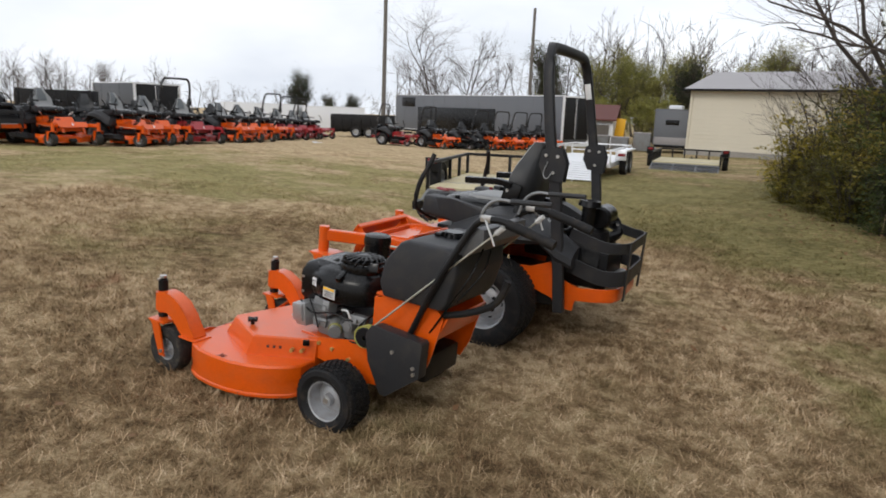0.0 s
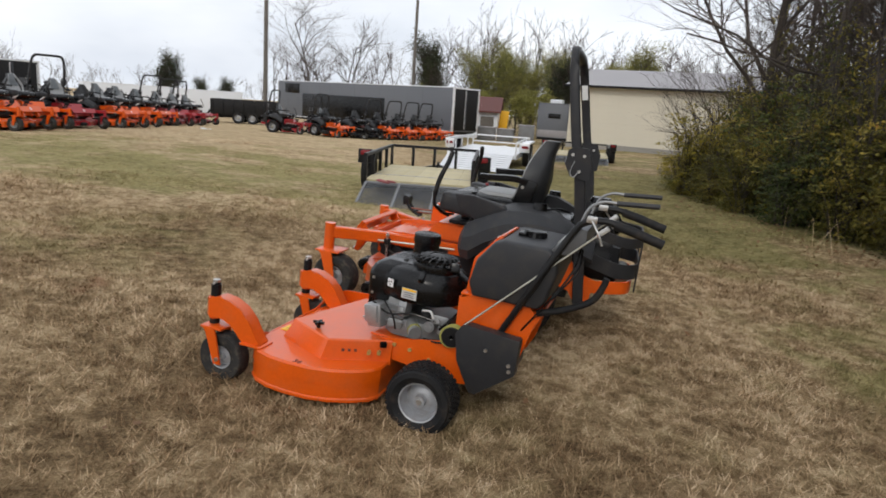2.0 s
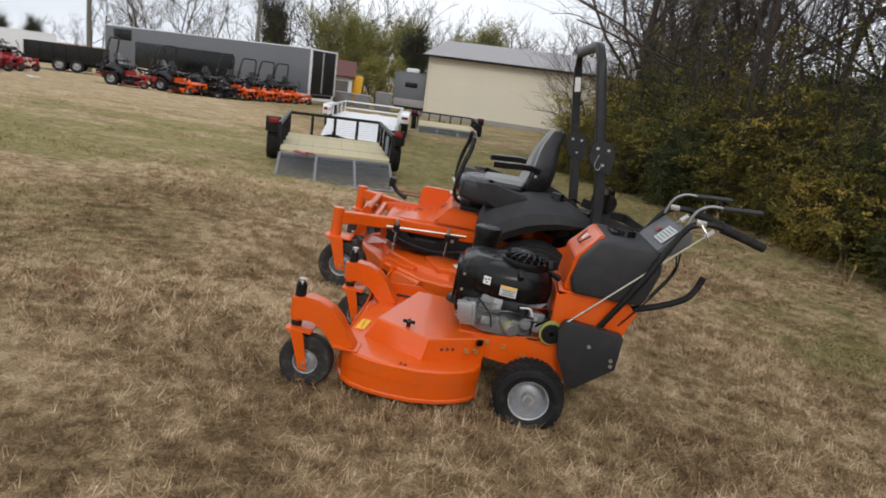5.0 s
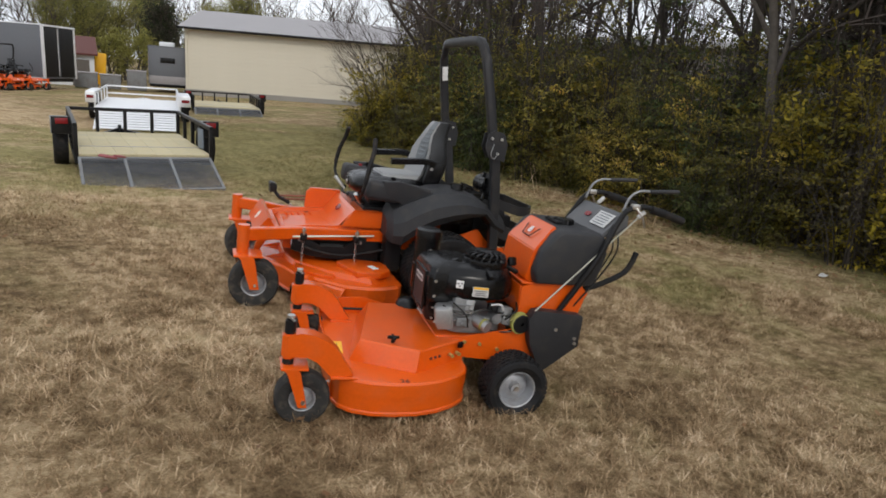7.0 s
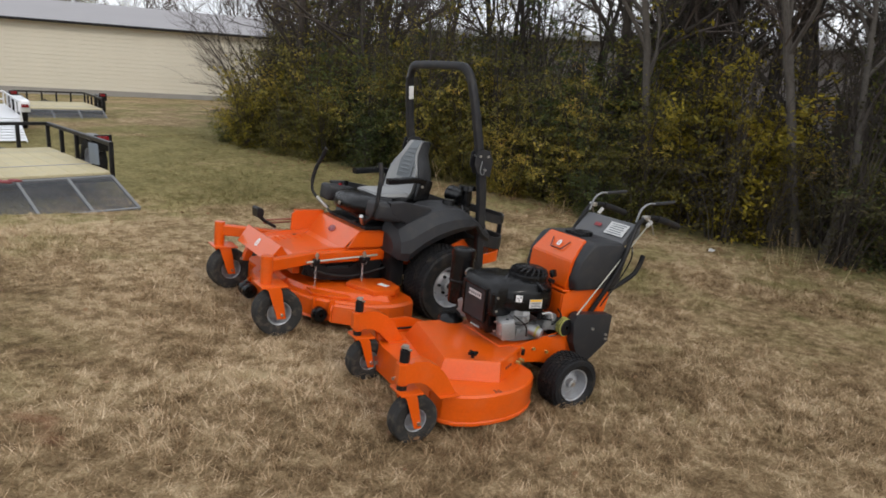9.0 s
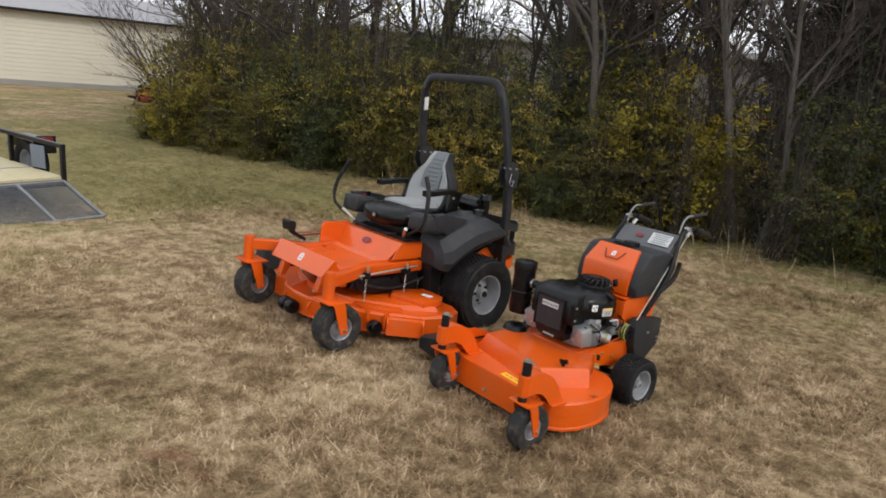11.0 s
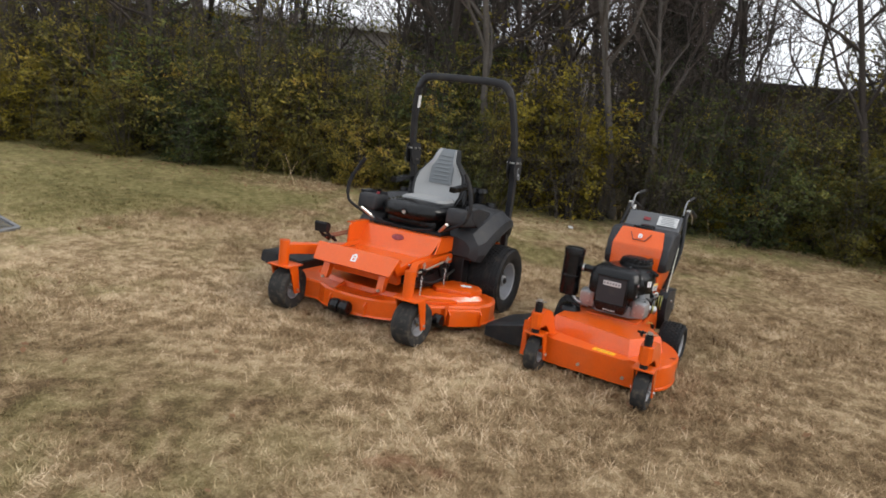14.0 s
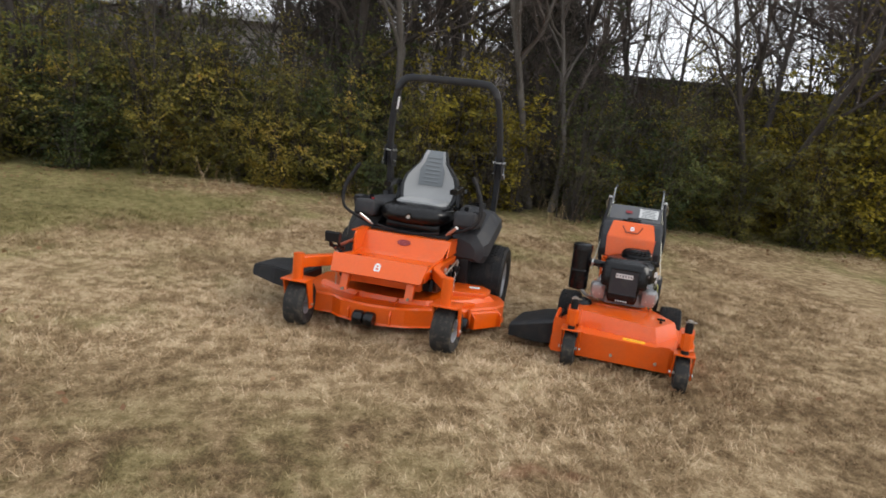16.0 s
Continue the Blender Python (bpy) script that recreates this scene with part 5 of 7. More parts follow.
    part("intake_pipe", bm, M["black_plastic"], ob)
    bm = bmesh.new()
    cyl(bm, (0.355, -0.33, 0.69), (0.355, -0.318, 0.69), 0.034)
    part("pipe_clamp", bm, M["steel"], ob)
    bm = bmesh.new()
    tube(bm, [(0.34, -0.40, 0.46), (0.33, -0.34, 0.40), (0.30, -0.26, 0.38)], 0.014, 8)
    part("canister_bracket", bm, M["steel"], ob)
    # fuel tank
    T = new("fuel_tank")
    T.parent = ob
    bm = bmesh.new()
    prof = [(-0.125, 0.69), (-0.10, 0.76), (-0.125, 0.88), (-0.205, 0.985), (-0.25, 1.004), (-0.48, 1.004), (-0.53, 0.972), (-0.54, 0.88), (-0.50, 0.73), (-0.47, 0.69)]
    rings = []
    for y, f in ((-0.262, 0.92), (-0.252, 0.975), (-0.222, 1.0), (0.222, 1.0), (0.252, 0.975), (0.262, 0.92)):
        rings.append([(-0.33 + (x + 0.33) * f, C + y, 0.84 + (z - 0.84) * f) for x, z in prof])
    skin(bm, rings)
    bmesh.ops.bevel(bm, geom=bm.edges[:], offset=0.006, segments=1, affect="EDGES")
    part("tank_body", bm, M["grey_plastic"], T, "dark grey plastic fuel tank")
    face = [(-0.215, C - 0.178, 1.008), (-0.215, C + 0.178, 1.008), (-0.104, C + 0.208, 0.876), (-0.082, C + 0.20, 0.70), (-0.082, C - 0.20, 0.70), (-0.104, C - 0.208, 0.876)]
    back = [(-0.235, C - 0.173, 1.009), (-0.235, C + 0.173, 1.009), (-0.19, C + 0.20, 0.868), (-0.14, C + 0.19, 0.675), (-0.14, C - 0.19, 0.675), (-0.19, C - 0.20, 0.868)]
    bm = bmesh.new()
    fv, bv = [bm.verts.new(p) for p in face], [bm.verts.new(p) for p in back]
    bm.faces.new((fv[0], fv[1], fv[2], fv[5]))
    bm.faces.new((fv[5], fv[2], fv[3], fv[4]))
    bm.faces.new((bv[5], bv[2], bv[1], bv[0]))
    bm.faces.new((bv[4], bv[3], bv[2], bv[5]))
    for i in range(6):
        bm.faces.new((fv[i], bv[i], bv[(i + 1) % 6], fv[(i + 1) % 6]))
    bmesh.ops.bevel(bm, geom=bm.edges[:], offset=0.006, segments=2, affect="EDGES")
    part("tank_cover", bm, O, T, "orange moulded tank cover", smooth=12)
    bm = bmesh.new()
    up = Vector((-0.12, 0, 0.136)).normalized()
    mid = Vector((-0.145, C, 0.936)) + Vector((-0.0095, 0, 0.012)) + Vector((0.136, 0, 0.12)).normalized() * 0.003
    for a, b in (((-0.085, 0.035), (-0.05, -0.035)), ((-0.05, -0.035), (0.05, -0.035)), ((0.05, -0.035), (0.085, 0.035))):
        tube(bm, [mid + Vector((0, a[0], 0)) + up * a[1], mid + Vector((0, b[0], 0)) + up * b[1]], 0.004, 6, soft=0)
    part("cover_ridge", bm, M["barn_red"], T)
    bm = bmesh.new()
    cen = mid + up * 0.006
    for sx, sz, w, h in ((-0.012, 0.0, 0.008, 0.034), (0.012, 0.0, 0.008, 0.034), (0, -0.014, 0.03, 0.008), (0, 0.018, 0.018, 0.01), (0, 0.003, 0.03, 0.006)):
        p = cen + Vector((0, sx, 0)) + up * sz
        box(bm, p, (0.003, w, h), (0, -41.4, 0))
    part("badge", bm, M["white"], T, "small white maker's mark")
    bm = bmesh.new()
    cyl(bm, (-0.36, C, 0.999), (-0.36, C, 1.034), 0.058, 0.05, seg=20)
    for k in range(10):
        a = 2 * math.pi * k / 10
        box(bm, (-0.36 + 0.055 * math.cos(a), C + 0.055 * math.sin(a), 1.017), (0.012, 0.016, 0.026), (0, 0, math.degrees(a)))
    box(bm, (-0.30, C - 0.02, 1.014), (0.04, 0.16, 0.02), bevel=0.006)
    part("fuel_cap", bm, M["black_plastic"], T, "black ribbed fuel cap")
    # handlebars, levers, console
    for s in (1, -1):
        y = C + s * 0.255
        bm = bmesh.new()
        tube(bm, [(-0.30, C + s * 0.238, 0.53), (-0.45, C + s * 0.285, 0.84), (-0.575, y, 1.10), (-0.635, y, 1.165), (-0.72, y, 1.18), (-0.80, y, 1.165)], 0.0165, 10)
        part("handlebar", bm, M["black_steel"], ob)
        bm = bmesh.new()
        tube(bm, [(-0.76, y, 1.172), (-0.86, y, 1.15), (-0.985, y, 1.118)], 0.023, 12)
        part("grip", bm, M["rubber"], ob, "black rubber grip")
        bm = bmesh.new()
        tube(bm, [(-0.60, y - s * 0.03, 1.14), (-0.63, y - s * 0.03, 1.225), (-0.69, y - s * 0.03, 1.265), (-0.78, y - s * 0.03, 1.268)], 0.0075, 8)
        part("drive_lever", bm, M["cast"], ob)
        bm = bmesh.new()
        tube(bm, [(-0.75, y - s * 0.03, 1.268), (-0.94, y - s * 0.03, 1.283)], 0.0125, 8)
        part("lever_sleeve", bm, M["grey_plastic"], ob)
        bm = bmesh.new()
        tube(bm, [(-0.655, y + s * 0.012, 1.175), (-0.69, y + s * 0.03, 1.13), (-0.72, y + s * 0.03, 1.07)], 0.006, 6)
        box(bm, (-0.655, y, 1.178), (0.05, 0.035, 0.03), bevel=0.005)
        part("lever_pivot", bm, M["steel"], ob)
        bm = bmesh.new()
        tube(bm, [(-0.125, C + s * 0.30, 0.545), (-0.72, y - s * 0.02, 1.135)], 0.0048, 8, soft=0)
        part("control_rod", bm, M["rod"], ob, "pale straight control rod")
        bm = bmesh.new()
        cyl(bm, (-0.70, y - s * 0.02, 1.115), (-0.735, y - s * 0.02, 1.15), 0.013, seg=8)
        part("rod_end", bm, M["label_white"], ob)
    bm = bmesh.new()
    tube(bm, [(-0.46, C + 0.20, 0.66), (-0.58, C + 0.19, 0.70), (-0.70, C + 0.19, 0.765), (-0.745, C + 0.19, 0.83), (-0.765, C + 0.19, 0.90)], 0.017, 10)
    part("rear_bail", bm, M["rubber"], ob, "black rubber-covered rear bail")
    bm = bmesh.new()
    prism(bm, [(-0.475, 0.985), (-0.49, 1.0), (-0.60, 1.125), (-0.64, 1.12), (-0.645, 1.05), (-0.56, 0.98)], C - 0.235, C + 0.235, "y", bevel=0.006)
    part("console", bm, M["console_grey"], ob, "grey control console")
    d = Vector((-0.11, 0, 0.125)).normalized()
    bm = bmesh.new()
    box(bm, Vector((-0.541, C + 0.12, 1.07)), (0.003, 0.17, 0.10), (0, -41.3, 0))
    part("instruction_label", bm, M["label_white"], ob, "white instruction label")
    bm = bmesh.new()
    for k in range(5):
        box(bm, Vector((-0.541, C + 0.12, 1.07)) + d * (0.036 - 0.018 * k) + Vector((0.0022, 0, 0.002)), (0.002, 0.13 - 0.02 * (k % 2), 0.005), (0, -41.3, 0))
    part("label_print", bm, M["seat_dark"], ob)
    bm = bmesh.new()
    box(bm, Vector((-0.541, C - 0.06, 1.07)), (0.003, 0.06, 0.03), (0, -41.3, 0), bevel=0.001)
    part("red_badge", bm, M["red_lens"], ob)
    bm = bmesh.new()
    tube(bm, [(-0.62, C + 0.18, 1.02), (-0.60, C + 0.24, 0.9), (-0.50, C + 0.24, 0.72), (-0.40, C + 0.22, 0.56)], 0.005, 6)
    tube(bm, [(-0.62, C + 0.10, 1.0), (-0.62, C + 0.16, 0.9), (-0.52, C + 0.20, 0.74)], 0.005, 6)
    part("control_cable", bm, M["black_plastic"], ob)
    return ob


walk_behind(on_slope(0.198, -0.667, -0.046, 149))


# ---- the zero-turn rider ----
def zero_turn(m, paint=None, label="orange zero-turn riding mower with grey seat and roll bar", rops=True, group="", near=True):
    ob = thing("zero_turn_mower", m, label, "lawn mower", group)
    O = paint or M["orange"]
    for s in (1, -1):
        wheel(ob, (0.0, s * 0.645, 0.308), 0.312, 0.32, 0.168, side=s, tread=52 if near else 0, name="rear_wheel", holes=5 if near else 0)
        caster(ob, (1.495, s * 0.59), (1.405, s * 0.60), 0.174, 0.16, 0.085, 0.38, 0.585, None, O, heavy=True, turn=-4 if s > 0 else 6)
        bm = bmesh.new()
        tube(bm, [(1.485, s * 0.585, 0.515), (1.40, s * 0.55, 0.515), (1.10, s * 0.40, 0.505), (0.95, s * 0.37, 0.50), (0.40, s * 0.372, 0.51)], 0.03, soft=0, square=(0.06, 0.09))
        part("caster_arm", bm, O, ob, "orange box-section caster arm")
        bm = bmesh.new()
        prism(bm, [(1.28, 0.455), (1.05, 0.455), (0.60, 0.455), (0.25, 0.43), (0.25, 0.56), (0.60, 0.575), (1.05, 0.555), (1.28, 0.52)], s * 0.345 - 0.012, s * 0.345 + 0.012, "y", bevel=0.004)
        part("frame_rail", bm, O, ob)
        bm = bmesh.new()
        prism(bm, [(-0.54, 0.30), (-0.56, 0.47), (-0.46, 0.50), (-0.34, 0.62), (-0.20, 0.56), (0.30, 0.52), (0.30, 0.42), (-0.25, 0.40), (-0.38, 0.36), (-0.42, 0.30)], s * 0.40 - 0.01, s * 0.40 + 0.01, "y")
        part("rear_side_plate", bm, O, ob)
    # floor pan and front plate
    bm = bmesh.new()
    strip = [(0.40, 0.70, 0.40), (0.68, 0.705, 0.40), (0.70, 0.69, 0.40), (0.80, 0.558, 0.355), (0.84, 0.535, 0.33), (1.17, 0.51, 0.33), (1.20, 0.485, 0.33)]
    skin(bm, [[(x, -w, z), (x, w, z), (x, w, z - 0.012), (x, -w, z - 0.012)] for x, z, w in strip])
    part("foot_pan", bm, O, ob, "sloping orange foot pan", smooth=14)
    for s in (1, -1):
        bm = bmesh.new()
        prism(bm, [(0.40, 0.575), (0.40, 0.70), (0.69, 0.70), (0.775, 0.575)], s * 0.394 - 0.006, s * 0.394 + 0.006, "y", bevel=0.002)
        part("pan_side", bm, O, ob, smooth=14)
    bm = bmesh.new()
    prism(bm, [(0.66, 0.50), (0.66, 0.715), (0.70, 0.725), (0.92, 0.722), (0.95, 0.70), (0.96, 0.54), (0.90, 0.50)], -0.372, -0.356, "y", bevel=0.003)
    prism(bm, [(0.66, 0.718), (0.92, 0.718), (0.92, 0.728), (0.66, 0.728)], -0.41, -0.356, "y", bevel=0.002)
    part("pedal_bracket", bm, O, ob, smooth=14)
    bm = bmesh.new()
    skin(bm, [[(1.29, -0.385, 0.588), (1.29, 0.385, 0.588), (1.283, 0.385, 0.575), (1.283, -0.385, 0.575)], [(1.318, -0.385, 0.602), (1.318, 0.385, 0.602), (1.306, 0.385, 0.592), (1.306, -0.385, 0.592)], [(1.41, -0.36, 0.474), (1.41, 0.36, 0.474), (1.398, 0.36, 0.464), (1.398, -0.36, 0.464)]])
    part("front_plate", bm, O, ob, "flat orange front plate", smooth=14)
    for s in (1, -1):
        bm = bmesh.new()
        prism(bm, [(1.24, 0.50), (1.31, 0.60), (1.345, 0.535), (1.30, 0.47)], s * 0.36 - 0.006, s * 0.36 + 0.006, "y")
        part("plate_gusset", bm, O, ob)
        bm = bmesh.new()
        prism(bm, [(1.06, 0.40), (0.62, 0.36), (0.55, 0.42), (0.58, 0.52), (0.95, 0.53), (1.08, 0.48)], s * 0.31 - 0.02, s * 0.31 + 0.02, "y", bevel=0.006)
        part("lift_linkage", bm, M["black_steel"], ob)
        # dark lift gear between the rails and the deck: bell cranks, hangers, springs, hose and drive case; the black
        # plate also stands for the shaded void
        bm = bmesh.new()
        prism(bm, [(0.46, 0.29), (0.46, 0.47), (0.66, 0.47), (0.74, 0.40), (0.92, 0.40), (1.00, 0.46), (1.12, 0.455), (1.14, 0.37), (0.98, 0.32), (0.70, 0.30)], s * 0.375 - 0.014, s * 0.375 + 0.014, "y", bevel=0.005)
        part("lift_side_plate", bm, M["black_steel"], ob, "black plate for the lift linkage and shaded void")
        for x in (0.62, 1.08):
            bm = bmesh.new()
            prism(bm, [(x - 0.05, 0.49), (x + 0.03, 0.50), (x + 0.06, 0.44), (x + 0.01, 0.36), (x - 0.03, 0.37)], s * 0.405 - 0.008, s * 0.405 + 0.008, "y", bevel=0.003)
            part("bell_crank", bm, M["black_steel"], ob)
            bm = bmesh.new()
            cyl(bm, (x, s * 0.39, 0.455), (x, s * 0.425, 0.455), 0.014, seg=6)
            part("crank_bolt", bm, M["steel"], ob)
        bm = bmesh.new()
        tube(bm, [(0.40, s * 0.43, 0.42), (0.55, s * 0.435, 0.385), (0.76, s * 0.43, 0.35), (0.95, s * 0.43, 0.375), (1.08, s * 0.42, 0.42)], 0.011, 8)
        part("hose", bm, M["rubber"], ob)
        bm = bmesh.new()
        box(bm, (0.38, s * 0.45, 0.43), (0.13, 0.14, 0.32), bevel=0.02)
        part("drive_case", bm, M["black_steel"], ob, "black drive case under the fender", smooth=40)
    # black block put in to darken the shaded hollow above the deck
    bm = bmesh.new()
    box(bm, (0.70, 0, 0.36), (0.44, 0.70, 0.12), bevel=0.02)
    part("belt_shroud", bm, M["black_steel"], ob, "black block filling the shaded void above the deck", smooth=40)
    bm = bmesh.new()
    box(bm, (1.16, 0, 0.405), (0.06, 0.62, 0.09), bevel=0.006)
    part("front_crossmember", bm, O, ob)
    bm = bmesh.new()
    tube(bm, [(1.25, -0.34, 0.50), (1.25, 0.34, 0.50)], 0.02, soft=0, square=(0.05, 0.05))
    part("front_tube", bm, O, ob)
    for s in (1, -1):
        for x in (0.55, 0.80, 1.12):
            bm = bmesh.new()
            cyl(bm, (x, s * 0.35, 0.525), (x, s * 0.366, 0.525), 0.011, seg=6)
            part("rail_bolt", bm, M["steel"], ob)
    tiltb = math.degrees(math.atan2(0.092, 0.128))
    bm = bmesh.new()
    for sy, sz, w, h in ((-0.018, 0.0, 0.012, 0.05), (0.018, 0.0, 0.012, 0.05), (0, -0.022, 0.045, 0.012), (0, 0.03, 0.028, 0.016), (0, 0.006, 0.045, 0.009)):
        box(bm, (1.367 - sz * 0.58, sy, 0.539 + sz * 0.81), (0.004, w, h), (0, -tiltb, 0))
    part("badge", bm, M["white"], ob, "white maker's mark")
    for y in (-0.255, 0.275):
        bm = bmesh.new()
        prism(bm, [(1.33, 0.50), (1.36, 0.47), (1.40, 0.335), (1.36, 0.33), (1.28, 0.46)], y - 0.03, y + 0.03, "y", bevel=0.003)
        part("plate_stay", bm, O, ob)
        bm = bmesh.new()
        cyl(bm, (1.395, y, 0.345), (1.415, y, 0.345), 0.012, seg=6)
        part("stay_bolt", bm, M["steel"], ob)
    bm = bmesh.new()
    m1 = Matrix.Translation((0.738, 0.0, 0.648)) @ Euler((0, radians(51), 0)).to_matrix().to_4x4() @ Matrix.Diagonal((0.03, 0.06, 0.004, 1))
    bmesh.ops.create_uvsphere(bm, u_segments=20, v_segments=8, radius=1.0, matrix=m1)
    part("oval_badge", bm, M["red_lens"], ob, "small dark red oval badge")
    # dimples of the foot pan
    bm = bmesh.new()
    for i in range(5):
        for j in range(3):
            cyl(bm, (0.92 + 0.05 * i, -0.29 + 0.05 * j, 0.527 - 0.0038 * i), (0.92 + 0.05 * i, -0.29 + 0.05 * j, 0.534 - 0.0038 * i), 0.012, seg=8)
    tagged(part("tread_dimple", bm, O, ob), kind="stuff")
    # cutting deck
    D = new("cutting_deck")
    D.parent = ob
    front = [(0.97, 0.71), (1.05, 0.66), (1.13, 0.56), (1.20, 0.38), (1.30, 0.24), (1.35, 0.08), (1.36, -0.12), (1.32, -0.30), (1.25, -0.40), (1.26, -0.58), (1.20, -0.72)]
    back = [(1.05, -0.78), (0.55, -0.78), (0.42, -0.60), (0.36, -0.2), (0.36, 0.3), (0.345, 0.60), (0.345, 0.76), (0.39, 0.85), (0.50, 0.90), (0.64, 0.915), (0.79, 0.875)]
    outline = front + back
    bm = bmesh.new()
    ins = lambda f: [(0.82 + (x - 0.82) * f, 0.03 + (y - 0.03) * f) for x, y in outline]
    skin(bm, [[(*p, 0.085) for p in ins(1.0)], [(*p, 0.10) for p in ins(0.985)], [(*p, 0.225) for p in ins(0.985)], [(*p, 0.24) for p in ins(0.96)]])
    part("skirt", bm, O, D, smooth=18)
    bm = bmesh.new()
    raised = [(1.10, 0.34), (1.16, 0.12), (1.16, -0.16), (1.10, -0.38), (0.98, -0.60), (0.62, -0.60), (0.50, -0.3), (0.48, 0.3), (0.46, 0.66), (0.60, 0.78), (0.86, 0.62)]
    ins2 = lambda f: [(0.82 + (x - 0.82) * f, 0.03 + (y - 0.03) * f) for x, y in raised]
    skin(bm, [[(*p, 0.238) for p in ins2(1.04)], [(*p, 0.275) for p in ins2(1.0)], [(*p, 0.28) for p in ins2(0.97)]])
    part("deck_top", bm, O, D, smooth=18)
    bm = bmesh.new()
    prism(bm, [(0.42, 0.44), (0.43, 0.68), (0.52, 0.76), (0.70, 0.74), (0.80, 0.46), (0.70, 0.36)], 0.268, 0.315, "z", bevel=0.012)
    part("belt_cover", bm, O, D, smooth=18)
    bm = bmesh.new()
    prism(bm, [(0.99, 0.28), (1.09, 0.33), (1.10, 0.50), (0.98, 0.64), (0.86, 0.70), (0.80, 0.44)], 0.24, 0.262, "z", bevel=0.006)
    part("deck_gusset", bm, O, D, smooth=18)
    # lower apron of the left end and its upright stiffeners
    bm = bmesh.new()
    skin(bm, [[(0.80, 0.87, 0.09), (1.0, 0.70, 0.09), (1.01, 0.71, 0.20), (0.99, 0.70, 0.222), (0.80, 0.875, 0.222)], [(0.82, 0.90, 0.09), (1.035, 0.725, 0.09), (1.045, 0.735, 0.195), (1.02, 0.715, 0.212), (0.82, 0.895, 0.212)]])
    part("deck_apron", bm, O, D, smooth=12)
    for x, y in ((0.81, 0.885), (1.02, 0.71)):
        bm = bmesh.new()
        prism(bm, [(-0.01, 0.088), (0.045, 0.10), (0.045, 0.19), (-0.01, 0.228)], -0.005, 0.005, "y")
        part("deck_rib", bm, O, D).matrix_local = pose(x, y, 0, 0, 0, 50)
    for y in (-0.21, 0.13):
        bm = bmesh.new()
        prism(bm, [(1.12, 0.24), (1.16, 0.275), (1.30, 0.24), (1.36, 0.17), (1.36, 0.10), (1.30, 0.10)], y - 0.006, y + 0.006, "y")
        part("front_fin", bm, O, D)
    bm = bmesh.new()
    box(bm, (0.55, 0.62, 0.318), (0.05, 0.09, 0.003), (0, 0, 20))
    part("deck_label", bm, M["white"], D)
    for x, y in ((1.13, 0.57), (1.05, 0.69)):
        bm = bmesh.new()
        box(bm, (x - 0.03, y, 0.19), (0.05, 0.02, 0.12), (0, 0, 20), bevel=0.004)
        part("roller_bracket", bm, O, D)
    for x, y, r in ((1.41, -0.10, 0.058), (1.41, -0.01, 0.058), (1.10, 0.66, 0.055), (1.12, -0.80, 0.05)):
        bm = bmesh.new()
        lathe(bm, [(0.01, -0.038), (r * 0.85, -0.038), (r, -0.025), (r, 0.025), (r * 0.85, 0.038), (0.01, 0.038)], pose(x, y, 0.14), 20)
        part("deck_roller", bm, M["black_plastic"], D, "black anti-scalp roller")
    bm = bmesh.new()
    skin(bm, [[(0.62, -0.775, 0.14), (1.06, -0.775, 0.14), (1.06, -0.775, 0.30), (0.62, -0.775, 0.30)], [(0.64, -1.0, 0.20), (1.12, -1.0, 0.20), (1.10, -1.0, 0.345), (0.66, -1.0, 0.345)],
              [(0.70, -1.19, 0.24), (1.09, -1.21, 0.24), (1.07, -1.21, 0.33), (0.72, -1.19, 0.33)]])
    bmesh.ops.bevel(bm, geom=bm.edges[:], offset=0.01, segments=2, affect="EDGES")
    part("discharge_chute", bm, M["rubber_flap"], ob, "black rubber discharge chute", smooth=20)
    # deck lift: cross bar, rods, chains
    for s in (1, -1):
        bm = bmesh.new()
        tube(bm, [(0.52, s * 0.425, 0.515), (1.14, s * 0.46, 0.485)], 0.0085, 8, soft=0)
        part("lift_rod", bm, M["rod"], ob, "plated deck lift rod")
        for x in (0.66, 1.06) if near else ():
            bm = bmesh.new()
            for k in range(7):
                m1 = pose(x, s * 0.455, 0.45 - 0.026 * k, 0, 0, 90 * (k % 2)) @ Matrix.Diagonal((0.6, 1, 1, 1))
                rings = []
                for a in np.linspace(0, 2 * math.pi, 10, endpoint=False):
                    c, u = Vector((math.cos(a), 0, math.sin(a) * 1.3)) * 0.013, Vector((math.cos(a), 0, math.sin(a)))
                    rings.append([m1 @ (c + u * 0.004 * math.cos(b) + Vector((0, 1, 0)) * 0.004 * math.sin(b)) for b in (0, 2.1, 4.2)])
                skin(bm, rings + rings[:1], caps=False)
            part("lift_chain", bm, M["steel"], ob)
            bm = bmesh.new()
            box(bm, (x, s * 0.455, 0.485), (0.05, 0.035, 0.05), bevel=0.006)
            cyl(bm, (x, s * 0.43, 0.49), (x, s * 0.49, 0.49), 0.014, seg=8)
            part("lift_bellcrank", bm, M["black_steel"], ob)
            bm = bmesh.new()
            cyl(bm, (x, s * 0.465, 0.50), (x, s * 0.465, 0.56), 0.008, seg=8)
            cyl(bm, (x, s * 0.465, 0.53), (x, s * 0.465, 0.545), 0.016, seg=6)
            part("adjuster_bolt", bm, M["steel"], ob, "bright steel adjuster bolt")
    bm = bmesh.new()
    cyl(bm, (0.66, -0.44, 0.49), (0.66, 0.44, 0.49), 0.016)
    cyl(bm, (1.06, -0.44, 0.47), (1.06, 0.44, 0.47), 0.016)
    part("lift_shaft", bm, M["black_steel"], ob)
    # deck-lift pedal at the right front
    bm = bmesh.new()
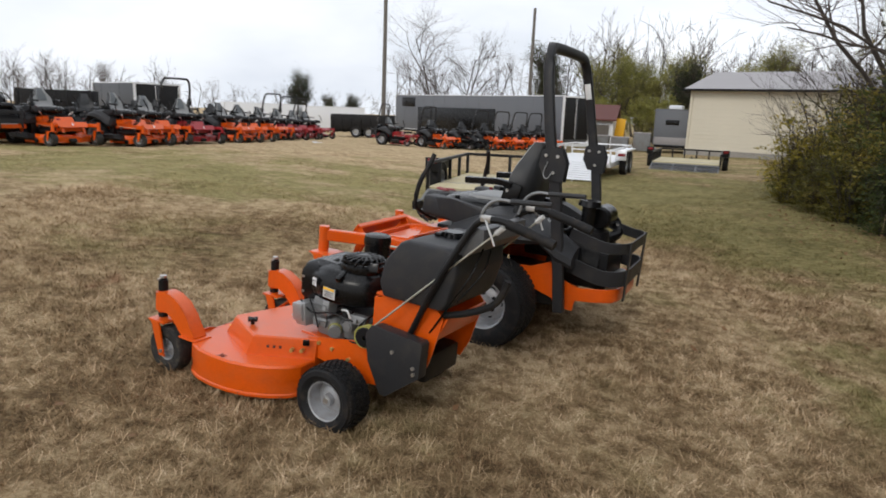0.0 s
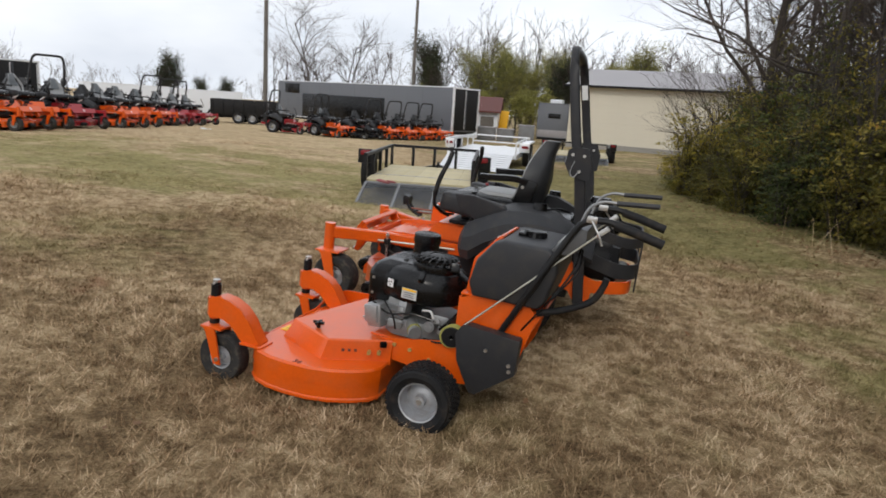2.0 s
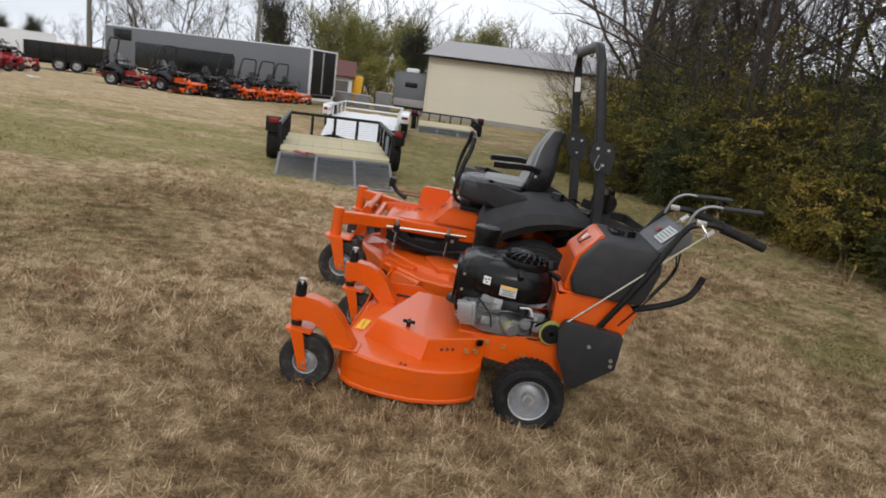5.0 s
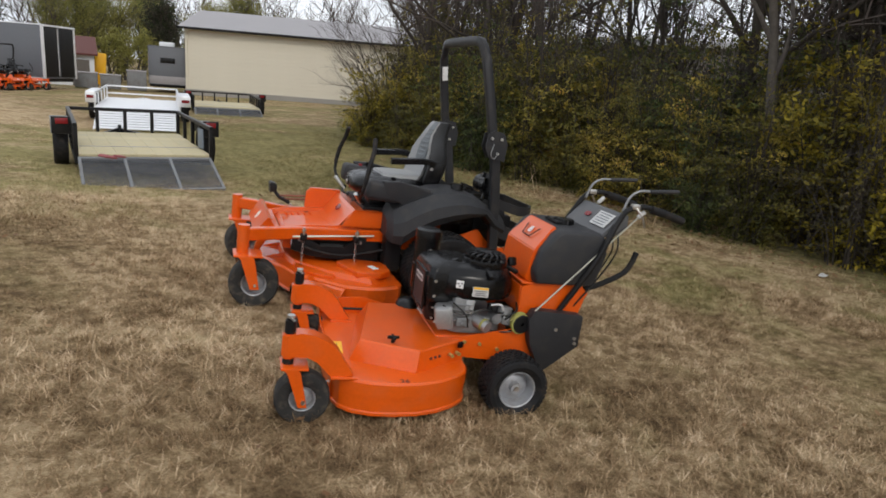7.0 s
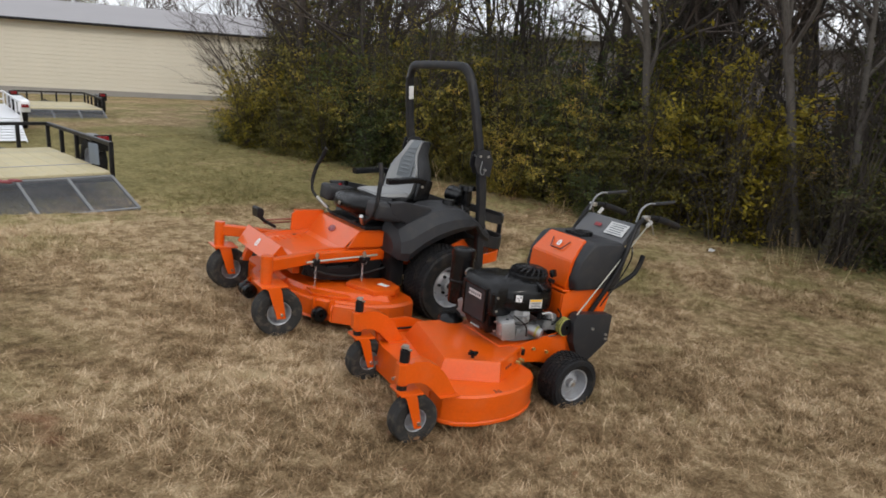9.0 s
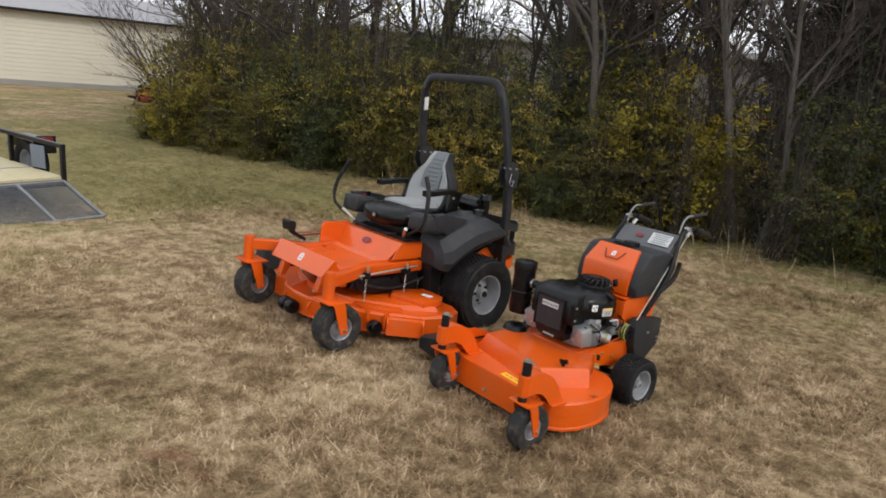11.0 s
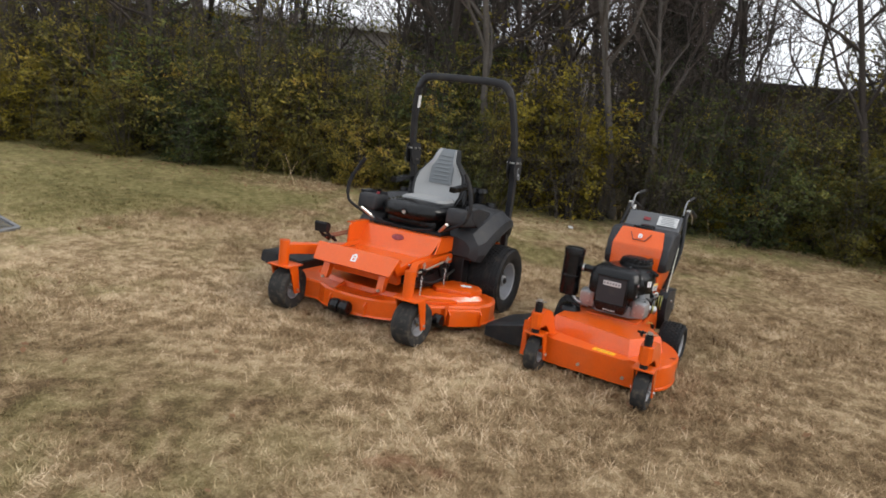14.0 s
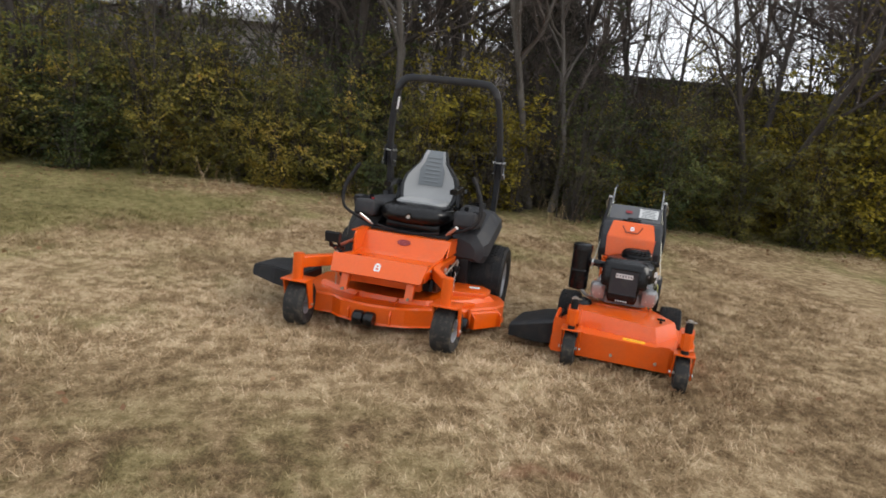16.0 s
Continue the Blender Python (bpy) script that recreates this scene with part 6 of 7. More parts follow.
    for y in (-0.40, -0.47):
        tube(bm, [(1.08, y, 0.575), (1.17, y, 0.625), (1.215, y - 0.01, 0.675)], 0.014, 8)
    tube(bm, [(1.14, -0.37, 0.61), (1.14, -0.50, 0.61)], 0.013, 8, soft=0)
    skin(bm, [[(1.195, -0.385, 0.665), (1.245, -0.385, 0.66), (1.25, -0.495, 0.66), (1.20, -0.495, 0.665)], [(1.19, -0.38, 0.715), (1.25, -0.38, 0.73), (1.255, -0.50, 0.73), (1.195, -0.50, 0.715)], [(1.20, -0.385, 0.735), (1.24, -0.385, 0.745), (1.245, -0.495, 0.745), (1.205, -0.495, 0.735)]])
    part("lift_pedal", bm, M["black_steel"], ob, "black deck lift pedal")
    bm = bmesh.new()
    for y, z in ((-0.40, 0.635), (-0.44, 0.60)):
        tube(bm, [(1.17, y, z), (0.94, y + 0.01, z + 0.012), (0.70, y + 0.01, z + 0.01)], 0.0075, 6, soft=0)
    part("pedal_rod", bm, M["rust_rod"], ob, "red-brown pedal rod")
    # fenders with fuel tanks
    for s in (1, -1):
        F = new("fender_tank")
        F.parent = ob
        bm = bmesh.new()
        secs = [(0.465, 0.36, 0.57, 0.55, 0.69), (0.43, 0.34, 0.64, 0.515, 0.76), (0.36, 0.33, 0.675, 0.505, 0.81), (0.24, 0.33, 0.69, 0.605, 0.87), (0.12, 0.33, 0.70, 0.67, 0.92), (0.0, 0.33, 0.70, 0.715, 0.935), (-0.12, 0.33, 0.69, 0.745, 0.93), (-0.23, 0.33, 0.67, 0.76, 0.89), (-0.30, 0.34, 0.64, 0.77, 0.855), (-0.42, 0.34, 0.58, 0.66, 0.79), (-0.52, 0.36, 0.54, 0.62, 0.73)]
        rings = []
        for x, y0, y1, z0, z1 in secs:
            c = 0.26 * (y1 - y0)
            rings.append([(x, s * y0, z0), (x, s * (y1 - 0.4 * c), z0), (x, s * y1, z0 + 0.25 * (z1 - z0)), (x, s * (y1 - 0.15 * c), z0 + 0.6 * (z1 - z0)), (x, s * (y1 - c), z1 - 0.01), (x, s * (y0 + 0.3 * (y1 - y0)), z1 + 0.02), (x, s * y0, z1 + 0.02)])
        skin(bm, rings)
        part("tank_shell", bm, M["grey_plastic"], F, "dark grey moulded fender tank", smooth=22)
        bm = bmesh.new()
        prism(bm, [(0.535, 0.97), (0.50, 0.875), (0.35, 0.79), (0.12, 0.895), (0.16, 0.935), (0.40, 0.972)], s * 0.515, s * 0.575, "y", bevel=0.014)
        part("tank_wing", bm, M["grey_plastic"], F, "angular dark grey side panel", smooth=25)
        bm = bmesh.new()
        cyl(bm, (-0.09, s * 0.47, 0.925), (-0.09, s * 0.47, 0.985), 0.055, 0.048, 20)
        part("fuel_cap", bm, M["black_plastic"], F, "black fuel cap")
        # control pod beside the seat
        bm = bmesh.new()
        box(bm, (0.51, 0.475 if s > 0 else -0.425, 0.885 if s > 0 else 0.878), (0.27, 0.19, 0.145), (0, -6, 0), bevel=0.035)
        part("control_pod", bm, M["grey_plastic"], ob, "dark grey control pod beside the seat", smooth=60)
        bm = bmesh.new()
        if s < 0:
            box(bm, (0.50, -0.40, 0.955), (0.03, 0.02, 0.03), bevel=0.004)
            part("switch", bm, M["red_lens"], ob, "red switch")
            bm = bmesh.new()
        cyl(bm, (0.42, s * 0.44, 0.93), (0.42, s * 0.44, 0.985), 0.016, 0.02, 10)
        part("control_knob", bm, M["black_plastic"], ob)
        # steering levers
        bm = bmesh.new()
        tube(bm, [(0.62, s * 0.36, 0.76), (0.66, s * 0.44, 0.795), (0.68, s * 0.56, 0.855), (0.68, s * 0.60, 0.90), (0.67, s * 0.615, 0.98), (0.65, s * 0.60, 1.08), (0.62, s * 0.555, 1.18), (0.61, s * 0.505, 1.262)], [0.012, 0.012, 0.013, 0.013, 0.017, 0.018, 0.018, 0.018], 10)
        part("steering_lever", bm, M["rubber"], ob, "black padded steering lever")
        bm = bmesh.new()
        cyl(bm, (0.63, s * 0.335, 0.75), (0.675, s * 0.40, 0.805), 0.010, seg=10)
        cyl(bm, (0.645, s * 0.357, 0.768), (0.70, s * 0.435, 0.835), 0.015, seg=10)
        part("lever_damper", bm, M["steel"], ob, "silver lever damper")
    # seat
    S = new("seat")
    S.parent = ob
    bm = bmesh.new()
    box(bm, (0.31, 0, 0.765), (0.48, 0.50, 0.11), bevel=0.035)
    part("suspension_base", bm, M["black_plastic"], S, "black bellows under the seat", smooth=60)
    bm = bmesh.new()
    box(bm, (0.28, 0, 0.715), (0.66, 0.70, 0.03), bevel=0.008)
    part("seat_plate", bm, M["black_steel"], S)
    for s in (1, -1):
        bm = bmesh.new()
        tube(bm, [(0.64, s * 0.12, 0.735), (0.67, s * 0.20, 0.745), (0.66, s * 0.28, 0.76)], 0.009, 8)
        part("adjuster_bar", bm, M["black_steel"], S)
    bm = bmesh.new()
    rings = []
    for x, w, low, high in ((0.04, 0.25, 0.83, 0.93), (0.08, 0.28, 0.80, 0.955), (0.22, 0.315, 0.785, 0.965), (0.40, 0.325, 0.778, 0.965), (0.52, 0.31, 0.78, 0.962), (0.60, 0.265, 0.79, 0.95), (0.65, 0.20, 0.805, 0.93), (0.675, 0.12, 0.83, 0.90)):
        mid, tall = (low + high) / 2, (high - low) / 2
        rings.append([(x, w * math.copysign(abs(math.cos(a)) ** 0.6, math.cos(a)), mid + tall * math.copysign(abs(math.sin(a)) ** 0.7, math.sin(a))) for a in (2 * math.pi * k / 20 for k in range(20))])
    skin(bm, rings)
    part("seat_pan", bm, M["black_plastic"], S, "glossy black rounded vinyl seat pan", smooth=80)
    bm = bmesh.new()
    skin(bm, [[(0.10, -0.20, 0.94), (0.10, 0.20, 0.94), (0.10, 0.19, 0.982), (0.10, -0.19, 0.982)], [(0.34, -0.235, 0.935), (0.34, 0.235, 0.935), (0.34, 0.22, 0.979), (0.34, -0.22, 0.979)], [(0.45, -0.20, 0.94), (0.45, 0.20, 0.94), (0.445, 0.17, 0.976), (0.445, -0.17, 0.976)]])
    bmesh.ops.bevel(bm, geom=bm.edges[:], offset=0.012, segments=2, affect="EDGES")
    part("seat_cushion", bm, M["seat"], S, "light grey vinyl cushion", smooth=50)
    shape = [(0.92, 0.23, 0.155), (1.00, 0.265, 0.115), (1.10, 0.275, 0.085), (1.18, 0.25, 0.07), (1.25, 0.19, 0.052), (1.31, 0.135, 0.028), (1.38, 0.115, -0.008), (1.42, 0.10, -0.035)]

    def back_shell(f, front, deep):
        rings = []
        thick = deep
        for i, (z, w, x) in enumerate(shape):
            w *= f
            deep = thick * (1.45 - 0.85 * i / 7)
            rings.append([(x + front + 0.02, -w, z), (x + front - 0.012, -w * 0.6, z), (x + front - 0.012, w * 0.6, z), (x + front + 0.02, w, z), (x + front - deep * 0.6, w * 0.96, z), (x + front - deep, w * 0.7, z), (x + front - deep, -w * 0.7, z), (x + front - deep * 0.6, -w * 0.96, z)])
        b = bmesh.new()
        return skin(b, rings)

    part("seat_back", back_shell(1.0, 0.0, 0.135), M["seat_shell"], S, "black vinyl seat back shell", smooth=60)
    part("back_cushion", back_shell(0.88, 0.012, 0.028), M["seat"], S, "light grey vinyl back cushion", smooth=60)
    bm = bmesh.new()
    rings = []
    for z, w, x in shape[2:]:
        ww = min(w * 0.62, 0.115)
        rings.append([(x + 0.012, -ww, z), (x + 0.012, ww, z), (x - 0.02, ww, z), (x - 0.02, -ww, z)])
    skin(bm, rings)
    part("back_panel", bm, M["seat_dark"], S, "ribbed darker centre panel", smooth=50)
    for k in range(7):
        z = 1.14 + 0.036 * k
        x = float(np.interp(z, [q[0] for q in shape], [q[2] for q in shape])) + 0.014
        bm = bmesh.new()
        box(bm, (x, 0, z), (0.008, 0.15 - 0.004 * k, 0.014), (0, -25, 0), bevel=0.003)
        part("panel_rib", bm, M["seat_dark"], S)
    for s in (1, -1):
        bm = bmesh.new()
        tube(bm, [(0.06, s * 0.30, 1.10), (0.16, s * 0.31, 1.115), (0.34, s * 0.31, 1.10), (0.42, s * 0.305, 1.095)], 0.03, soft=4, square=(0.062, 0.045))
        part("armrest", bm, M["black_plastic"], S, "black padded armrest")
        bm = bmesh.new()
        box(bm, (0.06, s * 0.29, 1.02), (0.13, 0.04, 0.20), (0, -12, 0), bevel=0.012)
        part("armrest_bracket", bm, M["black_plastic"], S)
        bm = bmesh.new()
        cyl(bm, (0.085, s * 0.31, 1.06), (0.085, s * 0.318, 1.06), 0.012, seg=8)
        part("bracket_bolt", bm, M["steel"], S)
    bm = bmesh.new()
    cyl(bm, (0.645, 0, 0.866), (0.685, 0, 0.866), 0.036, 0.03, 16)
    part("seat_knob", bm, M["black_plastic"], S, "round black seat adjuster knob")
    bm = bmesh.new()
    cyl(bm, (0.684, 0, 0.866), (0.69, 0, 0.866), 0.017, seg=12)
    part("knob_centre", bm, M["steel"], S)
    # roll bar
    if rops:
        R = new("roll_bar")
        R.parent = ob
        for s in (1, -1):
            bm = bmesh.new()
            tube(bm, [(-0.47, s * 0.50, 0.30), (-0.44, s * 0.515, 0.55), (-0.375, s * 0.545, 1.0), (-0.315, s * 0.556, 1.36)], 0.03, soft=0, square=(0.055, 0.075))
            part("lower_post", bm, M["dark_steel"], R)
            bm = bmesh.new()
            for off in (-0.036, 0.036):
                prism(bm, [(-0.40, 1.20), (-0.41, 1.33), (-0.37, 1.42), (-0.29, 1.43), (-0.235, 1.40), (-0.225, 1.30), (-0.27, 1.22)], s * 0.556 + off - 0.004, s * 0.556 + off + 0.004, "y")
            part("hinge_plate", bm, M["dark_steel"], R)
            for x, z in ((-0.35, 1.37), (-0.27, 1.37), (-0.33, 1.26)):
                bm = bmesh.new()
                cyl(bm, (x, s * 0.556 - 0.055, z), (x, s * 0.556 + 0.055, z), 0.011, seg=8)
                part("hinge_bolt", bm, M["steel"], R)
            bm = bmesh.new()
            tube(bm, [(-0.33, s * 0.61, 1.27), (-0.30, s * 0.625, 1.22), (-0.27, s * 0.62, 1.25), (-0.29, s * 0.61, 1.33)], 0.0038, 6)
            part("lock_pin", bm, M["cast"], R)
        bm = bmesh.new()
        line = [(-0.315, -0.556, 1.30), (-0.27, -0.552, 1.48), (-0.225, -0.535, 1.70), (-0.185, -0.505, 1.90), (-0.168, -0.475, 1.99), (-0.155, -0.42, 2.055), (-0.15, -0.34, 2.078), (-0.15, 0.0, 2.082),
                (-0.15, 0.34, 2.078), (-0.155, 0.42, 2.055), (-0.168, 0.475, 1.99), (-0.185, 0.505, 1.90), (-0.225, 0.535, 1.70), (-0.27, 0.552, 1.48), (-0.315, 0.556, 1.30)]
        tube(bm, line, 0.03, 12, soft=2, square=(0.052, 0.068))
        part("hoop", bm, M["dark_steel"], R, "dark grey roll bar hoop", smooth=50)
        bm = bmesh.new()
        box(bm, (-0.199, -0.4865, 1.83), (0.048, 0.006, 0.12), (-8.5, 11, 0), bevel=0.001)
        part("hoop_label", bm, M["white"], R, "white warning label on the roll bar")
    # engine bay and rear guard
    G = new("engine")
    G.parent = ob
    bm = bmesh.new()
    box(bm, (-0.48, 0, 0.58), (0.46, 0.50, 0.28), bevel=0.03)
    box(bm, (-0.50, 0.17, 0.66), (0.30, 0.18, 0.20), (15, 0, 0), bevel=0.03)
    box(bm, (-0.50, -0.17, 0.66), (0.30, 0.18, 0.20), (-15, 0, 0), bevel=0.03)
    cyl(bm, (-0.48, 0, 0.70), (-0.48, 0, 0.83), 0.17, 0.15, 24)
    part("engine_block", bm, M["black_steel"], G)
    bm = bmesh.new()
    lathe(bm, [(0.001, 0.13), (0.07, 0.13), (0.085, 0.11), (0.085, -0.11), (0.07, -0.13), (0.001, -0.13)], pose(-0.56, -0.05, 0.93, 0, 0, 0), 24)
    cyl(bm, (-0.50, 0.16, 0.88), (-0.50, 0.16, 1.02), 0.05, 0.05, 16)
    cyl(bm, (-0.50, 0.16, 1.02), (-0.50, 0.16, 1.06), 0.085, 0.075, 20)
    part("air_cleaner", bm, M["black_plastic"], G, "black air cleaner with a domed cap")
    bm = bmesh.new()
    tube(bm, [(-0.56, -0.17, 0.93), (-0.62, -0.22, 0.88), (-0.66, -0.18, 0.80), (-0.60, -0.08, 0.76)], 0.04, 10)
    part("intake_hose", bm, M["black_plastic"], G)
    bm = bmesh.new()
    lathe(bm, [(0.001, 0.2), (0.06, 0.2), (0.07, 0.18), (0.07, -0.18), (0.06, -0.2), (0.001, -0.2)], pose(-0.74, 0, 0.47), 20)
    part("muffler", bm, M["steel"], G)
    bm = bmesh.new()
    box(bm, (-0.20, 0, 0.74), (0.22, 0.60, 0.24), bevel=0.03)
    part("rear_console", bm, M["black_plastic"], ob)
    bm = bmesh.new()
    tube(bm, [(-0.52, -0.41, 0.42), (-0.72, -0.40, 0.445), (-0.81, -0.30, 0.45), (-0.825, 0, 0.45), (-0.81, 0.30, 0.45), (-0.72, 0.40, 0.445), (-0.52, 0.41, 0.42)], 0.03, soft=3, square=(0.012, 0.095))
    part("rear_bumper", bm, O, ob, "orange steel rear bumper")
    bm = bmesh.new()
    for z, h, deep in ((0.575, 0.11, 0.0), (0.79, 0.075, 0.0)):
        tube(bm, [(-0.46, -0.42, z + 0.06), (-0.70, -0.41, z), (-0.84, -0.30, z), (-0.85, 0, z), (-0.84, 0.30, z), (-0.70, 0.41, z), (-0.46, 0.42, z + 0.06)], 0.03, soft=3, square=(0.012, h))
    for y in (-0.26, 0.26):
        box(bm, (-0.853, y, 0.62), (0.01, 0.06, 0.42), bevel=0.002)
    part("engine_guard", bm, M["dark_steel"], ob, "dark grey engine guard")
    bm = bmesh.new()
    box(bm, (-0.10, 0, 0.36), (0.55, 0.72, 0.16), bevel=0.03)
    cyl(bm, (0.0, -0.5, 0.302), (0.0, 0.5, 0.302), 0.05)
    part("transaxle", bm, M["black_steel"], ob)
    bm = bmesh.new()
    tube(bm, [(-0.20, 0.30, 0.84), (-0.28, 0.36, 0.86), (-0.38, 0.30, 0.84), (-0.44, 0.2, 0.88)], 0.012, 8)
    tube(bm, [(-0.14, 0.45, 0.94), (-0.22, 0.38, 0.95), (-0.30, 0.28, 0.92)], 0.008, 8)
    part("fuel_hose", bm, M["black_plastic"], ob)
    return ob


zero_turn(on_slope(1.187, 0.979, -0.062, 152.4))


# ---- trailers on the lawn ----
def at_ground(x, y, heading, lift=0.0):
    return pose(x, y, float(ground_z(x, y)) + lift, 0, 0, heading)


def plain_wheel(parent, at, r, w, name="wheel"):
    return wheel(parent, at, r, w, r * 0.55, side=1 if at[1] > 0 else -1, name=name)


def utility_trailer(m, label, length=3.1, half=0.93, deck=0.31, rail=0.75, gate=1.5, metal="black_steel", planks="plank", bays=4):
    ob = thing("utility_trailer", m, label, "trailer")
    B = M[metal]
    bm = bmesh.new()
    for s in (1, -1):
        tube(bm, [(0, s * half, deck - 0.05), (length, s * half, deck - 0.05)], 0.03, soft=0, square=(0.05, 0.10))
    for x in (0.02, length / 2, length):
        tube(bm, [(x, -half, deck - 0.05), (x, half, deck - 0.05)], 0.03, soft=0, square=(0.05, 0.09))
    part("frame", bm, B, ob)
    n = 7
    board = bmesh.new()
    box(board, (length / 2, 0, deck + 0.012), (length - 0.06, 2 * half / n - 0.003, 0.035), bevel=0.002)
    board_mesh = finish(board, "plank")
    for k in range(n):
        p = part("plank", board_mesh, M[planks], ob)
        p.location = (0, -half + (k + 0.5) * 2 * half / n, 0)
    bm = bmesh.new()
    box(bm, (length * 0.30, 0, deck + 0.0315), (0.045, 2 * half - 0.04, 0.006), bevel=0.001)
    part("cross_strap", bm, M["roofing"], ob, "flat grey strap across the planks")
    post = bmesh.new()
    box(post, (0, 0, (rail + deck) / 2), (0.055, 0.055, rail - deck), bevel=0.004)
    post_mesh = finish(post, "post")
    spots = [(0.03 + (length - 0.03) * k / bays, s * half) for k in range(bays + 1) for s in (1, -1)] + [(length, -half + 2 * half * k / bays) for k in range(1, bays)]
    for x, y in spots:
        p = part("post", post_mesh, B, ob)
        p.location = (x, y, 0)
    for pts in ([(0.0, half, rail), (length, half, rail)], [(length, half, rail), (length, -half, rail)], [(length, -half, rail), (0.0, -half, rail)]):
        bm = bmesh.new()
        tube(bm, pts, 0.02, soft=0, square=(0.055, 0.055))
        part("rail", bm, B, ob)
    for s in (1, -1):
        plain_wheel(ob, (1.25, s * (half + 0.16), 0.33), 0.33, 0.2)
        bm = bmesh.new()
        prism(bm, [(0.78, 0.52), (0.92, 0.70), (1.58, 0.70), (1.72, 0.52), (1.68, 0.51), (1.56, 0.66), (0.94, 0.66), (0.82, 0.51)], s * (half + 0.16) - 0.12, s * (half + 0.16) + 0.12, "y")
        part("fender", bm, M["bin_grey"], ob, "weathered grey fender")
        bm = bmesh.new()
        box(bm, (0.74, s * (half + 0.14), 0.70), (0.05, 0.16, 0.085), bevel=0.01)
        part("tail_light", bm, M["red_lens"], ob, "dark red tail light")
        bm = bmesh.new()
        box(bm, (0.76, s * (half + 0.15), 0.64), (0.03, 0.24, 0.24), bevel=0.004)
        part("light_bracket", bm, M["black_steel"], ob)
    if gate:
        drop_z = deck - 0.02
        run = math.sqrt(gate * gate - drop_z * drop_z)
        slope = math.degrees(math.atan2(drop_z, run))
        g = new("ramp_gate")
        g.parent = ob
        g.matrix_local = pose(-0.02, 0, deck - 0.02, 0, -slope, 0)
        tagged(g, "dark mesh ramp gate folded down")
        bm = bmesh.new()
        for y in (-half + 0.03, -half / 3, half / 3, half - 0.03):
            tube(bm, [(0, y, 0), (-gate, y, 0)], 0.02, soft=0, square=(0.04, 0.035))
        for x in (-0.01, -gate):
            tube(bm, [(x, -half + 0.03, 0), (x, half - 0.03, 0)], 0.02, soft=0, square=(0.04, 0.035))
        part("gate_frame", bm, M["bin_grey"], g)
        bm = bmesh.new()
        for k in range(56):
            y = -half + 0.05 + (2 * half - 0.1) * k / 55
            box(bm, (-gate / 2, y, 0.012), (gate, 0.006, 0.003))
        for k in range(34):
            x = -0.02 - (gate - 0.04) * k / 33
            box(bm, (x, 0, 0.015), (0.007, 2 * half - 0.06, 0.003))
        tagged(part("gate_mesh", bm, M["mesh"], g), kind="stuff")
    bm = bmesh.new()
    tube(bm, [(length, half * 0.6, deck - 0.08), (length + 1.2, 0.0, deck - 0.05)], 0.03, soft=0, square=(0.06, 0.08))
    tube(bm, [(length, -half * 0.6, deck - 0.08), (length + 1.2, 0.0, deck - 0.05)], 0.03, soft=0, square=(0.06, 0.08))
    part("drawbar", bm, B, ob)
    bm = bmesh.new()
    cyl(bm, (length + 1.1, 0.0, -0.02), (length + 1.1, 0.0, deck + 0.05), 0.03)
    box(bm, (length + 1.1, 0, 0.0), (0.14, 0.14, 0.02))
    part("jack", bm, M["dark_steel"], ob)
    return ob


lawn_trailer = utility_trailer(at_ground(1.24, 6.54, 74.0), "black utility trailer with plank floor and lowered mesh gate", length=2.9, half=0.88, deck=0.30, rail=0.72, gate=0.98)
bm = bmesh.new()
box(bm, (0.62, -0.845, 0.51), (0.36, 0.02, 0.30), (0, 3, 0), bevel=0.004)
part("side_board", bm, M["board"], lawn_trailer, "blue-grey board behind the rail")
utility_trailer(at_ground(9.2, 18.7, 66, -0.05), "low black utility trailer with plank floor near the cream building", length=3.2, half=1.12, deck=0.26, rail=0.62, gate=0.9, bays=5)


def gate_scrap():
    ob = thing("red_scrap", at_ground(0.69, 6.36, 70, 0.29), "crumpled dark red scrap lying on the ramp gate", "scrap")
    bm = bmesh.new()
    for k, (x, y, a) in enumerate(((0, 0, 10), (0.05, 0.09, -25), (-0.04, -0.1, 40))):
        box(bm, (x, y, 0.02 + 0.008 * k), (0.09, 0.13, 0.025), (8, -6, a), bevel=0.008)
    part("scrap_piece", bm, M["scrap"], ob)


gate_scrap()


